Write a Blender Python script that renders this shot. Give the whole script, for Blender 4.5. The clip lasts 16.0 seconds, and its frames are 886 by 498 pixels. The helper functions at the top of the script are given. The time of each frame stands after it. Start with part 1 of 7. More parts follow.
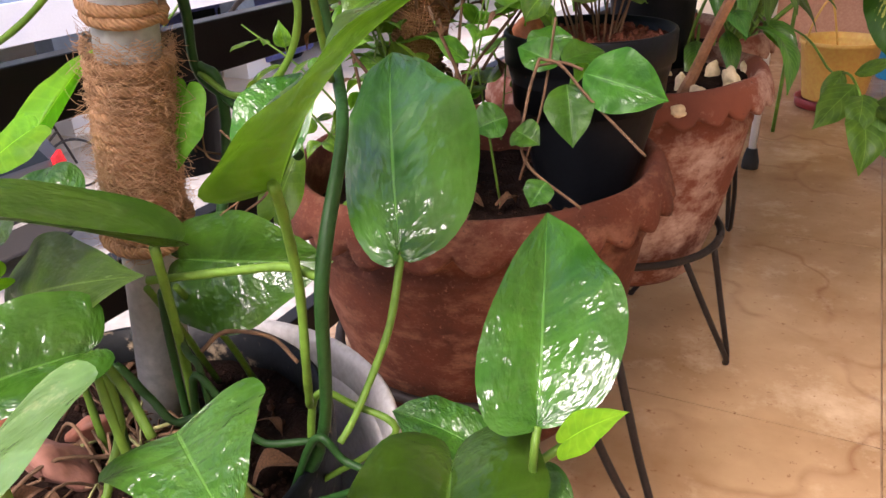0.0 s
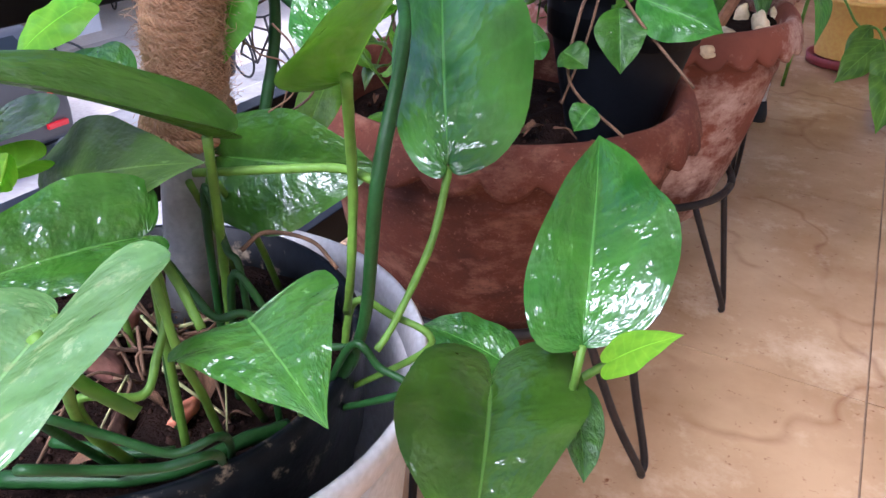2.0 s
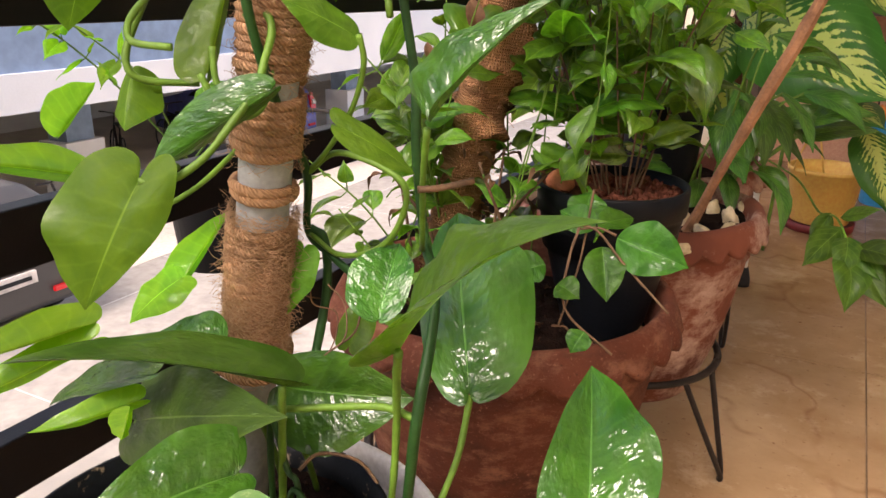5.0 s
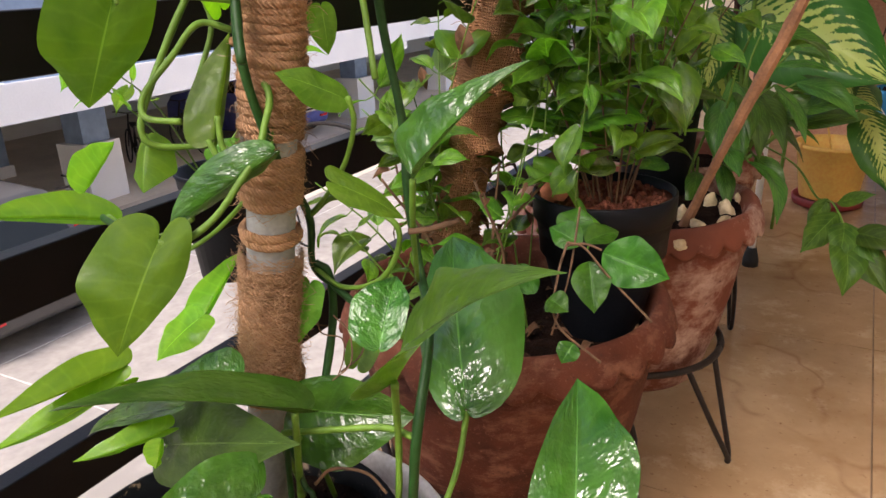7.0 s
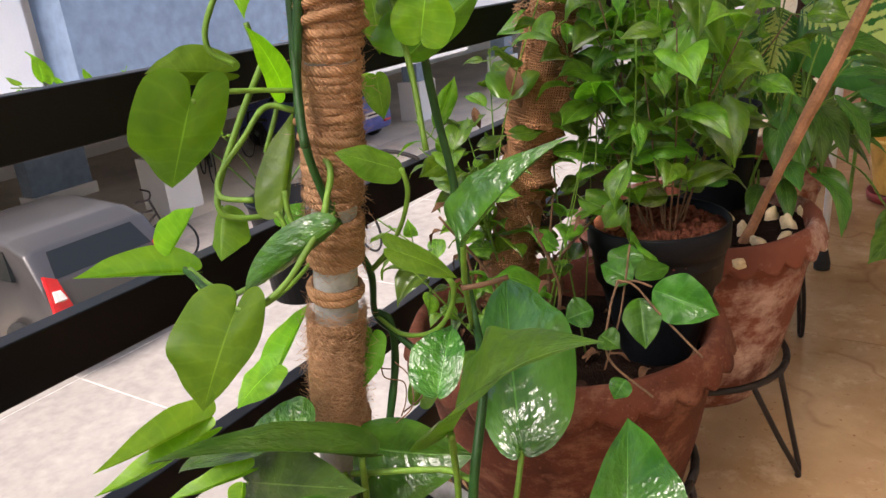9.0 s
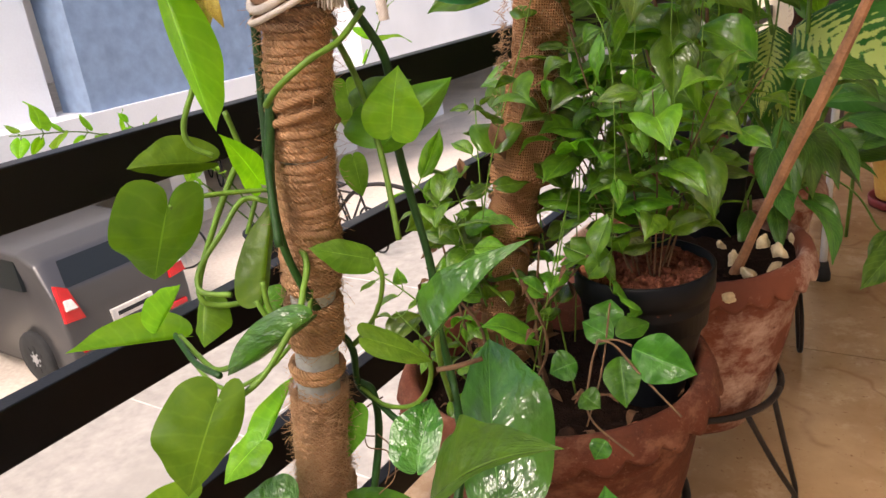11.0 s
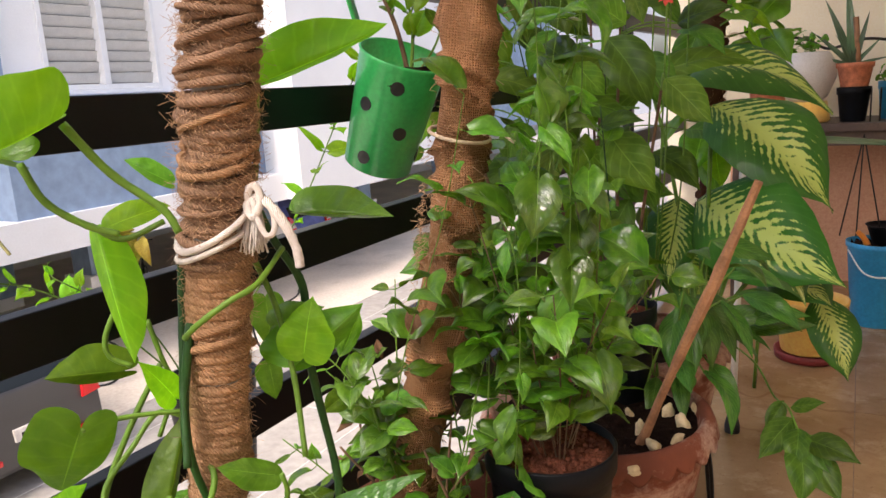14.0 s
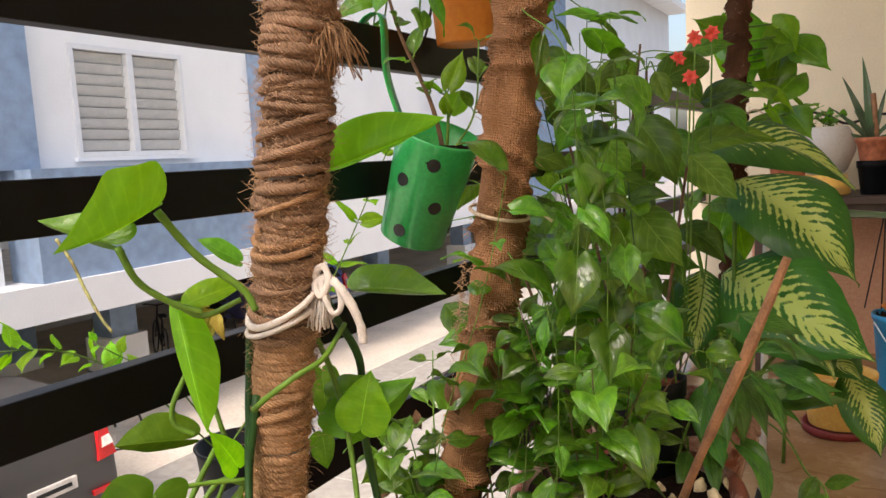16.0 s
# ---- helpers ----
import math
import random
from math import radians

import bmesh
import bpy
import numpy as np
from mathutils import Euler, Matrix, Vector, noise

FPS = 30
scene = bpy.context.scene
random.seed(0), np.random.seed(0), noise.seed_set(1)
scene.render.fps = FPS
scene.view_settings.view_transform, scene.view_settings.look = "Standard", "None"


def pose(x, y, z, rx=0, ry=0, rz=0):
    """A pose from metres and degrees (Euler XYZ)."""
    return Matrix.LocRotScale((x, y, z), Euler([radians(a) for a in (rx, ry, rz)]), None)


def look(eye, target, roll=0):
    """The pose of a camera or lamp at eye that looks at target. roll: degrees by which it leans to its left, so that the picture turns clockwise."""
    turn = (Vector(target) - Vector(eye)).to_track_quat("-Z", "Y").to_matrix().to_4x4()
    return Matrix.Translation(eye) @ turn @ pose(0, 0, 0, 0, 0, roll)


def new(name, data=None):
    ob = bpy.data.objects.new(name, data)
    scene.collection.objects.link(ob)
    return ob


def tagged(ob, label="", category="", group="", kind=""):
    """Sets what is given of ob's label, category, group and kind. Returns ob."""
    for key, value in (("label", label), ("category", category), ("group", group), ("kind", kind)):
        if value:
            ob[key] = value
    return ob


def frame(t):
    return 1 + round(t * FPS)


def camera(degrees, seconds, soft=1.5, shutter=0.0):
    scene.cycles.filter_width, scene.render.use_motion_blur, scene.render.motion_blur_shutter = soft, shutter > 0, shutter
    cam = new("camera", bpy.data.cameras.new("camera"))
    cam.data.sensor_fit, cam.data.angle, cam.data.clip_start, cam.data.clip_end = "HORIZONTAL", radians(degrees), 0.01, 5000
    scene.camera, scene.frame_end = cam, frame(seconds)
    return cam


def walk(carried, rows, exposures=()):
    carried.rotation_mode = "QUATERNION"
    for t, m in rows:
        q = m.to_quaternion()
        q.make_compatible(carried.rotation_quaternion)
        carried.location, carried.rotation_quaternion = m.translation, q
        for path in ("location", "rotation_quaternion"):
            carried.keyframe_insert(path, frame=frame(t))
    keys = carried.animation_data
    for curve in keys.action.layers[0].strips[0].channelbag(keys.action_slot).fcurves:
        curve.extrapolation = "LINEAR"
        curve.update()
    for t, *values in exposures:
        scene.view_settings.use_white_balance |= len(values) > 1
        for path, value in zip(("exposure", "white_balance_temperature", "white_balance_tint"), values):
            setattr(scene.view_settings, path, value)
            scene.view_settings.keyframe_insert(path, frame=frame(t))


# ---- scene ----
cam = camera(60.9, 16.0)
EXPOSURES = ((0, 1.50, 6450, 24), (0.5, 1.52, 5650, 23), (1.0, 1.54, 5250, 18), (1.5, 1.53, 5100, 19), (2.5, 1.48, 5250, 25), (3.5, 1.47, 5900, 23), (4.0, 1.44, 6200, 22), (4.5, 1.38, 7100, 20), (7, 1.12, 6600, 18), (9.5, 1.19, 6700, 16), (10, 1.18, 6700, 16), (12.5, 1.20, 7500, 17), (13.5, 1.22, 6800, 16), (16, 1.04, 7050, 12))
PATH = [
    (0, (0.172, 0.368, 0.729), (-0.699, 1.95, -0.129), -3.1),
    (0.5, (0.175, 0.356, 0.711), (-0.663, 1.913, -0.223), -1.1),
    (1, (0.158, 0.354, 0.708), (-0.638, 1.889, -0.297), 0.8),
    (1.5, (0.15, 0.354, 0.716), (-0.637, 1.884, -0.303), 1.6),
    (2, (0.143, 0.352, 0.717), (-0.658, 1.88, -0.294), 1.6),
    (2.5, (0.139, 0.342, 0.728), (-0.686, 1.874, -0.259), 1.6),
    (3, (0.137, 0.327, 0.739), (-0.706, 1.879, -0.198), 2.3),
    (3.5, (0.142, 0.312, 0.755), (-0.711, 1.897, -0.117), 2.8),
    (4, (0.145, 0.301, 0.775), (-0.713, 1.929, -0.008), 2.6),
    (4.5, (0.154, 0.293, 0.794), (-0.719, 1.957, 0.11), 1.4),
    (4.7, (0.156, 0.29, 0.799), (-0.719, 1.964, 0.142), 1.1),
    (6.8, (0.184, 0.27, 0.839), (-0.725, 1.911, 0.146), -1.8),
    (7, (0.19, 0.266, 0.851), (-0.722, 1.904, 0.154), -2.4),
    (7.5, (0.198, 0.264, 0.865), (-0.738, 1.9, 0.198), -4.0),
    (8, (0.205, 0.26, 0.878), (-0.759, 1.883, 0.217), -4.8),
    (8.5, (0.209, 0.255, 0.891), (-0.804, 1.843, 0.218), -5.4),
    (9, (0.212, 0.255, 0.9), (-0.852, 1.803, 0.212), -5.9),
    (9.5, (0.219, 0.255, 0.912), (-0.875, 1.781, 0.221), -6.6),
    (10, (0.228, 0.264, 0.934), (-0.868, 1.787, 0.24), -7.6),
    (10.2, (0.236, 0.271, 0.949), (-0.856, 1.796, 0.257), -7.8),
    (12.3, (0.231, 0.284, 0.974), (-0.804, 1.848, 0.278), -4.9),
    (12.5, (0.239, 0.286, 0.983), (-0.785, 1.861, 0.295), -4.6),
    (13, (0.248, 0.282, 1.004), (-0.747, 1.902, 0.383), -4.3),
    (13.5, (0.254, 0.279, 1.025), (-0.725, 1.946, 0.511), -3.8),
    (14, (0.269, 0.273, 1.045), (-0.684, 1.982, 0.633), -3.5),
    (14.5, (0.275, 0.259, 1.054), (-0.655, 2.0, 0.731), -3.3),
    (15, (0.281, 0.252, 1.059), (-0.632, 2.011, 0.788), -3.4),
    (15.5, (0.274, 0.249, 1.059), (-0.643, 2.007, 0.8), -2.6),
    (16, (0.261, 0.233, 1.062), (-0.737, 1.95, 0.824), -3.1),
]
walk(cam, [(t, look(eye, target, roll)) for t, eye, target, roll in PATH], EXPOSURES)

# ---- world, sun and sky ----
world = bpy.data.worlds.new("sky")
scene.world = world
world.use_nodes = True
wn, wl = world.node_tree.nodes, world.node_tree.links
sky = wn.new("ShaderNodeTexSky")
sky.sky_type, sky.sun_disc = "NISHITA", False
sky.sun_elevation, sky.sun_rotation = radians(54), radians(184)
sky.air_density, sky.dust_density = 1.0, 5.0
wl.new(sky.outputs[0], wn["Background"].inputs[0])
wn["Background"].inputs[1].default_value = 0.15
sun = new("sun", bpy.data.lights.new("sun", "SUN"))
sun.data.energy, sun.data.angle, sun.data.color = 1.15, radians(24), (1.0, 0.98, 0.95)
sun.matrix_basis = look((-0.15, -2.1, 3.0), (0, 0, 0))


# ---- materials ----
def mat(name, base, rough=0.6, metal=0.0, spec=0.5, vary=0.25, scale=8.0, fine=90.0, bump=0.15, second=None, amount=0.5, coat=0.0, coords="Object"):
    """A surface with two scales of variation: broad blotches and fine grain, with relief from both."""
    m = bpy.data.materials.new(name)
    m.use_nodes = True
    n, l = m.node_tree.nodes, m.node_tree.links
    p = n["Principled BSDF"]
    tc = n.new("ShaderNodeTexCoord")
    a, b = n.new("ShaderNodeTexNoise"), n.new("ShaderNodeTexNoise")
    a.inputs["Scale"].default_value, a.inputs["Detail"].default_value = scale, 5
    b.inputs["Scale"].default_value, b.inputs["Detail"].default_value = fine, 4
    for x in (a, b):
        l.new(tc.outputs[coords], x.inputs["Vector"])
    r = n.new("ShaderNodeValToRGB")
    dark = [c * (1 - vary) for c in base]
    light = [min(1, c * (1 + vary)) for c in base]
    r.color_ramp.elements[0].position, r.color_ramp.elements[1].position = 0.3, 0.7
    r.color_ramp.elements[0].color, r.color_ramp.elements[1].color = (*dark, 1), (*light, 1)
    l.new(a.outputs[0], r.inputs[0])
    out = r.outputs[0]
    mix = n.new("ShaderNodeMixRGB")
    mix.blend_type = "OVERLAY"
    mix.inputs[0].default_value = 0.35
    l.new(out, mix.inputs[1])
    l.new(b.outputs[0], mix.inputs[2])
    out = mix.outputs[0]
    if second:
        c = n.new("ShaderNodeTexNoise")
        c.inputs["Scale"].default_value, c.inputs["Detail"].default_value, c.inputs["Roughness"].default_value = scale * 0.6, 8, 0.65
        mp = n.new("ShaderNodeMapping")
        mp.inputs["Location"].default_value = (3.1, 1.7, 5.3)
        l.new(tc.outputs[coords], mp.inputs[0])
        l.new(mp.outputs[0], c.inputs["Vector"])
        cr = n.new("ShaderNodeValToRGB")
        cr.color_ramp.elements[0].position, cr.color_ramp.elements[1].position = 1 - amount - 0.06, 1 - amount + 0.06
        l.new(c.outputs[0], cr.inputs[0])
        mx = n.new("ShaderNodeMixRGB")
        mx.inputs[2].default_value = (*second, 1)
        l.new(cr.outputs[0], mx.inputs[0])
        l.new(out, mx.inputs[1])
        out = mx.outputs[0]
    l.new(out, p.inputs["Base Color"])
    p.inputs["Roughness"].default_value, p.inputs["Metallic"].default_value = rough, metal
    p.inputs["Specular IOR Level"].default_value, p.inputs["Coat Weight"].default_value = spec, coat
    if bump:
        add = n.new("ShaderNodeMath")
        add.operation = "ADD"
        l.new(a.outputs[0], add.inputs[0])
        l.new(b.outputs[0], add.inputs[1])
        bp = n.new("ShaderNodeBump")
        bp.inputs["Strength"].default_value, bp.inputs["Distance"].default_value = bump, 0.004
        l.new(add.outputs[0], bp.inputs["Height"])
        l.new(bp.outputs[0], p.inputs["Normal"])
    return m


def leaf_mat(name, deep, bright, spots=0.0, spot_colour=(0.55, 0.62, 0.28), rough=0.28, glow=0.25, veins=5.0, feather=0.0, vein_light=0.08, relief=0.3, wetness=0.95, slant=0.35, dry=0.42, film_ior=1.8, vary=0.5, polish=0.10):
    """A leaf: paler midrib and side veins, blotches, a quilted blade under a broken film of water, and light that shines through."""
    m = bpy.data.materials.new(name)
    m.use_nodes = True
    n, l = m.node_tree.nodes, m.node_tree.links
    p = n["Principled BSDF"]

    def math_node(op, a, b=None, c=None):
        k = n.new("ShaderNodeMath")
        k.operation = op
        for i, v in enumerate((a, b, c)):
            if v is None:
                continue
            if isinstance(v, (int, float)):
                k.inputs[i].default_value = v
            else:
                l.new(v, k.inputs[i])
        return k.outputs[0]

    def cloud(vector, scale, detail, rough_=0.5):
        k = n.new("ShaderNodeTexNoise")
        k.inputs["Scale"].default_value, k.inputs["Detail"].default_value, k.inputs["Roughness"].default_value = scale, detail, rough_
        l.new(vector, k.inputs["Vector"])
        return k.outputs[0]

    def mask(value, a, b):
        k = n.new("ShaderNodeMapRange")
        k.inputs["From Min"].default_value, k.inputs["From Max"].default_value = a, b
        l.new(value, k.inputs["Value"])
        return k.outputs[0]

    uv = n.new("ShaderNodeUVMap")
    sep = n.new("ShaderNodeSeparateXYZ")
    l.new(uv.outputs[0], sep.inputs[0])
    info = n.new("ShaderNodeObjectInfo")
    off = n.new("ShaderNodeVectorMath")
    off.operation = "MULTIPLY_ADD"
    off.inputs[1].default_value = (0.8, 2.0, 1.0)
    l.new(uv.outputs[0], off.inputs[0])
    cmb = n.new("ShaderNodeCombineXYZ")
    for i in range(3):
        l.new(math_node("MULTIPLY", info.outputs["Random"], 37.0 + 11 * i), cmb.inputs[i])
    l.new(cmb.outputs[0], off.inputs[2])
    spot_at = off.outputs[0]
    across = math_node("ABSOLUTE", sep.outputs[0])
    phase = math_node("SUBTRACT", sep.outputs[1], math_node("MULTIPLY", across, slant))
    phase = math_node("ADD", phase, math_node("MULTIPLY", cloud(spot_at, 3.0, 2), 0.06))
    wave = math_node("SINE", math_node("MULTIPLY", phase, veins * 6.283))
    line = math_node("POWER", math_node("MULTIPLY_ADD", wave, 0.5, 0.5), 14.0)
    rib = mask(across, 0.030, 0.012)
    ramp = n.new("ShaderNodeValToRGB")
    ramp.color_ramp.elements[0].position, ramp.color_ramp.elements[1].position = 0.35, 0.68
    ramp.color_ramp.elements[0].color, ramp.color_ramp.elements[1].color = (*deep, 1), (*bright, 1)
    l.new(cloud(spot_at, 2.2, 6), ramp.inputs[0])
    col = ramp.outputs[0]
    lift = n.new("ShaderNodeMixRGB")
    lift.inputs[2].default_value = (*[min(1, c * 1.9 + 0.03) for c in bright], 1)
    l.new(math_node("MAXIMUM", math_node("MULTIPLY", line, vein_light), math_node("MULTIPLY", rib, 0.5)), lift.inputs[0])
    l.new(col, lift.inputs[1])
    col = lift.outputs[0]
    if spots > 0:
        value = cloud(spot_at, 4.5, 8, 0.75)
        if feather > 0:
            spread = math_node("SUBTRACT", 1.0, across)
            comb = math_node("MULTIPLY", wave, feather)
            value = math_node("ADD", math_node("MULTIPLY", spread, 0.55), math_node("ADD", math_node("MULTIPLY", comb, 0.6), math_node("MULTIPLY", math_node("SUBTRACT", value, 0.5), 1.2)))
        mx = n.new("ShaderNodeMixRGB")
        mx.inputs[2].default_value = (*spot_colour, 1)
        l.new(mask(value, 1 - spots - 0.03, 1 - spots + 0.04), mx.inputs[0])
        l.new(col, mx.inputs[1])
        col = mx.outputs[0]
    hue = n.new("ShaderNodeHueSaturation")
    l.new(math_node("MULTIPLY_ADD", info.outputs["Random"], vary, 1.0 - vary * 0.5), hue.inputs["Value"])
    l.new(math_node("MULTIPLY_ADD", info.outputs["Random"], 0.03, 0.485), hue.inputs["Hue"])
    l.new(col, hue.inputs["Color"])
    col = hue.outputs[0]
    l.new(col, p.inputs["Base Color"])
    # streaks that run out along the side veins, and small crumpled dimples
    lay = n.new("ShaderNodeCombineXYZ")
    l.new(math_node("MULTIPLY_ADD", phase, 14.0, math_node("MULTIPLY", info.outputs["Random"], 53.0)), lay.inputs[0])
    l.new(math_node("MULTIPLY", sep.outputs[0], 3.6), lay.inputs[1])
    l.new(math_node("MULTIPLY", info.outputs["Random"], 19.0), lay.inputs[2])
    streak = cloud(lay.outputs[0], 0.95, 2.4, 0.55)
    dimple = cloud(spot_at, 8.5, 2.5, 0.5)
    height = math_node("ADD", math_node("MULTIPLY", streak, 1.0), math_node("MULTIPLY", dimple, 0.40))
    height = math_node("SUBTRACT", math_node("MULTIPLY_ADD", wave, 0.07, height), math_node("MULTIPLY", rib, 0.25))
    film = mask(cloud(spot_at, 1.5, 3.0), dry, dry + 0.12)
    l.new(math_node("MULTIPLY_ADD", dimple, 0.15, rough + 0.05), p.inputs["Roughness"])
    wet = n.new("ShaderNodeBump")
    wet.inputs["Strength"].default_value, wet.inputs["Distance"].default_value = min(1.0, relief * 3.0), 0.0030
    l.new(height, wet.inputs["Height"])
    l.new(wet.outputs[0], p.inputs["Coat Normal"])
    p.inputs["Specular IOR Level"].default_value = 0.22
    l.new(math_node("MULTIPLY", film, wetness), p.inputs["Coat Weight"])
    p.inputs["Coat Roughness"].default_value = polish
    p.inputs["Coat IOR"].default_value = film_ior
    bp = n.new("ShaderNodeBump")
    bp.inputs["Strength"].default_value, bp.inputs["Distance"].default_value = relief, 0.004
    l.new(height, bp.inputs["Height"])
    l.new(bp.outputs[0], p.inputs["Normal"])
    tr = n.new("ShaderNodeBsdfTranslucent")
    hot = n.new("ShaderNodeMixRGB")
    hot.blend_type = "MULTIPLY"
    hot.inputs[0].default_value = 1.0
    hot.inputs[2].default_value = (1.6, 1.7, 0.5, 1)
    l.new(col, hot.inputs[1])
    l.new(hot.outputs[0], tr.inputs[0])
    ms = n.new("ShaderNodeMixShader")
    ms.inputs[0].default_value = glow
    l.new(p.outputs[0], ms.inputs[1])
    l.new(tr.outputs[0], ms.inputs[2])
    l.new(ms.outputs[0], n["Material Output"].inputs[0])
    return m


def worn_mat(name, base, dark, pale, mark, rough=0.8, spec=0.22, bands=0.0, pale_amount=0.4, scale=6.0, bump=0.3, rings=0.0, specks=0.6):
    """Fired clay or old stone: broad damp patches, a pale bloom, fine specks, level bands and the outlines of dried puddles."""
    m = bpy.data.materials.new(name)
    m.use_nodes = True
    n, l = m.node_tree.nodes, m.node_tree.links
    p = n["Principled BSDF"]
    tc = n.new("ShaderNodeTexCoord")

    def cloud(sc, detail, rough_=0.6, stretch=1.0, shift=0.0):
        mp = n.new("ShaderNodeMapping")
        mp.inputs["Scale"].default_value = (1, 1, stretch)
        mp.inputs["Location"].default_value = (shift, shift * 0.7, shift * 1.3)
        l.new(tc.outputs["Object"], mp.inputs[0])
        t = n.new("ShaderNodeTexNoise")
        t.inputs["Scale"].default_value, t.inputs["Detail"].default_value, t.inputs["Roughness"].default_value = sc, detail, rough_
        l.new(mp.outputs[0], t.inputs["Vector"])
        return t.outputs[0]

    def mask(value, a, b):
        r = n.new("ShaderNodeMapRange")
        r.inputs["From Min"].default_value, r.inputs["From Max"].default_value = a, b
        l.new(value, r.inputs["Value"])
        return r.outputs[0]

    def blend(fac, col, other):
        mx = n.new("ShaderNodeMixRGB")
        l.new(fac, mx.inputs[0])
        if isinstance(col, tuple):
            mx.inputs[1].default_value = (*col, 1)
        else:
            l.new(col, mx.inputs[1])
        mx.inputs[2].default_value = (*other, 1)
        return mx.outputs[0]

    col = blend(mask(cloud(scale, 6), 0.38, 0.66), base, dark)
    bloom = cloud(scale * 1.5, 9, 0.72, 1.0 + bands * 0.8, 4.0)
    col = blend(mask(bloom, 1 - pale_amount - 0.05, 1 - pale_amount + 0.10), col, pale)
    speck = cloud(scale * 26, 3, 0.7, 1.0, 9.0)
    col = blend(mask(speck, specks, specks + 0.12), col, pale)
    col = blend(mask(cloud(scale * 20, 4, 0.7, 1.0, 15.0), 0.62, 0.74), col, mark)
    if bands:
        col = blend(mask(cloud(scale * 0.6, 5, 0.6, 6.0, 21.0), 0.60, 0.85), col, mark)
    if rings:
        edge = n.new("ShaderNodeMath")
        edge.operation = "ABSOLUTE"
        off = n.new("ShaderNodeMath")
        off.operation = "SUBTRACT"
        off.inputs[1].default_value = 0.56
        l.new(cloud(scale * 0.8, 3, 0.5, 1.0, 30.0), off.inputs[0])
        l.new(off.outputs[0], edge.inputs[0])
        line = mask(edge.outputs[0], 0.018, 0.0)
        keep = n.new("ShaderNodeMath")
        keep.operation = "MULTIPLY"
        l.new(line, keep.inputs[0])
        l.new(mask(cloud(scale * 1.3, 5, 0.6, 1.0, 37.0), 0.40, 0.55), keep.inputs[1])
        soft = n.new("ShaderNodeMath")
        soft.operation = "MULTIPLY"
        soft.inputs[1].default_value = rings
        l.new(keep.outputs[0], soft.inputs[0])
        col = blend(soft.outputs[0], col, mark)
    l.new(col, p.inputs["Base Color"])
    l.new(mask(bloom, 0.0, 1.0 / max(0.05, rough)), p.inputs["Roughness"]) if rough < 0.5 else None
    if rough >= 0.5:
        p.inputs["Roughness"].default_value = rough
    p.inputs["Specular IOR Level"].default_value = spec
    bp = n.new("ShaderNodeBump")
    bp.inputs["Strength"].default_value, bp.inputs["Distance"].default_value = bump, 0.003
    l.new(bloom, bp.inputs["Height"])
    b2 = n.new("ShaderNodeBump")
    b2.inputs["Strength"].default_value, b2.inputs["Distance"].default_value = bump, 0.0012
    l.new(speck, b2.inputs["Height"])
    l.new(bp.outputs[0], b2.inputs["Normal"])
    l.new(b2.outputs[0], p.inputs["Normal"])
    return m


def rope_mat(name, base, twist=150.0, bump=0.55):
    """Twisted fibre: strands that run askew round the cord, in the cord's own coordinates, their grooves shaded in the
    colour.
    """
    m = mat(name, base, rough=0.92, spec=0.15, vary=0.3, scale=30, fine=400, bump=0)
    n, l = m.node_tree.nodes, m.node_tree.links
    uv = n.new("ShaderNodeUVMap")
    mp = n.new("ShaderNodeMapping")
    mp.inputs["Rotation"].default_value = (0, 0, 0.9)
    l.new(uv.outputs[0], mp.inputs[0])
    w = n.new("ShaderNodeTexWave")
    w.inputs["Scale"].default_value, w.inputs["Distortion"].default_value, w.inputs["Detail"].default_value = twist, 3.0, 2.0
    l.new(mp.outputs[0], w.inputs["Vector"])
    f = n.new("ShaderNodeTexNoise")
    f.inputs["Scale"].default_value = 700
    tc = n.new("ShaderNodeTexCoord")
    l.new(tc.outputs["Object"], f.inputs["Vector"])
    add = n.new("ShaderNodeMath")
    add.operation = "ADD"
    l.new(w.outputs["Fac"], add.inputs[0])
    l.new(f.outputs[0], add.inputs[1])
    p = n["Principled BSDF"]
    # shade between the strands, multiplied into the colour along with fibre grain
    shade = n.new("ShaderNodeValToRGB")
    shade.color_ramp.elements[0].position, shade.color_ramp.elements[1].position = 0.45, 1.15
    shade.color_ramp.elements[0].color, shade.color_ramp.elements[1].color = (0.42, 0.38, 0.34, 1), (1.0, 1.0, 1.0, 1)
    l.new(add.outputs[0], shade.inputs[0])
    groove_shade = n.new("ShaderNodeMixRGB")
    groove_shade.blend_type = "MULTIPLY"
    groove_shade.inputs[0].default_value = 0.3
    l.new(p.inputs["Base Color"].links[0].from_socket, groove_shade.inputs[1])
    l.new(shade.outputs[0], groove_shade.inputs[2])
    l.new(groove_shade.outputs[0], p.inputs["Base Color"])
    bp = n.new("ShaderNodeBump")
    bp.inputs["Strength"].default_value, bp.inputs["Distance"].default_value = bump, 0.003
    l.new(add.outputs[0], bp.inputs["Height"])
    l.new(bp.outputs[0], n["Principled BSDF"].inputs["Normal"])
    return m


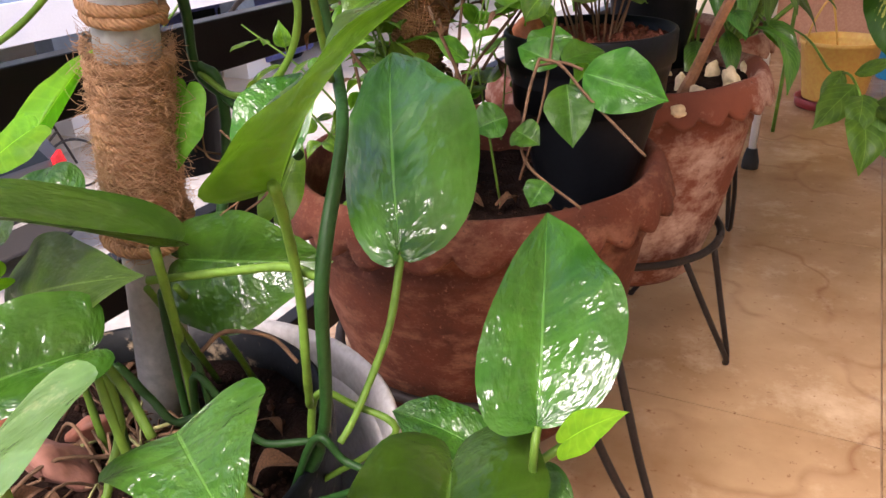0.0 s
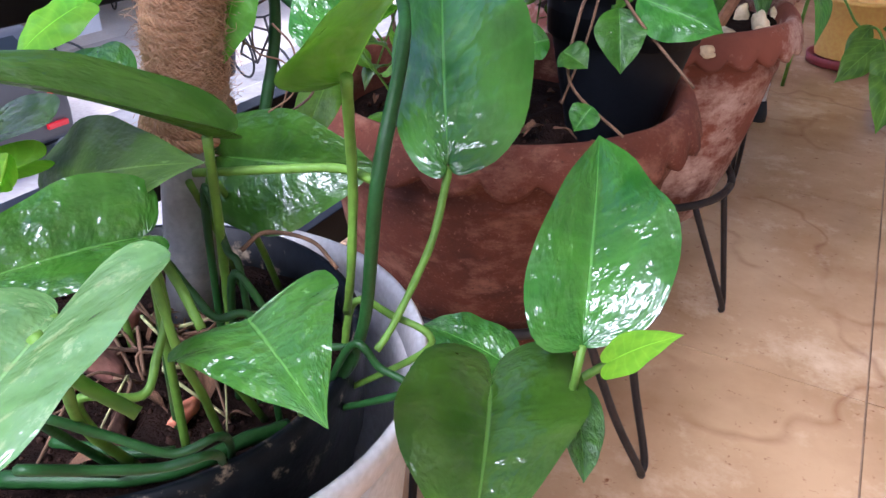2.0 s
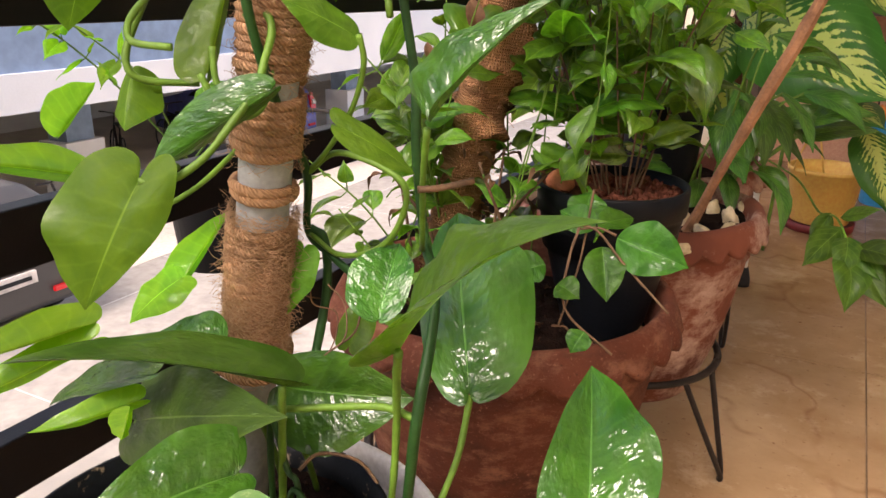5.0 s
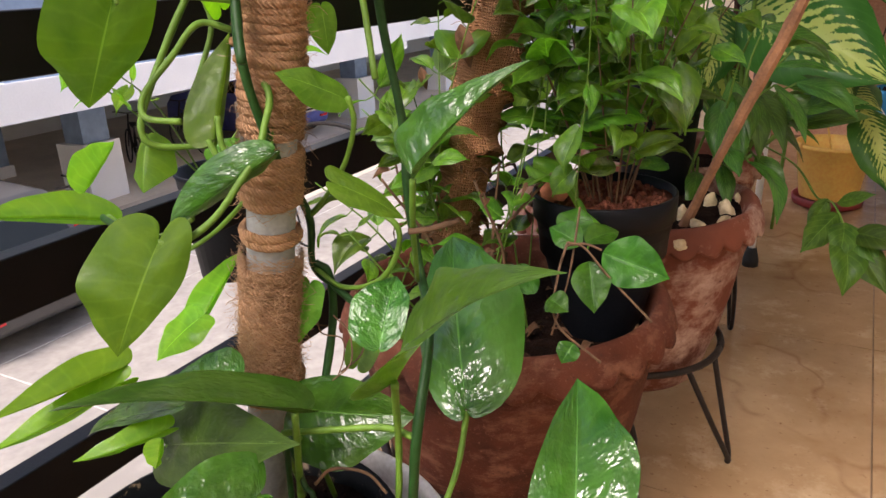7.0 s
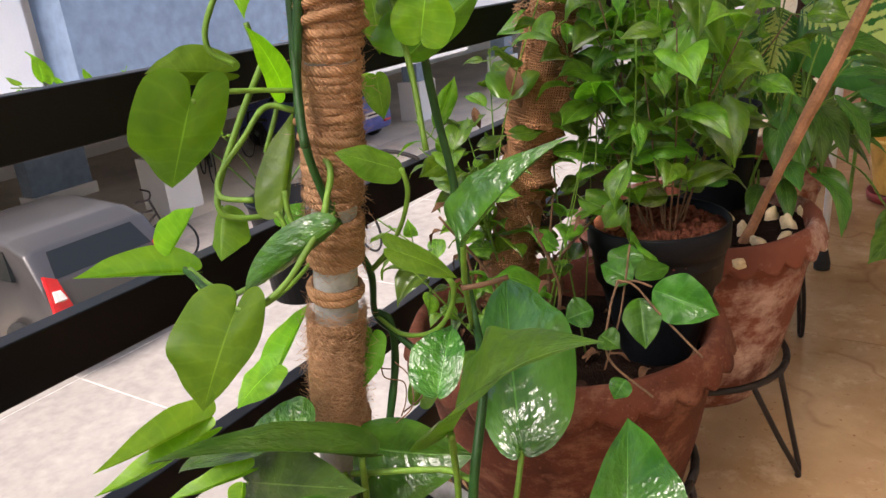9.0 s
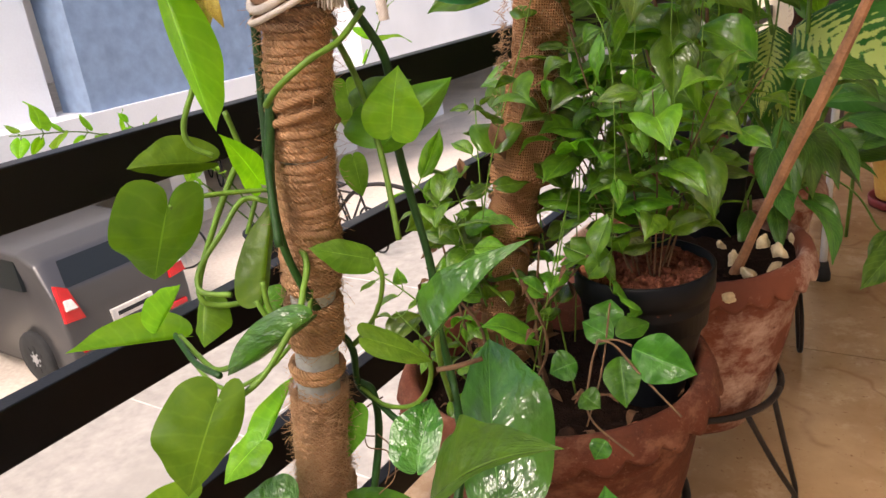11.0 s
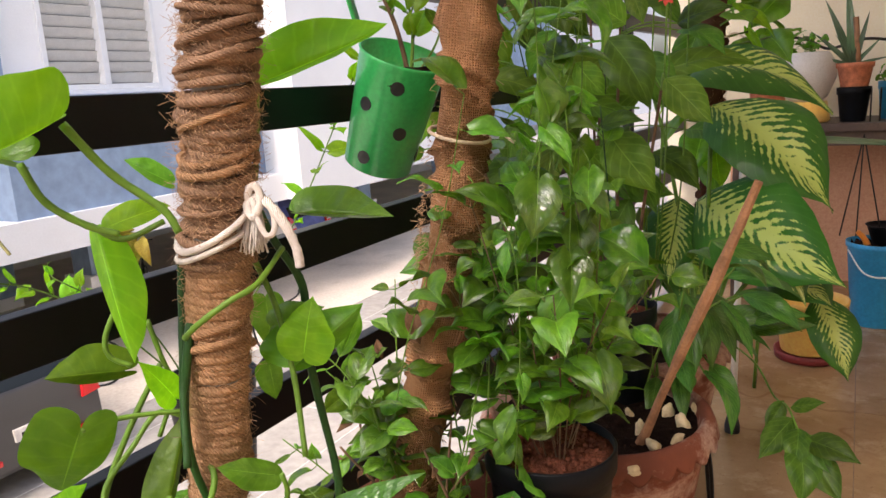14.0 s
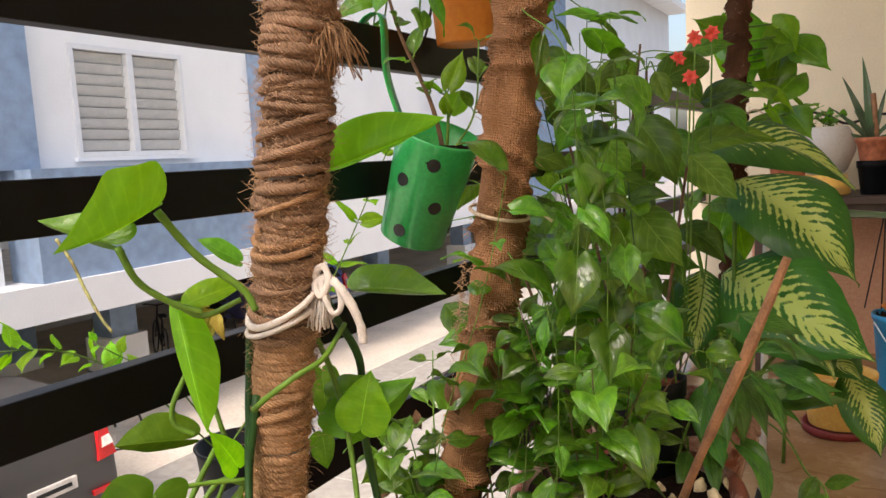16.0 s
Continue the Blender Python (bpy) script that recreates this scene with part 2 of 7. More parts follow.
def burlap_mat(name, base):
    """Coarse woven hessian: warp and weft as crossing waves in the cloth's own coordinates."""
    m = mat(name, base, rough=0.95, spec=0.1, vary=0.35, scale=14, fine=260, bump=0)
    n, l = m.node_tree.nodes, m.node_tree.links
    uv = n.new("ShaderNodeUVMap")
    waves = []
    for axis in ("X", "Y"):
        w = n.new("ShaderNodeTexWave")
        w.bands_direction = axis
        w.inputs["Scale"].default_value, w.inputs["Distortion"].default_value = 105.0, 1.6
        l.new(uv.outputs[0], w.inputs["Vector"])
        waves.append(w)
    add = n.new("ShaderNodeMath")
    add.operation = "MULTIPLY"
    l.new(waves[0].outputs["Fac"], add.inputs[0])
    l.new(waves[1].outputs["Fac"], add.inputs[1])
    bp = n.new("ShaderNodeBump")
    bp.inputs["Strength"].default_value, bp.inputs["Distance"].default_value = 1.0, 0.003
    l.new(add.outputs[0], bp.inputs["Height"])
    l.new(bp.outputs[0], n["Principled BSDF"].inputs["Normal"])
    return m


def glass_mat(name, tint, rough=0.05):
    m = bpy.data.materials.new(name)
    m.use_nodes = True
    p = m.node_tree.nodes["Principled BSDF"]
    p.inputs["Base Color"].default_value = (*tint, 1)
    p.inputs["Roughness"].default_value, p.inputs["Specular IOR Level"].default_value = rough, 0.4
    return m


M = {
    "tile": worn_mat("stone_tile", (0.43, 0.28, 0.152), (0.285, 0.168, 0.08), (0.52, 0.375, 0.235), (0.16, 0.055, 0.02), rough=0.32, spec=0.45, pale_amount=0.42, scale=3.2, bump=0.05, rings=0.4, specks=0.74),
    "grout": mat("grout", (0.22, 0.14, 0.08), rough=0.9, bump=0.2),
    "slab": mat("concrete_slab", (0.55, 0.53, 0.5), rough=0.9, bump=0.2),
    "rail": mat("black_paint", (0.003, 0.003, 0.0035), rough=0.4, spec=0.25, vary=0.3, scale=25, fine=300, bump=0.06),
    "cream_wall": mat("cream_plaster", (0.86, 0.77, 0.59), rough=0.85, vary=0.07, scale=3, fine=120, bump=0.08),
    "salmon": mat("salmon_plaster", (0.66, 0.36, 0.23), rough=0.8, vary=0.08, scale=3, fine=120, bump=0.08),
    "ceiling": mat("grey_ceiling", (0.80, 0.77, 0.72), rough=0.9, vary=0.04, bump=0.05),
    "white_wall": mat("white_paint", (0.88, 0.88, 0.88), rough=0.85, vary=0.04, scale=1.2, fine=40, bump=0.05),
    "blue_wall": mat("blue_grey_paint", (0.25, 0.34, 0.47), rough=0.85, vary=0.05, scale=0.7, fine=6, bump=0.0),
    "paving": mat("pale_concrete", (0.345, 0.32, 0.29), rough=0.85, vary=0.05, scale=0.6, fine=9, bump=0.03, second=(0.29, 0.27, 0.245), amount=0.38),
    "driveway": mat("tan_driveway", (0.66, 0.58, 0.49), rough=0.9, vary=0.15, scale=0.8, fine=20, bump=0.1, second=(0.46, 0.39, 0.31), amount=0.4),
    "stilt": mat("parking_floor", (0.74, 0.66, 0.56), rough=0.85, vary=0.15, scale=1.0, fine=20, bump=0.1),
    "clay": worn_mat("terracotta", (0.124, 0.036, 0.0185), (0.060, 0.019, 0.012), (0.215, 0.096, 0.058), (0.045, 0.02, 0.013), bands=1.0, pale_amount=0.45, scale=10, bump=0.6),
    "clay_pale": worn_mat("limed_terracotta", (0.19, 0.060, 0.034), (0.115, 0.039, 0.025), (0.47, 0.33, 0.265), (0.07, 0.03, 0.02), bands=0.4, pale_amount=0.47, scale=4.6, bump=0.4, specks=0.70),
    "clay_dark": mat("wet_terracotta", (0.22, 0.085, 0.055), rough=0.6, vary=0.25, scale=14, fine=140, bump=0.2),
    "iron": mat("black_iron", (0.02, 0.015, 0.013), rough=0.6, metal=0.3, vary=0.4, scale=40, fine=300, bump=0.2),
    "white_plastic": mat("white_plastic", (0.55, 0.53, 0.51), rough=0.38, vary=0.05, scale=6, fine=200, bump=0.03),
    "black_plastic": mat("black_plastic", (0.005, 0.006, 0.008), rough=0.45, spec=0.12, vary=0.3, scale=12, fine=200, bump=0.05),
    "splashed_plastic": mat("soil_splashed_plastic", (0.004, 0.005, 0.006), rough=0.4, spec=0.12, vary=0.3, scale=110, fine=200, bump=0.08, second=(0.20, 0.155, 0.10), amount=0.36),
    "soil": mat("dark_soil", (0.012, 0.006, 0.004), rough=0.95, spec=0.08, vary=0.5, scale=60, fine=300, bump=0.8),
    "red_soil": mat("red_soil", (0.15, 0.05, 0.03), rough=0.95, spec=0.1, vary=0.4, scale=70, fine=300, bump=0.8),
    "pebble": mat("brown_clod", (0.028, 0.014, 0.009), rough=0.9, spec=0.1, vary=0.5, scale=40, fine=250, bump=0.4),
    "brick_bit": mat("brick_bit", (0.50, 0.17, 0.09), rough=0.9, vary=0.3, scale=40, fine=200, bump=0.3),
    "pink_stone": mat("pink_stone", (0.27, 0.12, 0.085), rough=0.75, vary=0.3, scale=25, fine=160, bump=0.3),
    "shell": mat("egg_shell", (0.62, 0.50, 0.30), rough=0.6, vary=0.2, scale=40, fine=160, bump=0.15),
    "dry_shoot": mat("dry_shoot", (0.30, 0.30, 0.12), rough=0.7, vary=0.5, scale=120, fine=400, bump=0.3, second=(0.16, 0.10, 0.05), amount=0.4),
    "pipe": mat("grey_pvc", (0.34, 0.36, 0.36), rough=0.45, vary=0.12, scale=25, fine=200, bump=0.05, second=(0.62, 0.62, 0.58), amount=0.36),
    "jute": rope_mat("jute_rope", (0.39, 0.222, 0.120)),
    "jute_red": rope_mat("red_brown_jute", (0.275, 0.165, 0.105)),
    "fibre": mat("loose_fibre", (0.42, 0.255, 0.145), rough=0.9, bump=0),
    "burlap": burlap_mat("hessian", (0.34, 0.170, 0.085)),
    "old_burlap": burlap_mat("dark_hessian", (0.10, 0.045, 0.025)),
    "cotton": rope_mat("white_cotton_cord", (0.68, 0.62, 0.58), twist=260, bump=0.5),
    "twine": rope_mat("pale_twine", (0.66, 0.52, 0.38), twist=260, bump=0.5),
    "green_stem": mat("green_stem", (0.10, 0.20, 0.022), rough=0.5, spec=0.3, vary=0.25, scale=30, fine=200, bump=0.08),
    "dark_stem": mat("dark_green_stem", (0.014, 0.058, 0.010), rough=0.5, spec=0.3, vary=0.3, scale=30, fine=250, bump=0.12, second=(0.07, 0.075, 0.025), amount=0.34),
    "brown_stem": mat("brown_stem", (0.12, 0.066, 0.033), rough=0.85, vary=0.4, scale=60, fine=300, bump=0.3),
    "wood": mat("split_stick", (0.30, 0.145, 0.070), rough=0.8, vary=0.3, scale=30, fine=240, bump=0.35),
    "withered": mat("withered_leaf", (0.42, 0.33, 0.05), rough=0.7, vary=0.4, scale=60, fine=200, bump=0.3, second=(0.13, 0.07, 0.02), amount=0.42),
    "dry": mat("dry_leaf", (0.12, 0.058, 0.026), rough=0.9, vary=0.35, scale=30, fine=200, bump=0.3),
    "green_tin": mat("green_enamel", (0.03, 0.40, 0.10), rough=0.28, vary=0.10, scale=14, fine=120, bump=0.04, second=(0.16, 0.50, 0.12), amount=0.34, coat=0.3),
    "black_dot": mat("black_spot", (0.015, 0.015, 0.015), rough=0.4, bump=0.0),
    "orange": mat("orange_plastic", (0.72, 0.24, 0.04), rough=0.45, vary=0.1, bump=0.05),
    "yellow": mat("yellow_plastic", (0.80, 0.50, 0.12), rough=0.45, vary=0.08, scale=10, bump=0.04, second=(0.66, 0.42, 0.14), amount=0.35),
    "maroon": mat("maroon_plastic", (0.25, 0.03, 0.03), rough=0.5, bump=0.04),
    "blue": mat("blue_plastic", (0.02, 0.29, 0.58), rough=0.4, vary=0.08, bump=0.04),
    "lime": mat("lime_plastic", (0.62, 0.72, 0.10), rough=0.45, bump=0.03),
    "dark_wood": mat("dark_table_wood", (0.07, 0.045, 0.035), rough=0.5, vary=0.3, scale=10, fine=120, bump=0.15),
    "car_paint": mat("grey_car_paint", (0.070, 0.067, 0.068), rough=0.35, metal=0.3, vary=0.05, scale=2, fine=300, bump=0.0, coat=0.4),
    "tyre": mat("tyre_rubber", (0.02, 0.02, 0.02), rough=0.9, bump=0.1),
    "alloy": mat("wheel_cover", (0.45, 0.46, 0.47), rough=0.35, metal=0.6, bump=0.0),
    "car_glass": glass_mat("car_glass", (0.015, 0.018, 0.018)),
    "lamp_red": mat("tail_lamp_red", (0.65, 0.015, 0.02), rough=0.15, vary=0.1, bump=0.0, coat=0.6),
    "lamp_white": mat("lamp_clear", (0.75, 0.70, 0.66), rough=0.2, bump=0.0, coat=0.5),
    "louvre": mat("frosted_louvre", (0.58, 0.57, 0.54), rough=0.35, vary=0.05, bump=0.0),
    "window_dark": mat("room_behind_glass", (0.35, 0.34, 0.33), rough=0.5, bump=0.0),
    "aluminium": mat("white_window_frame", (0.78, 0.79, 0.80), rough=0.45, vary=0.03, bump=0.0),
    "red_petal": mat("red_petal", (0.66, 0.07, 0.045), rough=0.6, vary=0.2, bump=0.0),
    "violet": mat("violet_paint", (0.10, 0.12, 0.38), rough=0.4, bump=0.0),
}
LEAF = {
    "g": leaf_mat("pothos_leaf_green", (0.019, 0.072, 0.005), (0.042, 0.120, 0.008), spots=0.28, spot_colour=(0.042, 0.165, 0.022), glow=0.11, slant=0.08, veins=9, relief=0.30, dry=0.35, film_ior=1.60),
    "t": leaf_mat("pothos_leaf_mature", (0.038, 0.114, 0.008), (0.066, 0.170, 0.011), spots=0.28, spot_colour=(0.065, 0.20, 0.025), glow=0.40, slant=0.08, veins=9, relief=0.30, dry=0.35, film_ior=1.60),
    "d": leaf_mat("pothos_leaf_dark", (0.021, 0.084, 0.008), (0.050, 0.152, 0.013), spots=0.29, spot_colour=(0.11, 0.24, 0.05), glow=0.12, slant=0.08, veins=9, relief=0.30, dry=0.35, film_ior=1.60),
    "v": leaf_mat("pothos_leaf_marbled", (0.030, 0.110, 0.011), (0.058, 0.165, 0.018), spots=0.36, spot_colour=(0.16, 0.33, 0.11), glow=0.16, slant=0.08, veins=9, relief=0.30, dry=0.35, film_ior=1.60),
    "l": leaf_mat("pothos_leaf_pale", (0.12, 0.31, 0.09), (0.19, 0.41, 0.15), spots=0.42, spot_colour=(0.32, 0.50, 0.23), rough=0.5, glow=0.3, slant=0.08, veins=9),
    "y": leaf_mat("pothos_leaf_young", (0.14, 0.33, 0.013), (0.20, 0.41, 0.018), rough=0.4, glow=0.52, relief=0.15, spots=0.22, spot_colour=(0.12, 0.24, 0.03), wetness=0.35, slant=0.08, veins=9),
    "h": leaf_mat("pothos_leaf_olive", (0.066, 0.165, 0.008), (0.100, 0.220, 0.010), rough=0.42, glow=0.36, relief=0.14, spots=0.25, spot_colour=(0.075, 0.17, 0.02), wetness=0.1, slant=0.08, veins=8),
    "k": leaf_mat("pothos_leaf_dusky", (0.024, 0.066, 0.007), (0.048, 0.108, 0.011), rough=0.4, glow=0.15, relief=0.32, spots=0.36, spot_colour=(0.10, 0.18, 0.06), wetness=0.3, slant=0.08, veins=9, film_ior=1.6),
    "m": leaf_mat("pothos_leaf_mid", (0.075, 0.20, 0.012), (0.12, 0.28, 0.020), rough=0.38, glow=0.35, relief=0.2, spots=0.26, spot_colour=(0.11, 0.24, 0.05), wetness=0.5, slant=0.08, veins=9),
    "so": leaf_mat("sprig_leaf", (0.020, 0.084, 0.006), (0.042, 0.138, 0.010), rough=0.3, glow=0.18, veins=6, wetness=0.9, relief=0.22, dry=0.55, film_ior=1.7, slant=0.08, polish=0.05),
    "o": leaf_mat("shrub_leaf", (0.042, 0.132, 0.009), (0.105, 0.245, 0.016), rough=0.2, glow=0.40, veins=6, vein_light=0.08, wetness=1.0, relief=0.27, dry=0.44, film_ior=2.1, vary=0.95, polish=0.05),
    "o2": leaf_mat("shrub_leaf_light", (0.070, 0.175, 0.012), (0.140, 0.285, 0.024), rough=0.28, glow=0.40, veins=6, vein_light=0.1, spots=0.33, spot_colour=(0.15, 0.28, 0.07), relief=0.25, dry=0.44, film_ior=2.1, vary=0.95, polish=0.05),
    "n": leaf_mat("variegated_vine_leaf", (0.060, 0.165, 0.014), (0.125, 0.275, 0.026), rough=0.3, glow=0.42, spots=0.33, spot_colour=(0.20, 0.31, 0.11), wetness=1.0, relief=0.25, dry=0.44, film_ior=2.1, vary=0.95, polish=0.05),
    "s": leaf_mat("lily_leaf", (0.032, 0.105, 0.014), (0.072, 0.180, 0.022), rough=0.3, glow=0.32, veins=11, vein_light=0.3, relief=0.16, film_ior=1.5),
    "df": leaf_mat("dieffenbachia_leaf", (0.023, 0.096, 0.013), (0.047, 0.144, 0.019), rough=0.36, glow=0.25, wetness=0.3, veins=15, spots=0.62, spot_colour=(0.40, 0.48, 0.14), feather=0.20, relief=0.16, film_ior=1.5),
    "b": leaf_mat("broad_leaf", (0.040, 0.108, 0.011), (0.082, 0.180, 0.018), rough=0.4, glow=0.36, veins=6, vein_light=0.2, wetness=0.25, relief=0.16, film_ior=1.5, vary=0.95),
    "bl": leaf_mat("broad_leaf_light", (0.087, 0.173, 0.021), (0.150, 0.250, 0.039), rough=0.45, glow=0.5, veins=6, vein_light=0.2, wetness=0.2, relief=0.16, film_ior=1.5, vary=0.95),
    "al": leaf_mat("aloe_leaf", (0.044, 0.096, 0.044), (0.074, 0.141, 0.067), rough=0.4, glow=0.1),
}


# ---- builders ----
def place_of(ob):
    """The pose in the world of an object, through its parents."""
    return place_of(ob.parent) @ ob.matrix_parent_inverse @ ob.matrix_basis if ob.parent else ob.matrix_basis.copy()


def adopt(ob, parent):
    ob.parent = parent
    ob.matrix_parent_inverse = place_of(parent).inverted()
    return ob


def finish(bm, name, smooth=True):
    me = bpy.data.meshes.new(name)
    bm.normal_update()
    bm.to_mesh(me)
    bm.free()
    if smooth:
        me.polygons.foreach_set("use_smooth", [True] * len(me.polygons))
    return me


def part(name, bm, material, parent, label="", smooth=True):
    me = bm if isinstance(bm, bpy.types.Mesh) else finish(bm, name, smooth)
    me.materials.clear()
    me.materials.append(material)
    ob = adopt(new(name, me), parent)
    return tagged(ob, label) if label else ob


def solo(name, bm, material, label, category="", kind="", smooth=False, group=""):
    me = finish(bm, name, smooth)
    me.materials.append(material)
    return tagged(new(name, me), label, category, group, kind)


def thing(name, at, label, category, group="", kind=""):
    ob = new(name)
    ob.empty_display_size = 0.05
    ob.matrix_basis = Matrix.Translation(at)
    return tagged(ob, label, category, group, kind)


def box(x0, x1, y0, y1, z0, z1, bevel=0.0, bm=None):
    own = bm is None
    bm = bm or bmesh.new()
    vs = [bm.verts.new((x, y, z)) for x in (x0, x1) for y in (y0, y1) for z in (z0, z1)]
    quads = [(0, 1, 3, 2), (4, 6, 7, 5), (0, 4, 5, 1), (2, 3, 7, 6), (0, 2, 6, 4), (1, 5, 7, 3)]
    fs = [bm.faces.new([vs[i] for i in q]) for q in quads]
    if bevel:
        bmesh.ops.bevel(bm, geom=list({e for f in fs for e in f.edges}), offset=bevel, segments=2, affect="EDGES", profile=0.5)
    return bm


def lathe(profile, seg=48, at=(0, 0, 0), wobble=None, bm=None, tilt=None, capped=True):
    """Turns a profile of (radius, height) about the upright axis; wobble(angle, row, r, z) may shift each point."""
    bm = bm or bmesh.new()
    rows = []
    for i, (r, z) in enumerate(profile):
        row = []
        for k in range(seg):
            a = 2 * math.pi * k / seg
            rr, zz = wobble(a, i, r, z) if wobble else (r, z)
            p = Vector((rr * math.cos(a), rr * math.sin(a), zz))
            if tilt:
                p = tilt @ p
            row.append(bm.verts.new(p + Vector(at)))
        rows.append(row)
    for a, b in zip(rows, rows[1:]):
        for k in range(seg):
            bm.faces.new((a[k], a[(k + 1) % seg], b[(k + 1) % seg], b[k]))
    for row, flip in ((rows[0], True), (rows[-1], False)):
        if capped and profile[0 if flip else -1][0] > 1e-5:
            bm.faces.new(row[::-1] if flip else row)
    return bm


def smooth_line(points, steps=8):
    """A soft curve through the points."""
    pts = [Vector(p) for p in points]
    if len(pts) < 3:
        return [pts[0].lerp(pts[-1], i / steps) for i in range(steps + 1)]
    pts = [pts[0] * 2 - pts[1], *pts, pts[-1] * 2 - pts[-2]]
    out = []
    for a, b, c, d in zip(pts, pts[1:], pts[2:], pts[3:]):
        for i in range(steps):
            t = i / steps
            out.append(0.5 * (2 * b + (c - a) * t + (2 * a - 5 * b + 4 * c - d) * t * t + (3 * b - a - 3 * c + d) * t ** 3))
    out.append(pts[-2])
    return out


def sweep(line, radius, sides=8, bm=None, uv_scale=1.0):
    """A tube along a line of points; radius is a number or a function of 0..1 along it."""
    bm = bm or bmesh.new()
    uv = bm.loops.layers.uv.verify()
    line = [Vector(p) for p in line]
    rad = radius if callable(radius) else (lambda s: radius)
    side = None
    rows, walked = [], 0.0
    for i, p in enumerate(line):
        d = (line[min(i + 1, len(line) - 1)] - line[max(i - 1, 0)])
        d = d.normalized() if d.length > 1e-9 else Vector((0, 0, 1))
        if side is None:
            side = d.orthogonal().normalized()
        side = (side - d * side.dot(d)).normalized()
        up = d.cross(side)
        r = rad(i / (len(line) - 1))
        if i:
            walked += (p - line[i - 1]).length
        rows.append(([bm.verts.new(p + (side * math.cos(a) + up * math.sin(a)) * r) for a in (2 * math.pi * k / sides for k in range(sides))], walked))
    for (a, va), (b, vb) in zip(rows, rows[1:]):
        for k in range(sides):
            f = bm.faces.new((a[k], a[(k + 1) % sides], b[(k + 1) % sides], b[k]))
            u0, u1 = k / sides * 0.02, (k + 1) / sides * 0.02
            for lp, c in zip(f.loops, ((u0, va), (u1, va), (u1, vb), (u0, vb))):
                lp[uv].uv = (c[0] * uv_scale, c[1] * uv_scale)
    bm.faces.new(rows[0][0][::-1])
    bm.faces.new(rows[-1][0])
    return bm


HEART = ((0, 0.60), (0.04, 0.77), (0.12, 0.93), (0.24, 1.0), (0.40, 0.95), (0.55, 0.77), (0.70, 0.47), (0.82, 0.20), (0.90, 0.06), (1.0, 0.003))
OVATE = ((0, 0.05), (0.06, 0.42), (0.18, 0.82), (0.33, 1.0), (0.50, 1.0), (0.65, 0.86), (0.78, 0.58), (0.88, 0.28), (0.95, 0.08), (1.0, 0.005))
LANCE = ((0, 0.06), (0.10, 0.45), (0.25, 0.86), (0.40, 1.0), (0.55, 0.92), (0.70, 0.70), (0.85, 0.38), (0.94, 0.15), (1.0, 0.004))
STRAP = ((0, 0.9), (0.2, 1.0), (0.5, 0.8), (0.8, 0.42), (1.0, 0.01))


def profile_at(table, v):
    for (a, wa), (b, wb) in zip(table, table[1:]):
        if v <= b:
            t = (v - a) / (b - a)
            return wa + (wb - wa) * (t * t * (3 - 2 * t) * 0.4 + t * 0.6)
    return table[-1][1]


def leaf_mesh(length, width, shape=HEART, lobe=0.0, fold=0.12, arch=0.06, ripple=0.03, seed=0, nu=8, nv=14):
    """A leaf blade along +y with its upper face to +z: folded at the midrib, arched and rippled."""
    rnd = random.Random(seed)
    ph = [rnd.uniform(0, 6.28) for _ in range(4)]
    bm = bmesh.new()
    uv = bm.loops.layers.uv.verify()
    grid = []
    for j in range(nv + 1):
        v = j / nv
        half = profile_at(shape, v) * width / 2
        row = []
        for i in range(nu + 1):
            u = 2 * i / nu - 1
            x = u * half
            y = (v - lobe * math.sin(math.pi * abs(u) ** 1.1) * (1 - v) ** 2.2) * length
            z = fold * abs(u) ** 1.3 * half + 0.16 * half * math.sin(math.pi * abs(u)) - 0.10 * half * abs(u) ** 3
            z += arch * length * 4 * (v - v * v)
            z += ripple * width * abs(u) * math.sin(v * 9 + ph[0] + (1.5 if u > 0 else 0)) * 0.6
            z += ripple * width * 0.4 * math.sin(v * 5 + ph[1] + u * 2)
            z -= 0.05 * length * (v ** 4)
            x += 0.05 * width * math.sin(v * 2.6 + ph[2]) * v
            row.append((bm.verts.new((x, y, z)), (u, v)))
        grid.append(row)
    for j in range(nv):
        for i in range(nu):
            q = [grid[j][i], grid[j][i + 1], grid[j + 1][i + 1], grid[j + 1][i]]
            f = bm.faces.new([a for a, _ in q])
            for lp, (_, c) in zip(f.loops, q):
                lp[uv].uv = c
    bmesh.ops.remove_doubles(bm, verts=bm.verts, dist=1e-6)
    return bm


def leaf_pose(base, tip, normal):
    """The pose that lays a leaf from base towards tip with its upper face along normal."""
    y = (Vector(tip) - Vector(base)).normalized()
    z = Vector(normal)
    z = (z - y * z.dot(y)).normalized()
    x = y.cross(z)
    m = Matrix((x, y, z)).transposed().to_4x4()
    m.translation = base
    return m


class LeafKit:
    """A few leaf blades of one kind, whose meshes the plants share."""

    def __init__(self, name, material, shape, lobe, ratio, count=4, fold=0.15, arch=0.05, ripple=0.05, nu=6, nv=9):
        self.meshes = []
        for k in range(count):
            me = finish(leaf_mesh(1.0, ratio * (0.9 + 0.07 * k), shape, lobe, fold * (0.6 + 0.35 * k), arch * (0.4 + 0.5 * k), ripple, seed=k + 7 * len(name), nu=nu, nv=nv), name)
            me.materials.append(material)
            self.meshes.append(me)

    def put(self, parent, base, tip, normal, rnd, scale=1.0):
        ob = new("leaf", rnd.choice(self.meshes))
        size = (Vector(tip) - Vector(base)).length * scale
        ob.matrix_basis = leaf_pose(base, tip, normal) @ Matrix.Diagonal((size, size, size, 1))
        return adopt(ob, parent)


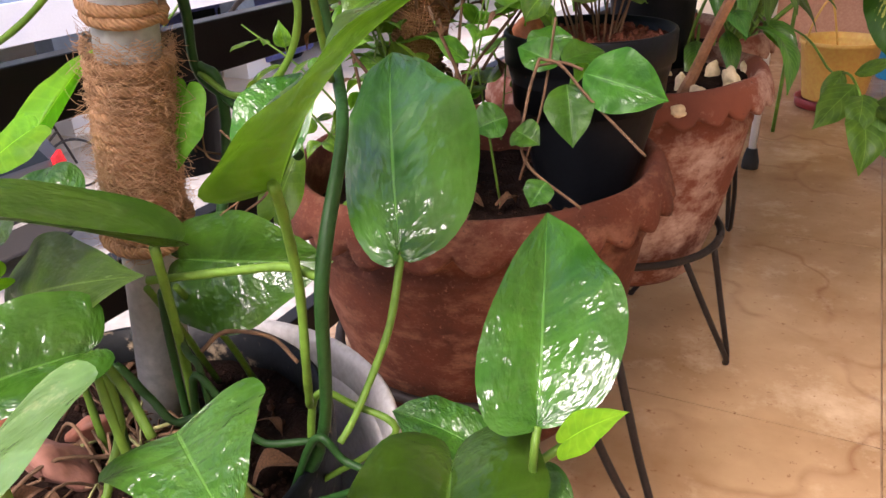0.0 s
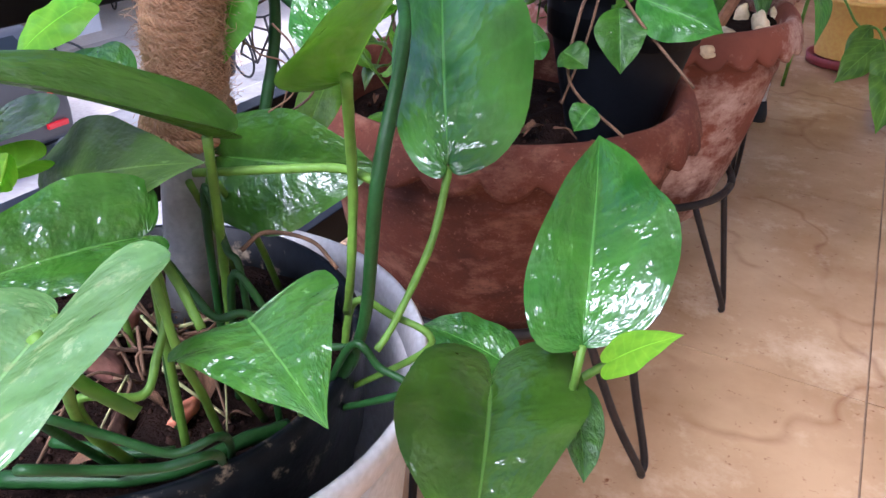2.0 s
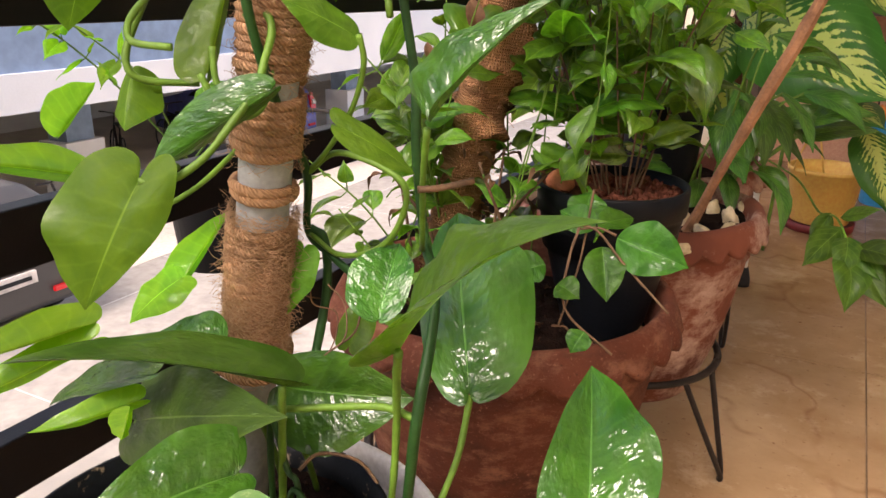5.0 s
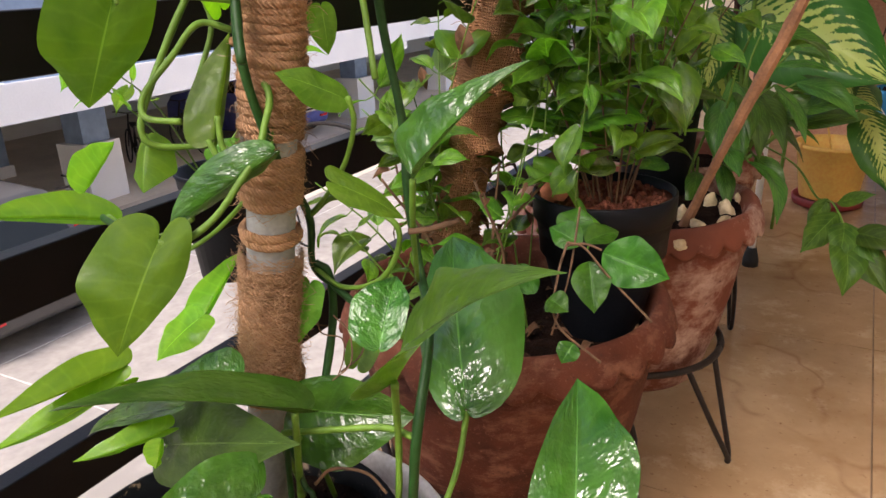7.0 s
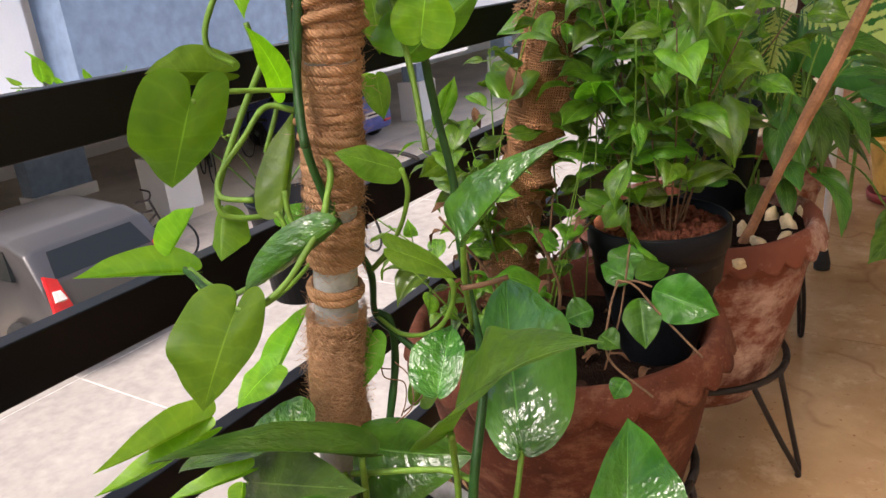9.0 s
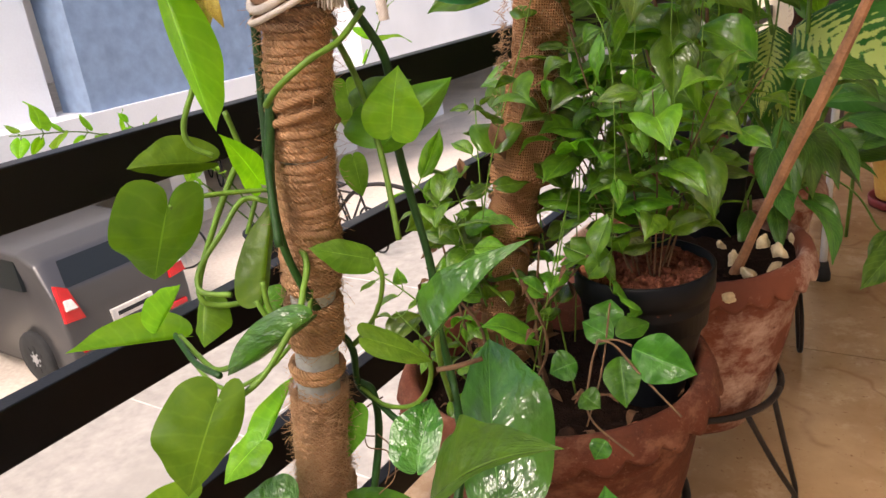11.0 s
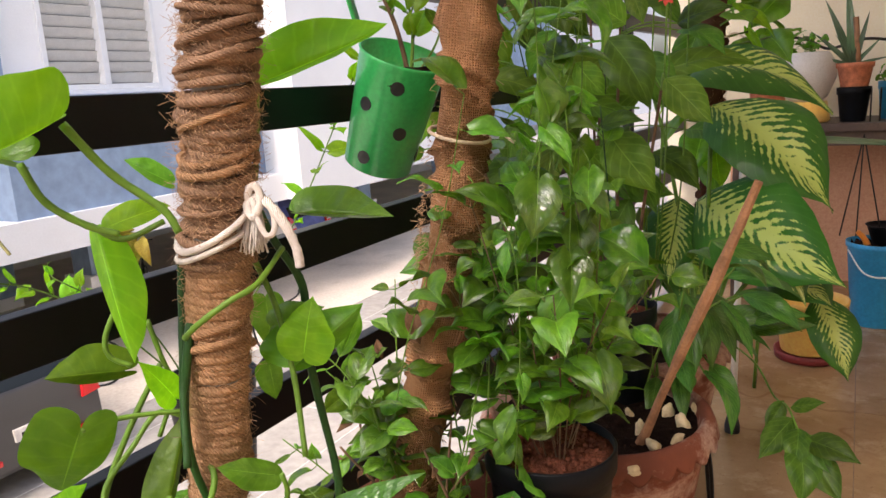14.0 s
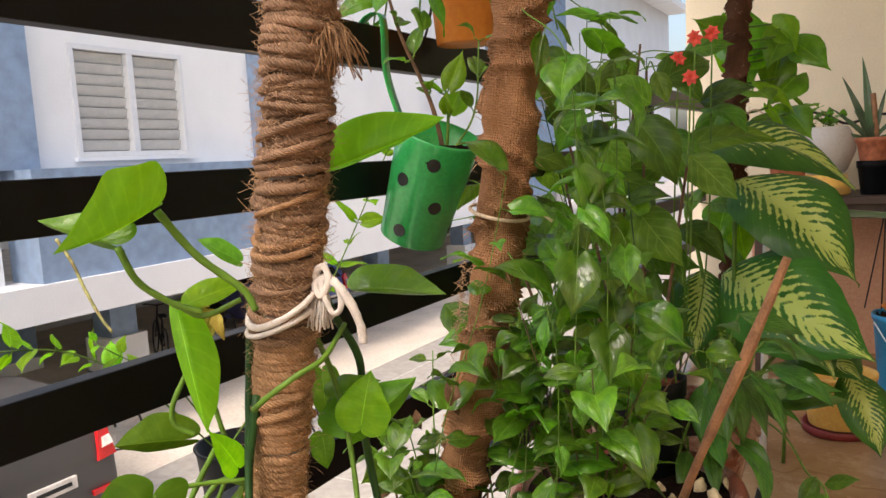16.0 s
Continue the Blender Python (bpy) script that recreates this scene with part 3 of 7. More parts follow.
# ---- structure ----
GROUND_Z = -2.5
FLOOR_X = (-0.62, 2.2)
FLOOR_Y = (-2.2, 4.4)
RAIL_X = -0.53
floor = solo("floor", box(FLOOR_X[0], FLOOR_X[1], FLOOR_Y[0], FLOOR_Y[1], -0.16, -0.004), M["grout"], "brown stone tiled balcony floor with dark joints", "floor", "structure")
solo("wall_north", box(-0.62, 2.2, 4.4, 4.55, -0.16, 2.9), M["cream_wall"], "plain cream plastered end wall of the balcony", "wall", "structure")
solo("wall_east", box(2.2, 2.35, -14.0, 16.0, GROUND_Z, 4.4), M["cream_wall"], "plain cream plastered house wall", "wall", "structure")
solo("wall_south", box(-0.62, 2.2, -2.35, -2.2, -0.16, 1.05), M["cream_wall"], "low cream plastered parapet closing the balcony", "wall", "structure")
solo("wall_north_panel", box(-0.3, 2.2, 4.388, 4.4, 0.0, 0.72), M["salmon"], "salmon painted lower band of the end wall", "wall", "structure")
# south edge is unseen, placed with the pale tone to steer light onto the plants
solo("ceiling", box(-0.75, 2.2, -0.38, 4.55, 2.9, 3.05), M["ceiling"], "plain grey concrete ceiling slab over the balcony", "ceiling", "structure")

railing = thing("railing", (RAIL_X, 1.2, 0), "black painted steel balcony railing with flat horizontal bars", "railing", kind="structure")
for k, z in enumerate((1.232, 1.000, 0.766, 0.535, 0.302, 0.070)):
    part("bar", box(RAIL_X - 0.028, RAIL_X, -2.2, 4.4, z, z + 0.064 if k else z + 0.075, 0.002), M["rail"], railing, smooth=False)
for y in (-1.3, 3.45):
    part("post", box(RAIL_X - 0.068, RAIL_X - 0.0285, y - 0.02, y + 0.02, -0.003, 1.306, 0.002), M["rail"], railing, smooth=False)

# ground below and the house across the yard
paving = solo("ground", box(-120, 2.2, -120, 160, GROUND_Z - 0.3, GROUND_Z), M["paving"], "pale concrete paving of the yard below", "ground", "structure")
for x in (-2.2, -4.4, -6.6):
    part("joint", box(x - 0.008, x + 0.008, -30, 50, GROUND_Z - 0.01, GROUND_Z + 0.003), M["slab"], paving, smooth=False)
for k in range(-6, 16):
    part("joint", box(-7.28, 2.0, 3.05 * k + 0.6, 3.05 * k + 0.616, GROUND_Z - 0.01, GROUND_Z + 0.0035), M["slab"], paving, smooth=False)
FX = -9.0
solo("driveway", box(FX - 0.9, -7.3, -40, 60, GROUND_Z - 0.05, GROUND_Z + 0.004), M["driveway"], "tan concrete driveway beside the pale paving", "driveway", "structure")
house = thing("apartment_building", (FX, 8, GROUND_Z), "white and blue-grey apartment building over an open parking floor", "building")


def wall_piece(name, x0, x1, y0, y1, z0, z1, material, label=""):
    return part(name, box(x0, x1, y0, y1, z0, z1), material, house, label, smooth=False)


WIN = (6.62, 8.50, 1.34, 2.84)
wall_piece("wall", FX - 0.25, FX, 6.0, WIN[0], 1.2, 4.2, M["white_wall"])
wall_piece("wall", FX - 0.25, FX, WIN[1], 9.9, 1.2, 4.2, M["white_wall"])
wall_piece("wall", FX - 0.25, FX, WIN[0], WIN[1], 1.2, WIN[2], M["white_wall"])
wall_piece("wall", FX - 0.25, FX, WIN[0], WIN[1], WIN[3], 4.2, M["white_wall"])
wall_piece("blue_panel", FX - 0.2, FX + 0.12, 5.45, 6.0, 1.2, 4.2, M["blue_wall"], "blue-grey painted pier")
wall_piece("blue_panel", FX - 0.2, FX + 0.12, 9.9, 10.45, -0.5, 4.2, M["blue_wall"], "blue-grey painted pier")
wall_piece("blue_panel", FX - 0.2, FX + 0.45, 5.66, 9.9, -0.2, 1.2, M["blue_wall"], "blue-grey painted spandrel box")
wall_piece("wall", FX - 0.25, FX - 0.002, -6.0, 5.45, -0.2, 4.2, M["white_wall"])
wall_piece("wall", FX - 0.25, FX + 0.9, 10.45, 14.0, -0.66, 7.6, M["white_wall"])
wall_piece("wall", FX - 0.25, FX, 14.0, 19.0, -0.66, 7.6, M["white_wall"])
wall_piece("blue_panel", FX - 0.2, FX + 0.3, 19.0, 24.5, -0.2, 7.6, M["blue_wall"], "blue-grey painted bay")
wall_piece("wall", FX - 0.25, FX, 24.5, 40.0, -0.66, 7.6, M["white_wall"])
wall_piece("ledge", FX - 0.4, FX + 0.55, -6.0, 10.45, -0.66, -0.2, M["white_wall"], "projecting white ledge")
wall_piece("roof", FX - 8, FX + 0.3, -6.0, 10.45, 4.2, 4.6, M["white_wall"])
wall_piece("roof", FX - 8, FX + 1.0, 10.45, 40.0, 7.6, 7.9, M["white_wall"])
wall_piece("wall", FX - 8.2, FX - 8.0, -6.0, 40.0, GROUND_Z, 4.2, M["white_wall"])
wall_piece("wall", FX - 8.0, FX - 0.26, -6.0, 40.0, -0.62, -0.45, M["slab"], "underside of the first floor")
wall_piece("parking_floor", FX - 8.0, FX - 0.9, -6.0, 40.0, GROUND_Z - 0.02, GROUND_Z + 0.004, M["stilt"])
for y in (2.4, 7.9, 12.0, 15.5, 20.0, 26.0):
    col = wall_piece("column", FX - 1.95, FX - 1.5, y, y + 0.5, GROUND_Z, -0.62, M["blue_wall"], "blue-grey column with a white foot")
    part("column_foot", box(FX - 2.05, FX - 1.4, y - 0.1, y + 0.6, GROUND_Z, GROUND_Z + 0.95), M["white_wall"], col, smooth=False)


pier = wall_piece("column", FX - 5.0, FX - 4.6, 7.3, 8.5, GROUND_Z, -0.62, M["blue_wall"], "broad blue-grey pier with a white foot")
part("column_foot", box(FX - 5.05, FX - 4.55, 7.25, 8.55, GROUND_Z, GROUND_Z + 0.22), M["white_wall"], pier, smooth=False)


def make_window(y0, y1, z0, z1, parent):
    win = part("window", box(FX - 0.16, FX - 0.14, y0, y1, z0, z1), M["window_dark"], parent, "white framed sliding window with frosted louvres", smooth=False)
    t = 0.07
    for a, b, c, d in ((y0, y0 + t, z0, z1), (y1 - t, y1, z0, z1), (y0 + t, y1 - t, z0, z0 + t), (y0 + t, y1 - t, z1 - t, z1), ((y0 + y1) / 2 - 0.05, (y0 + y1) / 2 + 0.05, z0 + t, z1 - t)):
        part("frame", box(FX - 0.12, FX + 0.025, a, b, c, d, 0.006), M["aluminium"], win, smooth=False)
    for a, b in ((y0 + t, (y0 + y1) / 2 - 0.05), ((y0 + y1) / 2 + 0.05, y1 - t)):
        for k in range(9):
            z = z0 + t + 0.02 + k * (z1 - z0 - 2 * t - 0.02) / 9
            bm = bmesh.new()
            h = (z1 - z0 - 2 * t) / 9
            vs = [bm.verts.new(p) for p in ((FX - 0.10, a, z), (FX - 0.10, b, z), (FX - 0.06, b, z + h * 0.9), (FX - 0.06, a, z + h * 0.9))]
            vs2 = [bm.verts.new((v.co.x - 0.006, v.co.y, v.co.z)) for v in vs]
            bm.faces.new(vs), bm.faces.new(vs2[::-1])
            for i in range(4):
                bm.faces.new((vs[i], vs2[i], vs2[(i + 1) % 4], vs[(i + 1) % 4]))
            part("slat", bm, M["louvre"], win, smooth=False)
    part("sill", box(FX - 0.1, FX + 0.08, y0 - 0.06, y1 + 0.06, z0 - 0.06, z0 - 0.003), M["white_wall"], win, smooth=False)
    return win


make_window(*WIN, house)


# ---- parked vehicles in the yard ----
def car_shell(length, width, profile, waist):
    """A hull from a side outline: narrowed towards the roof and rounded at the ends."""
    bm = bmesh.new()
    rows = []
    for x, z in profile:
        up = max(0.0, (z - waist) / 0.55)
        end = min(1.0, abs(x - length / 2) / (length / 2))
        w = width / 2 * (1 - 0.17 * min(1, up) ** 1.2) * (1 - 0.10 * end ** 4)
        rows.append((x, z, w))
    ring_l = [bm.verts.new((x, -w, z)) for x, z, w in rows]
    ring_l2 = [bm.verts.new((x, -w * 0.86, z + (0.03 if z > waist else 0))) for x, z, w in rows]
    ring_r2 = [bm.verts.new((x, w * 0.86, z + (0.03 if z > waist else 0))) for x, z, w in rows]
    ring_r = [bm.verts.new((x, w, z)) for x, z, w in rows]
    n = len(rows)
    for a, b in ((ring_l, ring_l2), (ring_l2, ring_r2), (ring_r2, ring_r)):
        for i in range(n):
            bm.faces.new((a[i], a[(i + 1) % n], b[(i + 1) % n], b[i]))
    bm.faces.new(ring_l[::-1])
    bm.faces.new(ring_r)
    return bm


def wheel_parts(car, m, at, r=0.29, w=0.18):
    turn = m @ Matrix.Translation(at) @ pose(0, 0, 0, 90, 0, 0)
    bm = lathe(((r * 0.62, -w / 2), (r * 0.95, -w / 2), (r, -w * 0.35), (r, w * 0.35), (r * 0.95, w / 2), (r * 0.62, w / 2)), 28)
    bmesh.ops.transform(bm, matrix=turn, verts=bm.verts)
    wheel = part("wheel", bm, M["tyre"], car)
    bm = lathe(((0.02, -w * 0.52), (r * 0.3, -w * 0.50), (r * 0.6, -w * 0.46), (r * 0.62, -w * 0.3), (r * 0.62, w * 0.3), (r * 0.6, w * 0.46), (0.02, w * 0.5)), 28)
    bmesh.ops.transform(bm, matrix=turn, verts=bm.verts)
    hub = part("wheel_cover", bm, M["alloy"], wheel)
    for k in range(7):
        a = 2 * math.pi * k / 7
        for s in (-1, 1):
            bm = box(r * 0.18, r * 0.52, -0.018, 0.018, s * w * 0.49 - 0.006, s * w * 0.49 + 0.006)
            bmesh.ops.transform(bm, matrix=turn @ pose(0, 0, 0, 0, 0, math.degrees(a)), verts=bm.verts)
            part("spoke", bm, M["tyre"], wheel, smooth=False)
    return hub


def make_car(m, paint, label):
    """A hatchback whose tail is at x = 0 and whose nose points to +x of its own frame."""
    car = thing("car", m.translation, label, "car")
    outline = ((0.02, 0.30), (0.0, 0.52), (0.03, 0.78), (0.10, 0.98), (0.32, 1.27), (0.60, 1.36), (1.5, 1.40), (2.0, 1.34), (2.62, 1.02), (3.3, 0.90), (3.5, 0.70), (3.55, 0.42), (3.5, 0.24), (2.95, 0.20), (0.6, 0.20), (0.12, 0.22))
    bm = car_shell(3.55, 1.56, outline, 0.95)
    bmesh.ops.bevel(bm, geom=bm.edges[:], offset=0.03, segments=2, affect="EDGES", profile=0.6)
    bmesh.ops.transform(bm, matrix=m, verts=bm.verts)
    part("body", bm, paint, car)

    def add(name, pts, material, depth=0.02, label=""):
        bm = bmesh.new()
        a = [Vector(p) for p in pts]
        nrm = (a[1] - a[0]).cross(a[2] - a[0]).normalized() * depth
        f, b = [bm.verts.new(p + nrm) for p in a], [bm.verts.new(p - nrm) for p in a]
        bm.faces.new(f), bm.faces.new(b[::-1])
        for i in range(len(a)):
            bm.faces.new((f[i], b[i], b[(i + 1) % len(a)], f[(i + 1) % len(a)]))
        bmesh.ops.transform(bm, matrix=m, verts=bm.verts)
        return part(name, bm, material, car, label, smooth=False)

    add("rear_window", ((0.125, -0.54, 1.02), (0.125, 0.54, 1.02), (0.300, 0.47, 1.25), (0.300, -0.47, 1.25)), M["car_glass"])
    for s in (-1, 1):
        add("side_window", ((0.50, s * 0.735, 1.02), (1.30, s * 0.745, 1.02), (1.30, s * 0.665, 1.31), (0.66, s * 0.665, 1.29)), M["car_glass"])
        add("side_window", ((1.38, s * 0.745, 1.02), (2.35, s * 0.745, 1.02), (1.98, s * 0.665, 1.29), (1.38, s * 0.665, 1.31)), M["car_glass"])
        add("tail_light", ((0.02, s * 0.70, 0.74), (0.02, s * 0.50, 0.72), (0.085, s * 0.56, 1.04), (0.10, s * 0.66, 1.10)), M["lamp_red"], 0.035, "red tail light")
        add("reverse_light", ((-0.015, s * 0.66, 0.86), (-0.015, s * 0.56, 0.85), (0.03, s * 0.58, 0.94), (0.03, s * 0.65, 0.95)), M["lamp_white"], 0.03, "clear lamp")
        add("reflector", ((-0.01, s * 0.62, 0.40), (-0.01, s * 0.40, 0.40), (-0.01, s * 0.40, 0.45), (-0.01, s * 0.62, 0.45)), M["lamp_red"], 0.02, "red reflector")
    add("number_plate", ((-0.005, -0.24, 0.56), (-0.005, 0.24, 0.56), (0.0, 0.24, 0.68), (0.0, -0.24, 0.68)), M["lamp_white"], 0.02, "pale plate")
    add("plate_bar", ((-0.028, -0.18, 0.60), (-0.028, 0.18, 0.60), (-0.023, 0.18, 0.64), (-0.023, -0.18, 0.64)), M["tyre"], 0.004)
    for x in (0.62, 2.85):
        for s in (-1, 1):
            wheel_parts(car, m, (x, s * 0.70, 0.29))
    return car


make_car(Matrix.Translation((-6.52, 4.26, GROUND_Z)) @ pose(0, 0, 0, 0, 0, 180), M["car_paint"], "dark grey hatchback parked tail first in the yard")
make_car(Matrix.Translation((-10.2, 13.2, GROUND_Z)) @ pose(0, 0, 0, 0, 0, 180), M["violet"], "dark blue car parked under the apartment building")


def make_bicycle(m, label):
    bike = thing("bicycle", m.translation, label, "bicycle")

    def tube(name, pts, r, steps=4, material=M["iron"], parent=None):
        bm = sweep([m @ Vector(p) for p in smooth_line(pts, steps)], r, 6)
        return part(name, bm, material, parent or bike)

    for y in (0.0, 1.02):
        ring = [(0, y + 0.32 * math.cos(a), 0.33 + 0.32 * math.sin(a)) for a in (2 * math.pi * k / 24 for k in range(25))]
        wheel = tube("wheel", ring, 0.016, 2, M["tyre"])
        for k in range(8):
            a = math.pi * k / 8
            tube("spoke", ((0, y + 0.31 * math.cos(a), 0.33 + 0.31 * math.sin(a)), (0, y - 0.31 * math.cos(a), 0.33 - 0.31 * math.sin(a))), 0.002, 2, M["alloy"], wheel)
    for a, b in (((0, 0.0, 0.33), (0, 0.42, 0.30)), ((0, 0.42, 0.30), (0, 0.30, 0.80)), ((0, 0.30, 0.78), (0, 0.86, 0.82)), ((0, 0.42, 0.30), (0, 0.88, 0.76)), ((0, 0.0, 0.33), (0, 0.31, 0.74)), ((0, 1.02, 0.33), (0, 0.84, 0.98))):
        tube("frame_tube", (a, b), 0.016)
    tube("handlebar", ((-0.28, 0.72, 1.04), (-0.18, 0.84, 1.02), (0, 0.86, 0.99), (0.18, 0.84, 1.02), (0.28, 0.72, 1.04)), 0.013)
    bm = box(-0.07, 0.07, 0.16, 0.42, 0.84, 0.89, 0.02)
    bmesh.ops.transform(bm, matrix=m, verts=bm.verts)
    part("saddle", bm, M["tyre"], bike)
    return bike


make_bicycle(Matrix.Translation((-9.02, 5.52, GROUND_Z)) @ pose(0, 0, 0, 0, 4, 316), "dark bicycle leaning in the yard beside the car")
make_bicycle(Matrix.Translation((-6.9, 7.9, GROUND_Z)) @ pose(0, 0, 0, 0, 6, 250), "dark bicycle standing in the yard beside the driveway")
make_bicycle(Matrix.Translation((-11.4, 9.6, GROUND_Z)) @ pose(0, 0, 0, 0, 5, 60), "dark bicycle parked under the apartment building")
make_bicycle(Matrix.Translation((-11.4, 11.2, GROUND_Z)) @ pose(0, 0, 0, 0, 5, 75), "dark bicycle parked under the apartment building")


# ---- pots, stands and planters ----
def soil_disc(parent, at, r, material, seed, rough=0.012, clods=40, name="soil", grain=0.0028):
    rnd = random.Random(seed)
    bm = bmesh.new()
    rows = []
    for i in range(1, 11):
        rr = r * i / 10
        rows.append([bm.verts.new((at[0] + rr * math.cos(a), at[1] + rr * math.sin(a), at[2] + noise.noise((rr * 40 * math.cos(a) + seed, rr * 40 * math.sin(a), 0)) * rough)) for a in (2 * math.pi * k / 36 for k in range(36))])
    c = bm.verts.new(at)
    for k in range(36):
        bm.faces.new((c, rows[0][k], rows[0][(k + 1) % 36]))
    for a, b in zip(rows, rows[1:]):
        for k in range(36):
            bm.faces.new((a[k], b[k], b[(k + 1) % 36], a[(k + 1) % 36]))
    ext = bmesh.ops.extrude_edge_only(bm, edges=[e for e in bm.edges if e.is_boundary])
    for g in ext["geom"]:
        if isinstance(g, bmesh.types.BMVert):
            g.co.z -= 0.02
    bottom = part(name, bm, material, parent)
    bm = bmesh.new()
    for _ in range(clods):
        a, d, s = rnd.uniform(0, 6.28), r * 0.93 * math.sqrt(rnd.random()), 0.0010 + grain * rnd.random() ** 2
        m = Matrix.Translation((at[0] + d * math.cos(a), at[1] + d * math.sin(a), at[2] + s * 0.5)) @ Euler([rnd.uniform(0, 3) for _ in range(3)]).to_matrix().to_4x4() @ Matrix.Diagonal((s, s * rnd.uniform(0.6, 1), s * rnd.uniform(0.5, 0.9), 1))
        bmesh.ops.create_icosphere(bm, subdivisions=1, radius=1, matrix=m)
    tagged(part("grit", bm, M["red_soil"] if material is M["red_soil"] else M["pebble"], parent), kind="stuff")
    return bottom


def make_clay_pot(at, r, top, base, material, label, scallops=27, seed=0):
    """A wide clay pot on a tapering foot, with a band under the mouth and a lip pinched like a pie crust."""
    pot = thing("clay_pot", (at[0], at[1], base), label, "plant pot", "scalloped clay pots")
    h = top - base
    prof = [(r * 0.59, 0.0), (r * 0.62, h * 0.03), (r * 0.73, h * 0.25), (r * 0.82, h * 0.50), (r * 0.875, h * 0.70), (r * 0.89, h * 0.755), (r * 0.905, h * 0.77), (r * 0.905, h * 0.79), (r * 0.89, h * 0.805), (r * 0.895, h * 0.86)]
    lip = len(prof)
    prof += [(r * 0.93, h * 0.882), (r * 0.985, h * 0.872), (r * 1.005, h * 0.876), (r * 1.012, h * 0.894), (r * 0.995, h * 0.935), (r * 0.965, h * 0.978), (r * 0.935, h * 0.998), (r * 0.905, h * 0.998), (r * 0.875, h * 0.975), (r * 0.845, h * 0.88), (r * 0.80, h * 0.62), (r * 0.70, h * 0.58), (0.001, h * 0.57)]
    frill = (0.1, 0.8, 1.0, 1.0, 0.55, 0.2)

    def pinch(a, i, rr, z):
        if lip <= i < lip + len(frill):
            s = abs(math.sin(a * scallops / 2 + seed + 0.35 * math.sin(a * 3 + seed))) ** 0.7 - 0.6
            k = frill[i - lip] * (0.8 + 0.4 * noise.noise((a * 4, seed, 0)))
            rr *= 1 + 0.040 * s * k
            z -= 0.020 * s * k
        n = noise.noise((math.cos(a) * 3 + seed, math.sin(a) * 3, z * 14))
        return rr * (1 + 0.010 * n), z + 0.003 * n * (i > 4)

    part("pot_wall", lathe(prof, 216, (at[0], at[1], base), pinch), material, pot)
    return pot


def make_stand(at, ring_r, ring_z, label, turn=0.0, splay=0.035, rods=(-0.55, -0.05)):
    """A wrought stand: a round-bar ring on four hairpin legs."""
    stand = thing("plant_stand", (at[0], at[1], 0), label, "plant stand", "hairpin plant stands")
    ring = [(at[0] + ring_r * math.cos(a), at[1] + ring_r * math.sin(a), ring_z) for a in (2 * math.pi * k / 40 for k in range(41))]
    part("ring", sweep(ring, 0.006, 8), M["iron"], stand)
    for k in range(4):
        a = turn + math.pi / 2 * k

        def spot(da, rr, z):
            return (at[0] + rr * math.cos(a + da), at[1] + rr * math.sin(a + da), z)

        pts = [spot(rods[0], ring_r, ring_z), spot(rods[0] * 0.5 - 0.03, ring_r + splay * 0.5, ring_z * 0.5), spot(-0.06, ring_r + splay, 0.022), spot(0.0, ring_r + splay, 0.0055), spot(0.05, ring_r + splay, 0.022), spot(rods[1] * 0.5 + 0.04, ring_r + splay * 0.5, ring_z * 0.5), spot(rods[1], ring_r, ring_z)]
        part("leg", sweep(smooth_line(pts, 6), 0.0049, 8), M["iron"], stand)
    return stand


def make_nursery_pot(at, r_top, r_base, top, base, label, material=None, soil="soil", seed=1, fill=0.02, clods=40):
    pot = thing("nursery_pot", (at[0], at[1], base), label, "plant pot", "black nursery pots")
    h = top - base
    prof = ((r_base, 0), (r_base * 1.02, 0.004), (r_top * 0.955, h * 0.80), (r_top * 0.96, h * 0.83), (r_top, h * 0.84), (r_top * 1.01, h * 0.99), (r_top * 0.995, h), (r_top * 0.965, h), (r_top * 0.95, h * 0.9), (r_top * 0.90, h * 0.6), (0.001, h * 0.58))
    part("pot_wall", lathe(prof, 56, (at[0], at[1], base)), material or M["black_plastic"], pot)
    soil_disc(pot, (at[0], at[1], top - fill), r_top * 0.955, M[soil], seed, clods=clods, grain=0.005 if soil == "red_soil" else 0.0028)
    return pot


CLAY_1, CLAY_2, CLAY_3 = (-0.165, 1.06), (-0.115, 1.475), (-0.16, 1.95)
clay_1 = make_clay_pot(CLAY_1, 0.205, 0.478, 0.17, M["clay"], "weathered terracotta pot with a scalloped lip on an iron stand", seed=1)
clay_2 = make_clay_pot(CLAY_2, 0.203, 0.488, 0.18, M["clay_pale"], "lime-stained terracotta pot with a scalloped lip on an iron stand", seed=2)
clay_3 = make_clay_pot(CLAY_3, 0.200, 0.460, 0.16, M["clay_pale"], "lime-stained terracotta pot standing behind the others", seed=5)
soil_disc(clay_1, (*CLAY_1, 0.425), 0.172, M["soil"], 3, clods=140)
soil_disc(clay_2, (*CLAY_2, 0.464), 0.172, M["soil"], 4, clods=120)
soil_disc(clay_3, (*CLAY_3, 0.41), 0.168, M["soil"], 6, clods=30)
make_stand(CLAY_1, 0.165, 0.265, "black iron hairpin stand under the terracotta pot", turn=0.04, splay=0.055)
make_stand(CLAY_2, 0.158, 0.232, "black iron hairpin stand under the lime-stained pot", turn=0.08, splay=0.03, rods=(-0.73, -0.28))
make_stand(CLAY_3, 0.155, 0.25, "black iron hairpin stand under the rear pot", turn=0.5, splay=0.02)

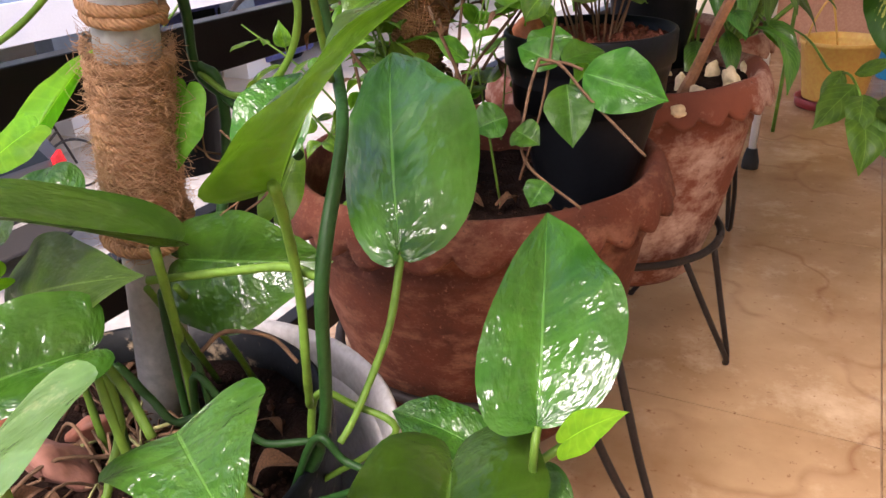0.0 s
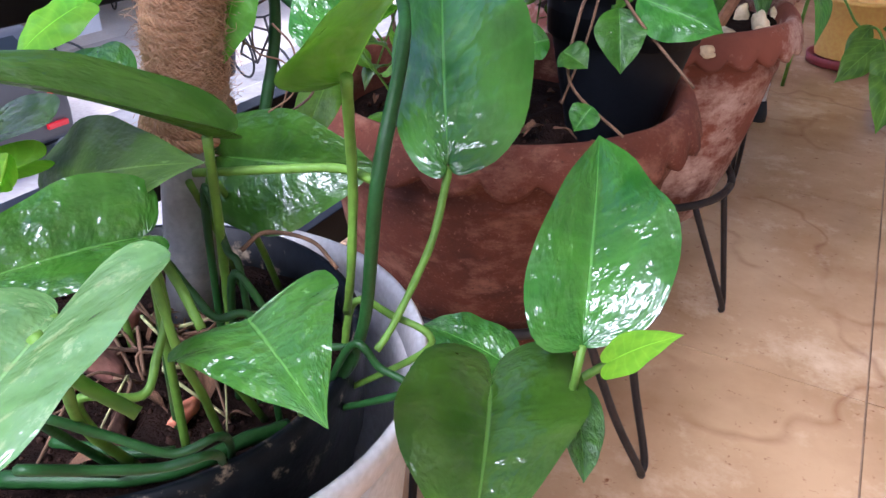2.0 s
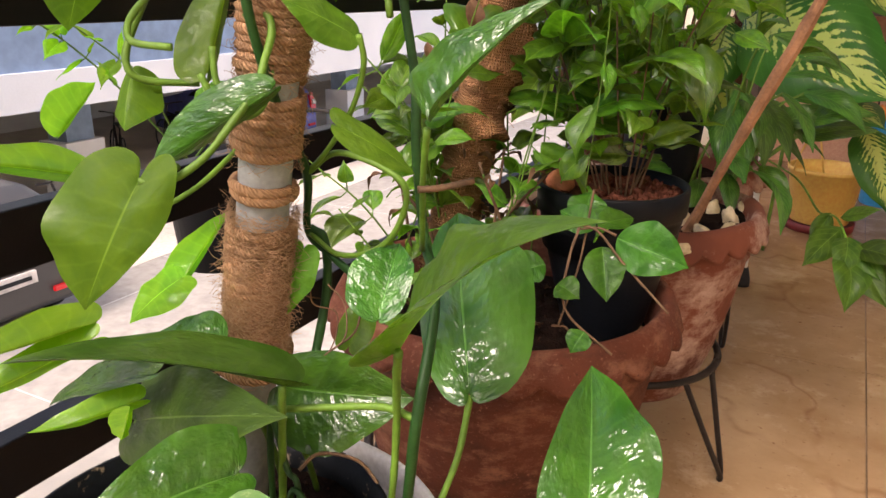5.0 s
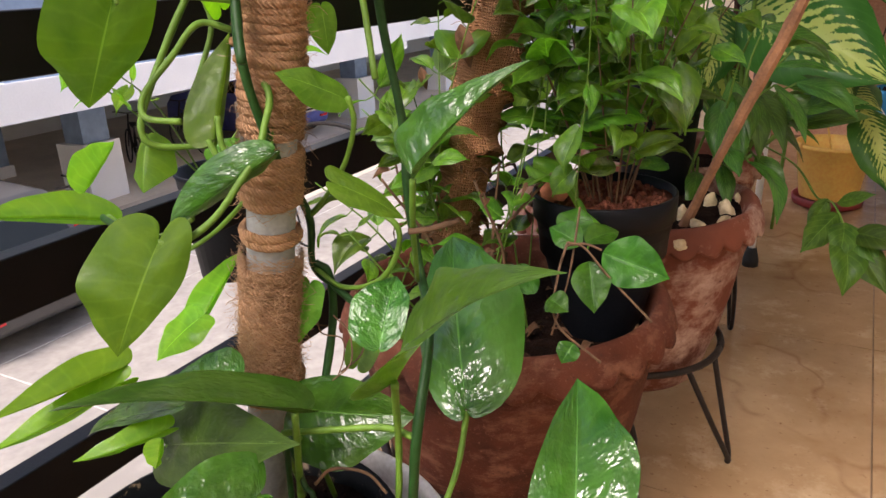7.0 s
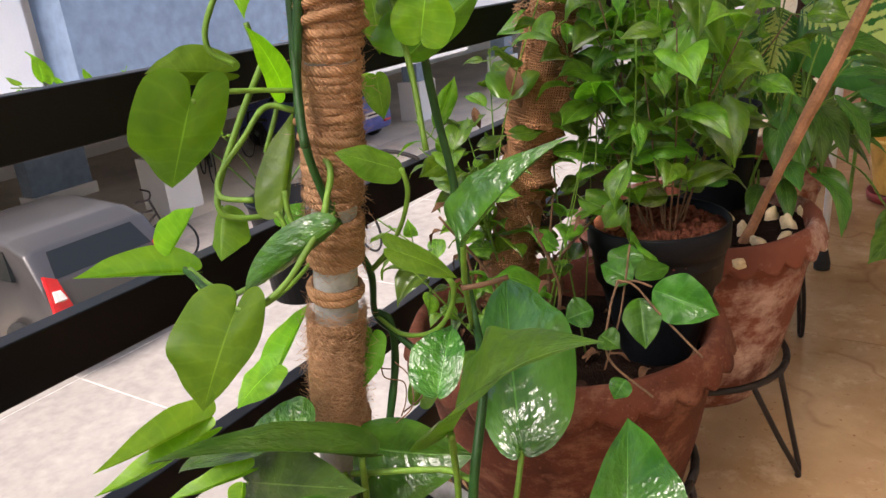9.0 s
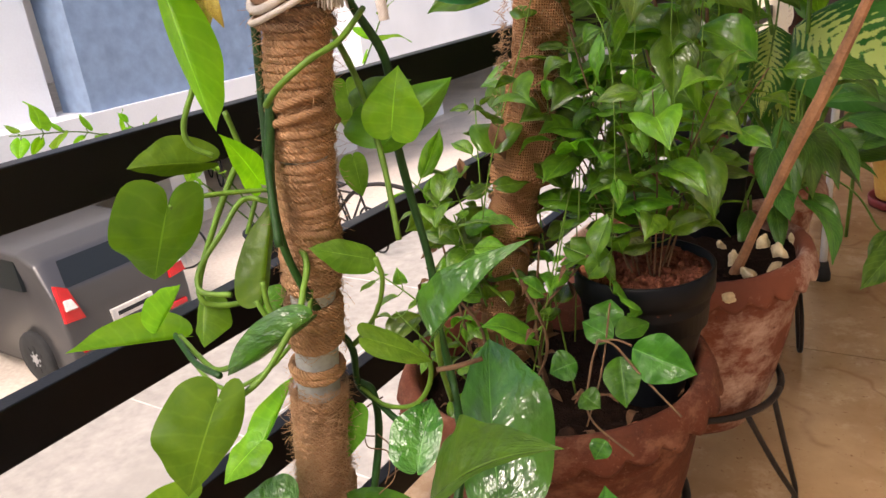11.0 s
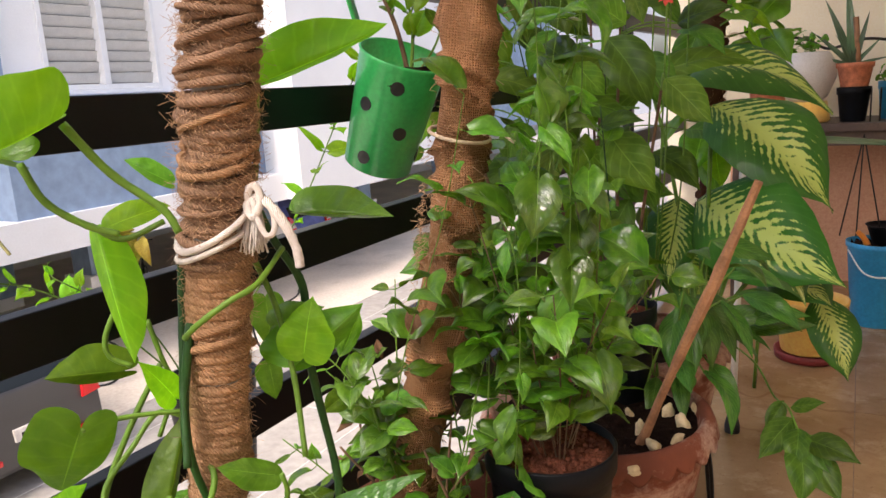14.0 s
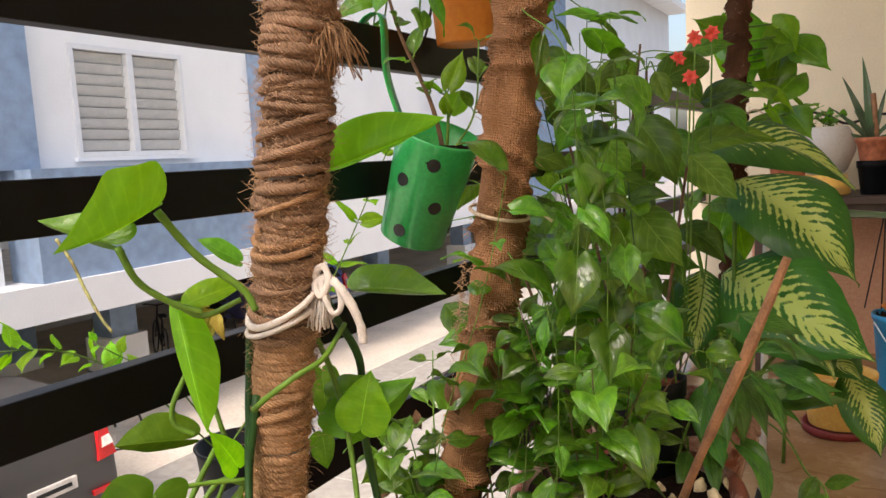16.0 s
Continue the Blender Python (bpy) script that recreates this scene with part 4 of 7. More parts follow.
WHITE = (-0.183, 0.603)
white = thing("planter", (*WHITE, 0), "white plastic planter holding a black nursery pot", "plant pot")
part("planter_wall", lathe(((0.120, 0.0), (0.127, 0.006), (0.154, 0.37), (0.1565, 0.394), (0.153, 0.394), (0.150, 0.37), (0.124, 0.02), (0.001, 0.018)), 72, (*WHITE, 0)), M["white_plastic"], white)
part("rim", lathe(((0.153, 0.3945), (0.157, 0.3945), (0.163, 0.40), (0.165, 0.418), (0.1625, 0.422), (0.158, 0.420), (0.154, 0.41), (0.153, 0.3945)), 72, (*WHITE, 0), capped=False), M["white_plastic"], white, "rolled white rim")
make_nursery_pot((-0.190, 0.590), 0.136, 0.098, 0.44, 0.02, "soil-splashed black nursery pot inside a white planter", M["splashed_plastic"], fill=0.030, seed=9, clods=700)

make_nursery_pot((-0.055, 1.10), 0.083, 0.044, 0.602, 0.42, "black nursery pot of red soil set in a terracotta pot", soil="red_soil", seed=12, fill=0.012, clods=420)
make_nursery_pot((-0.11, 1.60), 0.072, 0.055, 0.64, 0.44, "tall black nursery pot set in the lime-stained pot", soil="red_soil", seed=13, clods=40)


# ---- poles ----
def twisted(line, r, phase, lobes=3, lay=0.0075, sides=9):
    """A cord of three strands laid askew, with a slightly uneven girth."""
    bm = bmesh.new()
    uv = bm.loops.layers.uv.verify()
    side, rows, run = None, [], 0.0
    for i, p in enumerate(line):
        d = (line[min(i + 1, len(line) - 1)] - line[max(i - 1, 0)]).normalized()
        side = d.orthogonal().normalized() if side is None else (side - d * side.dot(d)).normalized()
        up = d.cross(side)
        if i:
            run += (p - line[i - 1]).length
        g = r * (1 + 0.22 * noise.noise((run * 55, phase, 0.0)) + 0.12 * noise.noise((run * 230, phase, 5.0)))
        ring = []
        for k in range(sides):
            a = 2 * math.pi * k / sides
            ring.append(bm.verts.new(p + (side * math.cos(a) + up * math.sin(a)) * g * (1 + 0.05 * math.cos(lobes * a - 2 * math.pi * run / lay + phase))))
        rows.append((ring, run))
    for (a, va), (b, vb) in zip(rows, rows[1:]):
        for k in range(sides):
            f = bm.faces.new((a[k], a[(k + 1) % sides], b[(k + 1) % sides], b[k]))
            u0, u1 = k / sides * 0.02, (k + 1) / sides * 0.02
            for lp, c in zip(f.loops, ((u0, va), (u1, va), (u1, vb), (u0, vb))):
                lp[uv].uv = c
    bm.faces.new(rows[0][0][::-1]), bm.faces.new(rows[-1][0])
    return bm


def make_jute_pole():
    """A grey pipe wound with jute cord: one stretch below, two bare bands, then wound tight and thick to the top."""
    foot, head = Vector((-0.2045, 0.645, 0.395)), Vector((-0.049, 0.645, 1.36))
    pole = thing("climbing_pole", foot, "grey plastic pipe wound with brown jute cord as a climbing pole", "plant pole")
    axis = (head - foot).normalized()
    part("pipe", sweep([foot, foot.lerp(head, 0.25), foot.lerp(head, 0.5), foot.lerp(head, 0.75), head], 0.0168, 24), M["pipe"], pole)
    side = axis.orthogonal().normalized()
    up = axis.cross(side)
    rnd = random.Random(5)

    def wind(z0, z1, pitch, r_cord, r_core, rough, slant=0.0, tone="jute", turn=0.0):
        s0, s1 = (z0 - foot.z) / axis.z, (z1 - foot.z) / axis.z
        turns = (s1 - s0) / pitch
        n = int(turns * 80)
        pts = []
        for i in range(n + 1):
            a = 2 * math.pi * turns * i / n
            s = s0 + (s1 - s0) * i / n + slant * math.sin(a + turn) + rough * 0.6 * noise.noise((a * 0.35, z0 * 9, 0))
            rr = r_core + r_cord * 0.8 + rough * noise.noise((a * 0.6, 3.1, z0 * 5)) + rough * 0.7 * noise.noise((a * 0.11, 7.7, z0 * 5))
            pts.append(foot + axis * s + (side * math.cos(a) + up * math.sin(a)) * rr)
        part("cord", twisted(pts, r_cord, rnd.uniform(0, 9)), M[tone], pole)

    wind(0.555, 0.658, 0.0052, 0.0034, 0.0159, 0.0020)
    wind(0.6775, 0.688, 0.0056, 0.0032, 0.0162, 0.001, 0.002)
    wind(0.706, 0.744, 0.0052, 0.0034, 0.0159, 0.0018, 0.002)
    wind(0.752, 0.850, 0.0052, 0.0034, 0.0159, 0.0022)
    wind(0.853, 0.945, 0.0053, 0.0034, 0.0162, 0.0024)
    wind(0.940, 1.05, 0.0050, 0.0033, 0.0182, 0.0055, 0.004, "jute_red")
    wind(1.045, 1.14, 0.0052, 0.0033, 0.0188, 0.0060, 0.004, "jute_red", turn=2.0)
    wind(1.125, 1.30, 0.0054, 0.0034, 0.0188, 0.0056, 0.003, "jute_red", turn=4.0)
    for k in range(8):
        z0 = 0.966 + 0.034 * k + rnd.uniform(-0.006, 0.006)
        wind(z0, z0 + rnd.uniform(0.012, 0.030), rnd.uniform(0.0065, 0.013), rnd.uniform(0.0018, 0.0028), rnd.uniform(0.0203, 0.0222), 0.0055, rnd.uniform(0.002, 0.010), rnd.choice(("jute", "jute_red", "jute_red")), rnd.uniform(0, 6.28))
    for z0, z1, turn in ((0.790, 0.806, 4.0), (0.872, 0.892, 2.5)):
        wind(z0, z1, 0.011, 0.0030, 0.0205, 0.0030, 0.007, "jute", turn)
    wind(0.552, 0.568, 0.0068, 0.0036, 0.0195, 0.003, 0.003)
    bm = bmesh.new()
    for _ in range(7000):
        z = rnd.choice((rnd.uniform(0.55, 0.67), rnd.uniform(0.70, 1.28), rnd.uniform(0.9, 1.2)))
        p = foot + axis * ((z - foot.z) / axis.z)
        a = rnd.uniform(0, 6.28)
        d = side * math.cos(a) + up * math.sin(a)
        q = p + d * (0.0207 if z < 0.94 else 0.0243)
        step = (d * rnd.uniform(0.2, 1.0) + axis * rnd.uniform(-0.9, 0.9) + d.cross(axis) * rnd.uniform(-1.2, 1.2)) * (0.003 + 0.011 * rnd.random() ** 2.2)
        bend = Vector([rnd.uniform(-1, 1) for _ in range(3)]) * 0.003
        sweep(smooth_line((q, q + step * 0.5 + bend, q + step), 3), 0.00015, 3, bm)
    for _ in range(6000):
        z = rnd.choice((rnd.uniform(0.55, 0.67), rnd.uniform(0.70, 1.28)))
        p = foot + axis * ((z - foot.z) / axis.z)
        a = rnd.uniform(0, 6.28)
        d = side * math.cos(a) + up * math.sin(a)
        q = p + d * (0.0221 if z < 0.94 else 0.0248)
        step = (d.cross(axis) * rnd.choice((-1, 1)) + axis * rnd.uniform(-0.8, 0.8)) * rnd.uniform(0.003, 0.011)
        sweep((q - d * 0.0012, q + step * 0.5 + d * rnd.uniform(0.0, 0.0015), q + step - d * 0.0012), 0.00016, 3, bm)
    tagged(part("fuzz", bm, M["fibre"], pole), kind="stuff")
    # a frayed end of cord
    bm = bmesh.new()
    top = foot + axis * ((1.155 - foot.z) / axis.z) + Vector((0.026, -0.004, 0))
    for _ in range(60):
        end = top + Vector((rnd.uniform(-0.008, 0.026), rnd.uniform(-0.012, 0.012), -rnd.uniform(0.016, 0.040)))
        sweep(smooth_line((top, top.lerp(end, 0.5) + Vector((rnd.uniform(-0.004, 0.008), rnd.uniform(-0.004, 0.004), 0.006)), end), 3), 0.0005, 3, bm)
    tagged(part("frayed_end", bm, M["jute"], pole), kind="stuff")
    return pole, foot, axis, side, up


jute_pole, JF, JA, JS, JU = make_jute_pole()

tie = thing("cotton_tie", (-0.12, 0.645, 0.95), "white cotton cord knotted round the jute pole and vine", "cord")
for dz, tiltz, r in ((0.0, 0.010, 0.0021), (0.013, 0.017, 0.0024)):
    c = JF + JA * ((0.955 + dz - JF.z) / JA.z)
    pts = [c + (JS * math.cos(a) + JU * math.sin(a)) * (0.0290 + 0.0008 * math.sin(3 * a)) + Vector((0, 0, tiltz * math.sin(a + 0.6) + 0.45 * (0.0305 * (JS.x * math.cos(a) + JU.x * math.sin(a))))) for a in (2 * math.pi * k / 40 for k in range(41))]
    part("loop", twisted(pts, r, dz * 40), M["cotton"], tie)
KNOT = Vector((-0.080, 0.649, 0.981))
rk = random.Random(8)
part("knot", twisted(smooth_line([KNOT + Vector(p) for p in ((-0.006, 0, -0.008), (-0.003, -0.004, 0.006), (0.004, -0.004, 0.010), (0.007, -0.004, 0.0), (0.002, -0.007, -0.010), (-0.004, -0.005, -0.002), (0.004, 0.002, 0.004))], 9), 0.0027, 1.0), M["cotton"], tie)
part("bow", twisted(smooth_line([KNOT + Vector(p) for p in ((0.0, -0.004, 0.002), (0.004, -0.006, -0.010), (0.010, -0.006, -0.022), (0.015, -0.003, -0.020), (0.013, 0.0, -0.008), (0.004, 0.0, 0.004))], 9), 0.0022, 4.0), M["cotton"], tie)
part("tail", twisted(smooth_line([KNOT + Vector(p) for p in ((0.0, 0.0, 0.002), (0.012, -0.002, -0.002), (0.022, 0.0, -0.016), (0.027, 0.003, -0.032), (0.028, 0.004, -0.045))], 9), 0.0033, 2.0), M["cotton"], tie)
bm = bmesh.new()
for _ in range(150):
    e = KNOT + Vector((rk.uniform(-0.021, 0.005), rk.uniform(-0.012, 0.004), -rk.uniform(0.022, 0.036)))
    sweep(smooth_line((KNOT + Vector((rk.uniform(-0.003, 0.003), 0, 0.002)), KNOT.lerp(e, 0.5) + Vector((rk.uniform(-0.003, 0.001), 0, 0.002)), e), 3), 0.0007, 4, bm)
part("tassel", bm, M["cotton"], tie, "frayed end of the cord")


def make_burlap_pole(foot, head, r, label, seed, cloth="burlap"):
    """A pole bound in strips of hessian: overlapping, lumpy, with torn edges and hairs."""
    pole = thing("moss_pole", foot, label, "plant pole", "hessian poles")
    foot, head = Vector(foot), Vector(head)
    axis = (head - foot).normalized()
    length = (head - foot).length
    n = int(length / 0.004)
    sides = 40
    bm = bmesh.new()
    uv = bm.loops.layers.uv.verify()
    s1 = axis.orthogonal().normalized()
    s2 = axis.cross(s1)
    rows = []
    for i in range(n + 1):
        t = i / n
        c = foot.lerp(head, t) + s1 * 0.006 * math.sin(t * 9 + seed)
        row = []
        for k in range(sides):
            a = 2 * math.pi * k / sides
            band = (t * length / 0.058 + 0.55 * math.sin(a + seed + 3 * math.sin(t * 17)) + 0.16 * math.sin(2 * a + t * 20)) % 1.0
            rr = r * (0.90 + 0.34 * max(0.0, 1 - band * 5.0) + 0.09 * math.sin(band * 9) * (1 - band) + 0.25 * noise.noise((math.cos(a) * 1.5, math.sin(a) * 1.5, t * length * 16 + seed)) + 0.05 * noise.noise((math.cos(a) * 5, math.sin(a) * 5, t * length * 50)))
            row.append(bm.verts.new(c + (s1 * math.cos(a) + s2 * math.sin(a)) * rr))
        rows.append(row)
    for i in range(n):
        for k in range(sides):
            f = bm.faces.new((rows[i][k], rows[i][(k + 1) % sides], rows[i + 1][(k + 1) % sides], rows[i + 1][k]))
            for lp, c in zip(f.loops, ((k, i), (k + 1, i), (k + 1, i + 1), (k, i + 1))):
                lp[uv].uv = (c[0] / sides * 2 * math.pi * r, c[1] * 0.004)
    bm.faces.new(rows[0][::-1]), bm.faces.new(rows[-1])
    part("wrapping", bm, M[cloth], pole)
    rnd = random.Random(seed)
    bm = bmesh.new()
    for k in range(1100):
        t = rnd.random() if k < 500 else rnd.gauss(0.53, 0.05)
        a = rnd.uniform(0, 6.28)
        d = s1 * math.cos(a) + s2 * math.sin(a)
        p = foot.lerp(head, t) + d * r * 1.03
        step = (d * rnd.uniform(0.1, 0.9) + axis * rnd.uniform(-1, 0.6) + d.cross(axis) * rnd.uniform(-1, 1)) * rnd.uniform(0.005, 0.016)
        sweep((p, p + step * 0.5 + Vector((0, 0, 0.001)), p + step), 0.00035, 3, bm)
    tagged(part("fuzz", bm, M["fibre"], pole), kind="stuff")
    for t in (0.66,):
        c = foot.lerp(head, t)
        pts = [c + (s1 * math.cos(a) + s2 * math.sin(a)) * r * 1.14 + axis * 0.004 * math.sin(a) for a in (2 * math.pi * k / 24 for k in range(25))]
        string = part("string", sweep(pts, 0.0022, 7), M["twine"], pole, "pale twine tie")
        part("string_end", sweep(smooth_line((c + Vector((r * 1.12, -0.01, 0)), c + Vector((r * 1.7, -0.014, 0.004)), c + Vector((r * 2.3, -0.01, -0.010))), 5), 0.0024, 6), M["twine"], string)
    return pole


make_burlap_pole((-0.245, 1.04, 0.40), (-0.078, 1.06, 1.30), 0.0315, "pole bound in brown hessian strips, standing in a terracotta pot", 3)
make_burlap_pole((-0.17, 2.75, 0.0), (-0.10, 2.75, 1.75), 0.035, "dark brown hessian pole standing farther along the balcony", 11, "old_burlap")

stick = thing("wooden_stick", (-0.035, 1.39, 0.43), "split reddish wooden stick pushed into the pot of shells", "stick")
pts = smooth_line(((-0.040, 1.402, 0.41), (-0.016, 1.407, 0.470), (0.040, 1.414, 0.615), (0.098, 1.428, 0.760), (0.1476, 1.4346, 0.890)), 6)
bm = sweep(pts, lambda t: 0.0078 + 0.0012 * math.sin(t * 11) + 0.0016 * math.exp(-((t - 0.55) / 0.07) ** 2), 7)
for v in bm.verts:
    v.co += Vector([noise.noise(v.co * 60 + Vector((k * 9, 0, 0))) * 0.002 for k in range(3)])
part("shaft", bm, M["wood"], stick, smooth=False)


# ---- the pothos on the jute pole ----
pothos = thing("pothos_plant", (-0.187, 0.638, 0.40), "glossy wet green pothos vine climbing a jute pole", "plant")
sprig = thing("shrub_sprig", (-0.02, 0.95, 0.43), "low sprig of glossy ovate leaves in the terracotta pot", "plant")
leaf_count = [0]


# outline of one half: distance along the midrib, then breadth, height and lobe of the margin that its vein meets
HALF_HEART = ((0, 0, 0, 0), (0.02, 0.035, 0.0, 0.48), (0.05, 0.12, 0.0, 0.88), (0.09, 0.30, 0.0, 1.12), (0.14, 0.55, 0.0, 1.08), (0.21, 0.83, 0.045, 0.80), (0.30, 0.97, 0.16, 0.42), (0.39, 1.0, 0.30, 0.12), (0.51, 0.91, 0.46, 0), (0.63, 0.72, 0.61, 0), (0.75, 0.48, 0.76, 0), (0.86, 0.24, 0.88, 0), (0.94, 0.085, 0.955, 0), (1.0, 0.004, 1.0, 0))
HALF_WEDGE = ((0, 0, 0, 0), (0.03, 0.35, -0.01, 0), (0.07, 0.72, 0.0, 0), (0.11, 0.95, 0.03, 0), (0.17, 1.0, 0.09, 0), (0.28, 0.93, 0.22, 0), (0.42, 0.77, 0.39, 0), (0.58, 0.56, 0.57, 0), (0.74, 0.34, 0.74, 0), (0.88, 0.14, 0.885, 0), (0.95, 0.05, 0.955, 0), (1.0, 0.004, 1.0, 0))
HALF_OVATE = ((0, 0, 0, 0), (0.05, 0.28, 0.03, 0), (0.12, 0.58, 0.10, 0), (0.22, 0.86, 0.22, 0), (0.33, 1.0, 0.36, 0), (0.46, 0.98, 0.50, 0), (0.60, 0.83, 0.64, 0), (0.74, 0.57, 0.78, 0), (0.86, 0.29, 0.89, 0), (0.94, 0.11, 0.955, 0), (1.0, 0.004, 1.0, 0))


def half_at(table, v):
    """The margin's breadth, height and lobe at v, on a smooth line through the table."""
    for i, (p, q) in enumerate(zip(table, table[1:])):
        if v <= q[0]:
            o, r = table[max(i - 1, 0)], table[min(i + 2, len(table) - 1)]
            t, w = (v - p[0]) / (q[0] - p[0]), q[0] - p[0]
            out = []
            for k in (1, 2, 3):
                m0 = (q[k] - o[k]) / (q[0] - o[0]) * w
                m1 = (r[k] - p[k]) / (r[0] - p[0]) * w
                out.append((2 * t ** 3 - 3 * t * t + 1) * p[k] + (t ** 3 - 2 * t * t + t) * m0 + (3 * t * t - 2 * t ** 3) * q[k] + (t ** 3 - t * t) * m1)
            return out
    return list(table[-1][1:])


def pothos_leaf(base, tip, left, right, material, lobe=0.09, arch=0.05, table=None, plant=None, fold=None):
    """A leaf from its joint to its tip; left and right are the ways from the midrib to the broadest margin of each half."""
    leaf_count[0] += 1
    k = leaf_count[0]
    lr = random.Random(k)
    base, tip, left, right = Vector(base), Vector(tip), Vector(left), Vector(right)
    run = tip - base
    length = run.length
    up = (right - left).cross(run).normalized()
    table = table or HALF_HEART
    fold = fold if fold is not None else 0.30 if material in (LEAF["g"], LEAF["d"], LEAF["v"], LEAF["t"], LEAF["so"]) else 0.0
    bulge = 0.045 if fold else 0.012
    ph = [lr.uniform(0, 6.28) for _ in range(4)]
    half, nv = 6, 28
    bm = bmesh.new()
    uv = bm.loops.layers.uv.verify()
    grid = []
    for j in range(nv + 1):
        v = (j / nv) ** 1.35
        x, y, lo = half_at(table, v)
        row = []
        for i in range(-half, half + 1):
            u = abs(i) / half
            out = left if i < 0 else right
            back = y - lo * (lobe if isinstance(lobe, float) else lobe[i > 0])
            ym = v ** 1.1
            size = out.length
            p = base + run * (ym + (back - ym) * u) + out * (x * u)
            z = arch * length * (4 * (ym - ym * ym) - 0.6 * ym ** 4)
            z += size * x * (fold * u + bulge * (u - u * u) * 4 - 0.06 * u ** 3)
            z += size * x * u * u * 0.07 * math.sin(v * 11 + ph[0] + (2.1 if i > 0 else 0))
            z += size * x * u * 0.04 * math.sin(v * 23 + ph[1] + u * 3)
            z += length * 0.0045 * math.sin(44 * (v - 0.3 * u) + ph[2]) * (u - u * u) * 4 * (1 - v)
            p += up * z + out * (x * u * u * 0.03 * math.sin(v * 16 + ph[3] + i))
            row.append((bm.verts.new(p), (i / half, v)))
        grid.append(row)
    for j in range(nv):
        for i in range(2 * half):
            q = [grid[j][i], grid[j][i + 1], grid[j + 1][i + 1], grid[j + 1][i]]
            f = bm.faces.new([c for c, _ in q])
            for lp, (_, c) in zip(f.loops, q):
                lp[uv].uv = c
    bmesh.ops.remove_doubles(bm, verts=bm.verts, dist=1e-5)
    return part("leaf", bm, material, plant or pothos)


def stem(points, r, material=None, plant=None):
    line = smooth_line(points, 7)
    thick = r > 0.0028
    bm = sweep(line, lambda t: r * (1.0 + 0.05 * math.sin(t * 40)) * (1.0 - 0.12 * t), 8)
    ob = part("stem" if thick else "petiole", bm, material or M["dark_stem" if thick else "green_stem"], plant or pothos)
    return ob


pothos_leaf((0.070, 0.636, 0.499), (0.036, 0.739, 0.565), (-0.0262, -0.0167, -0.0029), (0.0334, 0.0263, 0.0065), LEAF["g"], lobe=0.03)
pothos_leaf((-0.030, 0.685, 0.551), (-0.105, 0.812, 0.635), (-0.0441, 0.0194, -0.0070), (0.0321, 0.0543, 0.0080), LEAF["g"])
pothos_leaf((-0.010, 0.504, 0.567), (0.045, 0.473, 0.571), (0.0118, 0.0281, 0.0089), (-0.0229, -0.0183, -0.0089), LEAF["v"], table=HALF_WEDGE, fold=0.04)
pothos_leaf((0.031, 0.621, 0.474), (0.066, 0.528, 0.461), (0.0339, 0.0333, -0.0081), (-0.0339, -0.0311, 0.0081), LEAF["g"], lobe=0.16)
pothos_leaf((0.022, 0.672, 0.440), (-0.039, 0.676, 0.447), (0.0021, -0.0291, -0.0059), (-0.0094, 0.0205, 0.0035), LEAF["d"])
pothos_leaf((0.060, 0.672, 0.441), (0.083, 0.630, 0.420), (0.0137, 0.0001, -0.0050), (-0.0070, -0.0146, -0.0018), LEAF["d"])
pothos_leaf((-0.156, 0.644, 0.542), (-0.059, 0.661, 0.550), (0.0135, 0.0125, 0.0278), (0.0147, -0.0118, -0.0368), LEAF["g"])
pothos_leaf((-0.104, 0.587, 0.584), (-0.173, 0.472, 0.637), (0.0064, -0.0030, 0.0018), (-0.0128, 0.0118, 0.0093), LEAF["g"])
pothos_leaf((-0.224, 0.579, 0.529), (-0.073, 0.549, 0.594), (-0.0060, 0.0222, 0.0244), (0.0080, -0.0154, -0.0257), LEAF["k"])
pothos_leaf((-0.095, 0.535, 0.559), (-0.126, 0.452, 0.560), (0.0144, -0.0097, -0.0106), (-0.0212, 0.0143, 0.0155), LEAF["g"])
pothos_leaf((-0.056, 0.467, 0.573), (-0.015, 0.390, 0.568), (0.0341, 0.0166, 0.0189), (-0.0304, -0.0165, 0.0063), LEAF["l"], lobe=(0.36, 0.12))
pothos_leaf((-0.141, 0.575, 0.602), (-0.178, 0.553, 0.605), (0.0132, -0.0219, -0.0010), (-0.0122, 0.0209, 0.0070), LEAF["v"])
pothos_leaf((-0.183, 0.562, 0.582), (-0.285, 0.556, 0.535), (0.0025, -0.0063, -0.0047), (-0.0044, 0.0138, 0.0078), LEAF["g"])
pothos_leaf((-0.170, 0.558, 0.842), (-0.222, 0.568, 0.778), (0.0234, 0.0134, 0.0025), (-0.0242, -0.0219, 0.0092), LEAF["h"], lobe=0.22)
pothos_leaf((-0.159, 0.550, 0.707), (-0.178, 0.521, 0.641), (0.0182, 0.0112, -0.0028), (-0.0305, -0.0189, 0.0063), LEAF["h"], lobe=0.20)
pothos_leaf((-0.355, 0.666, 0.661), (-0.377, 0.568, 0.691), (-0.0344, 0.0107, -0.0116), (-0.0412, 0.0200, 0.0142), LEAF["y"], lobe=0.12)
pothos_leaf((-0.291, 0.602, 0.710), (-0.282, 0.629, 0.742), (-0.0099, -0.0054, 0.0176), (-0.0095, 0.0126, 0.0023), LEAF["y"])
pothos_leaf((-0.224, 0.634, 0.847), (-0.248, 0.587, 0.855), (-0.0095, -0.0075, -0.0074), (-0.0172, 0.0093, 0.0179), LEAF["h"], lobe=0.25)
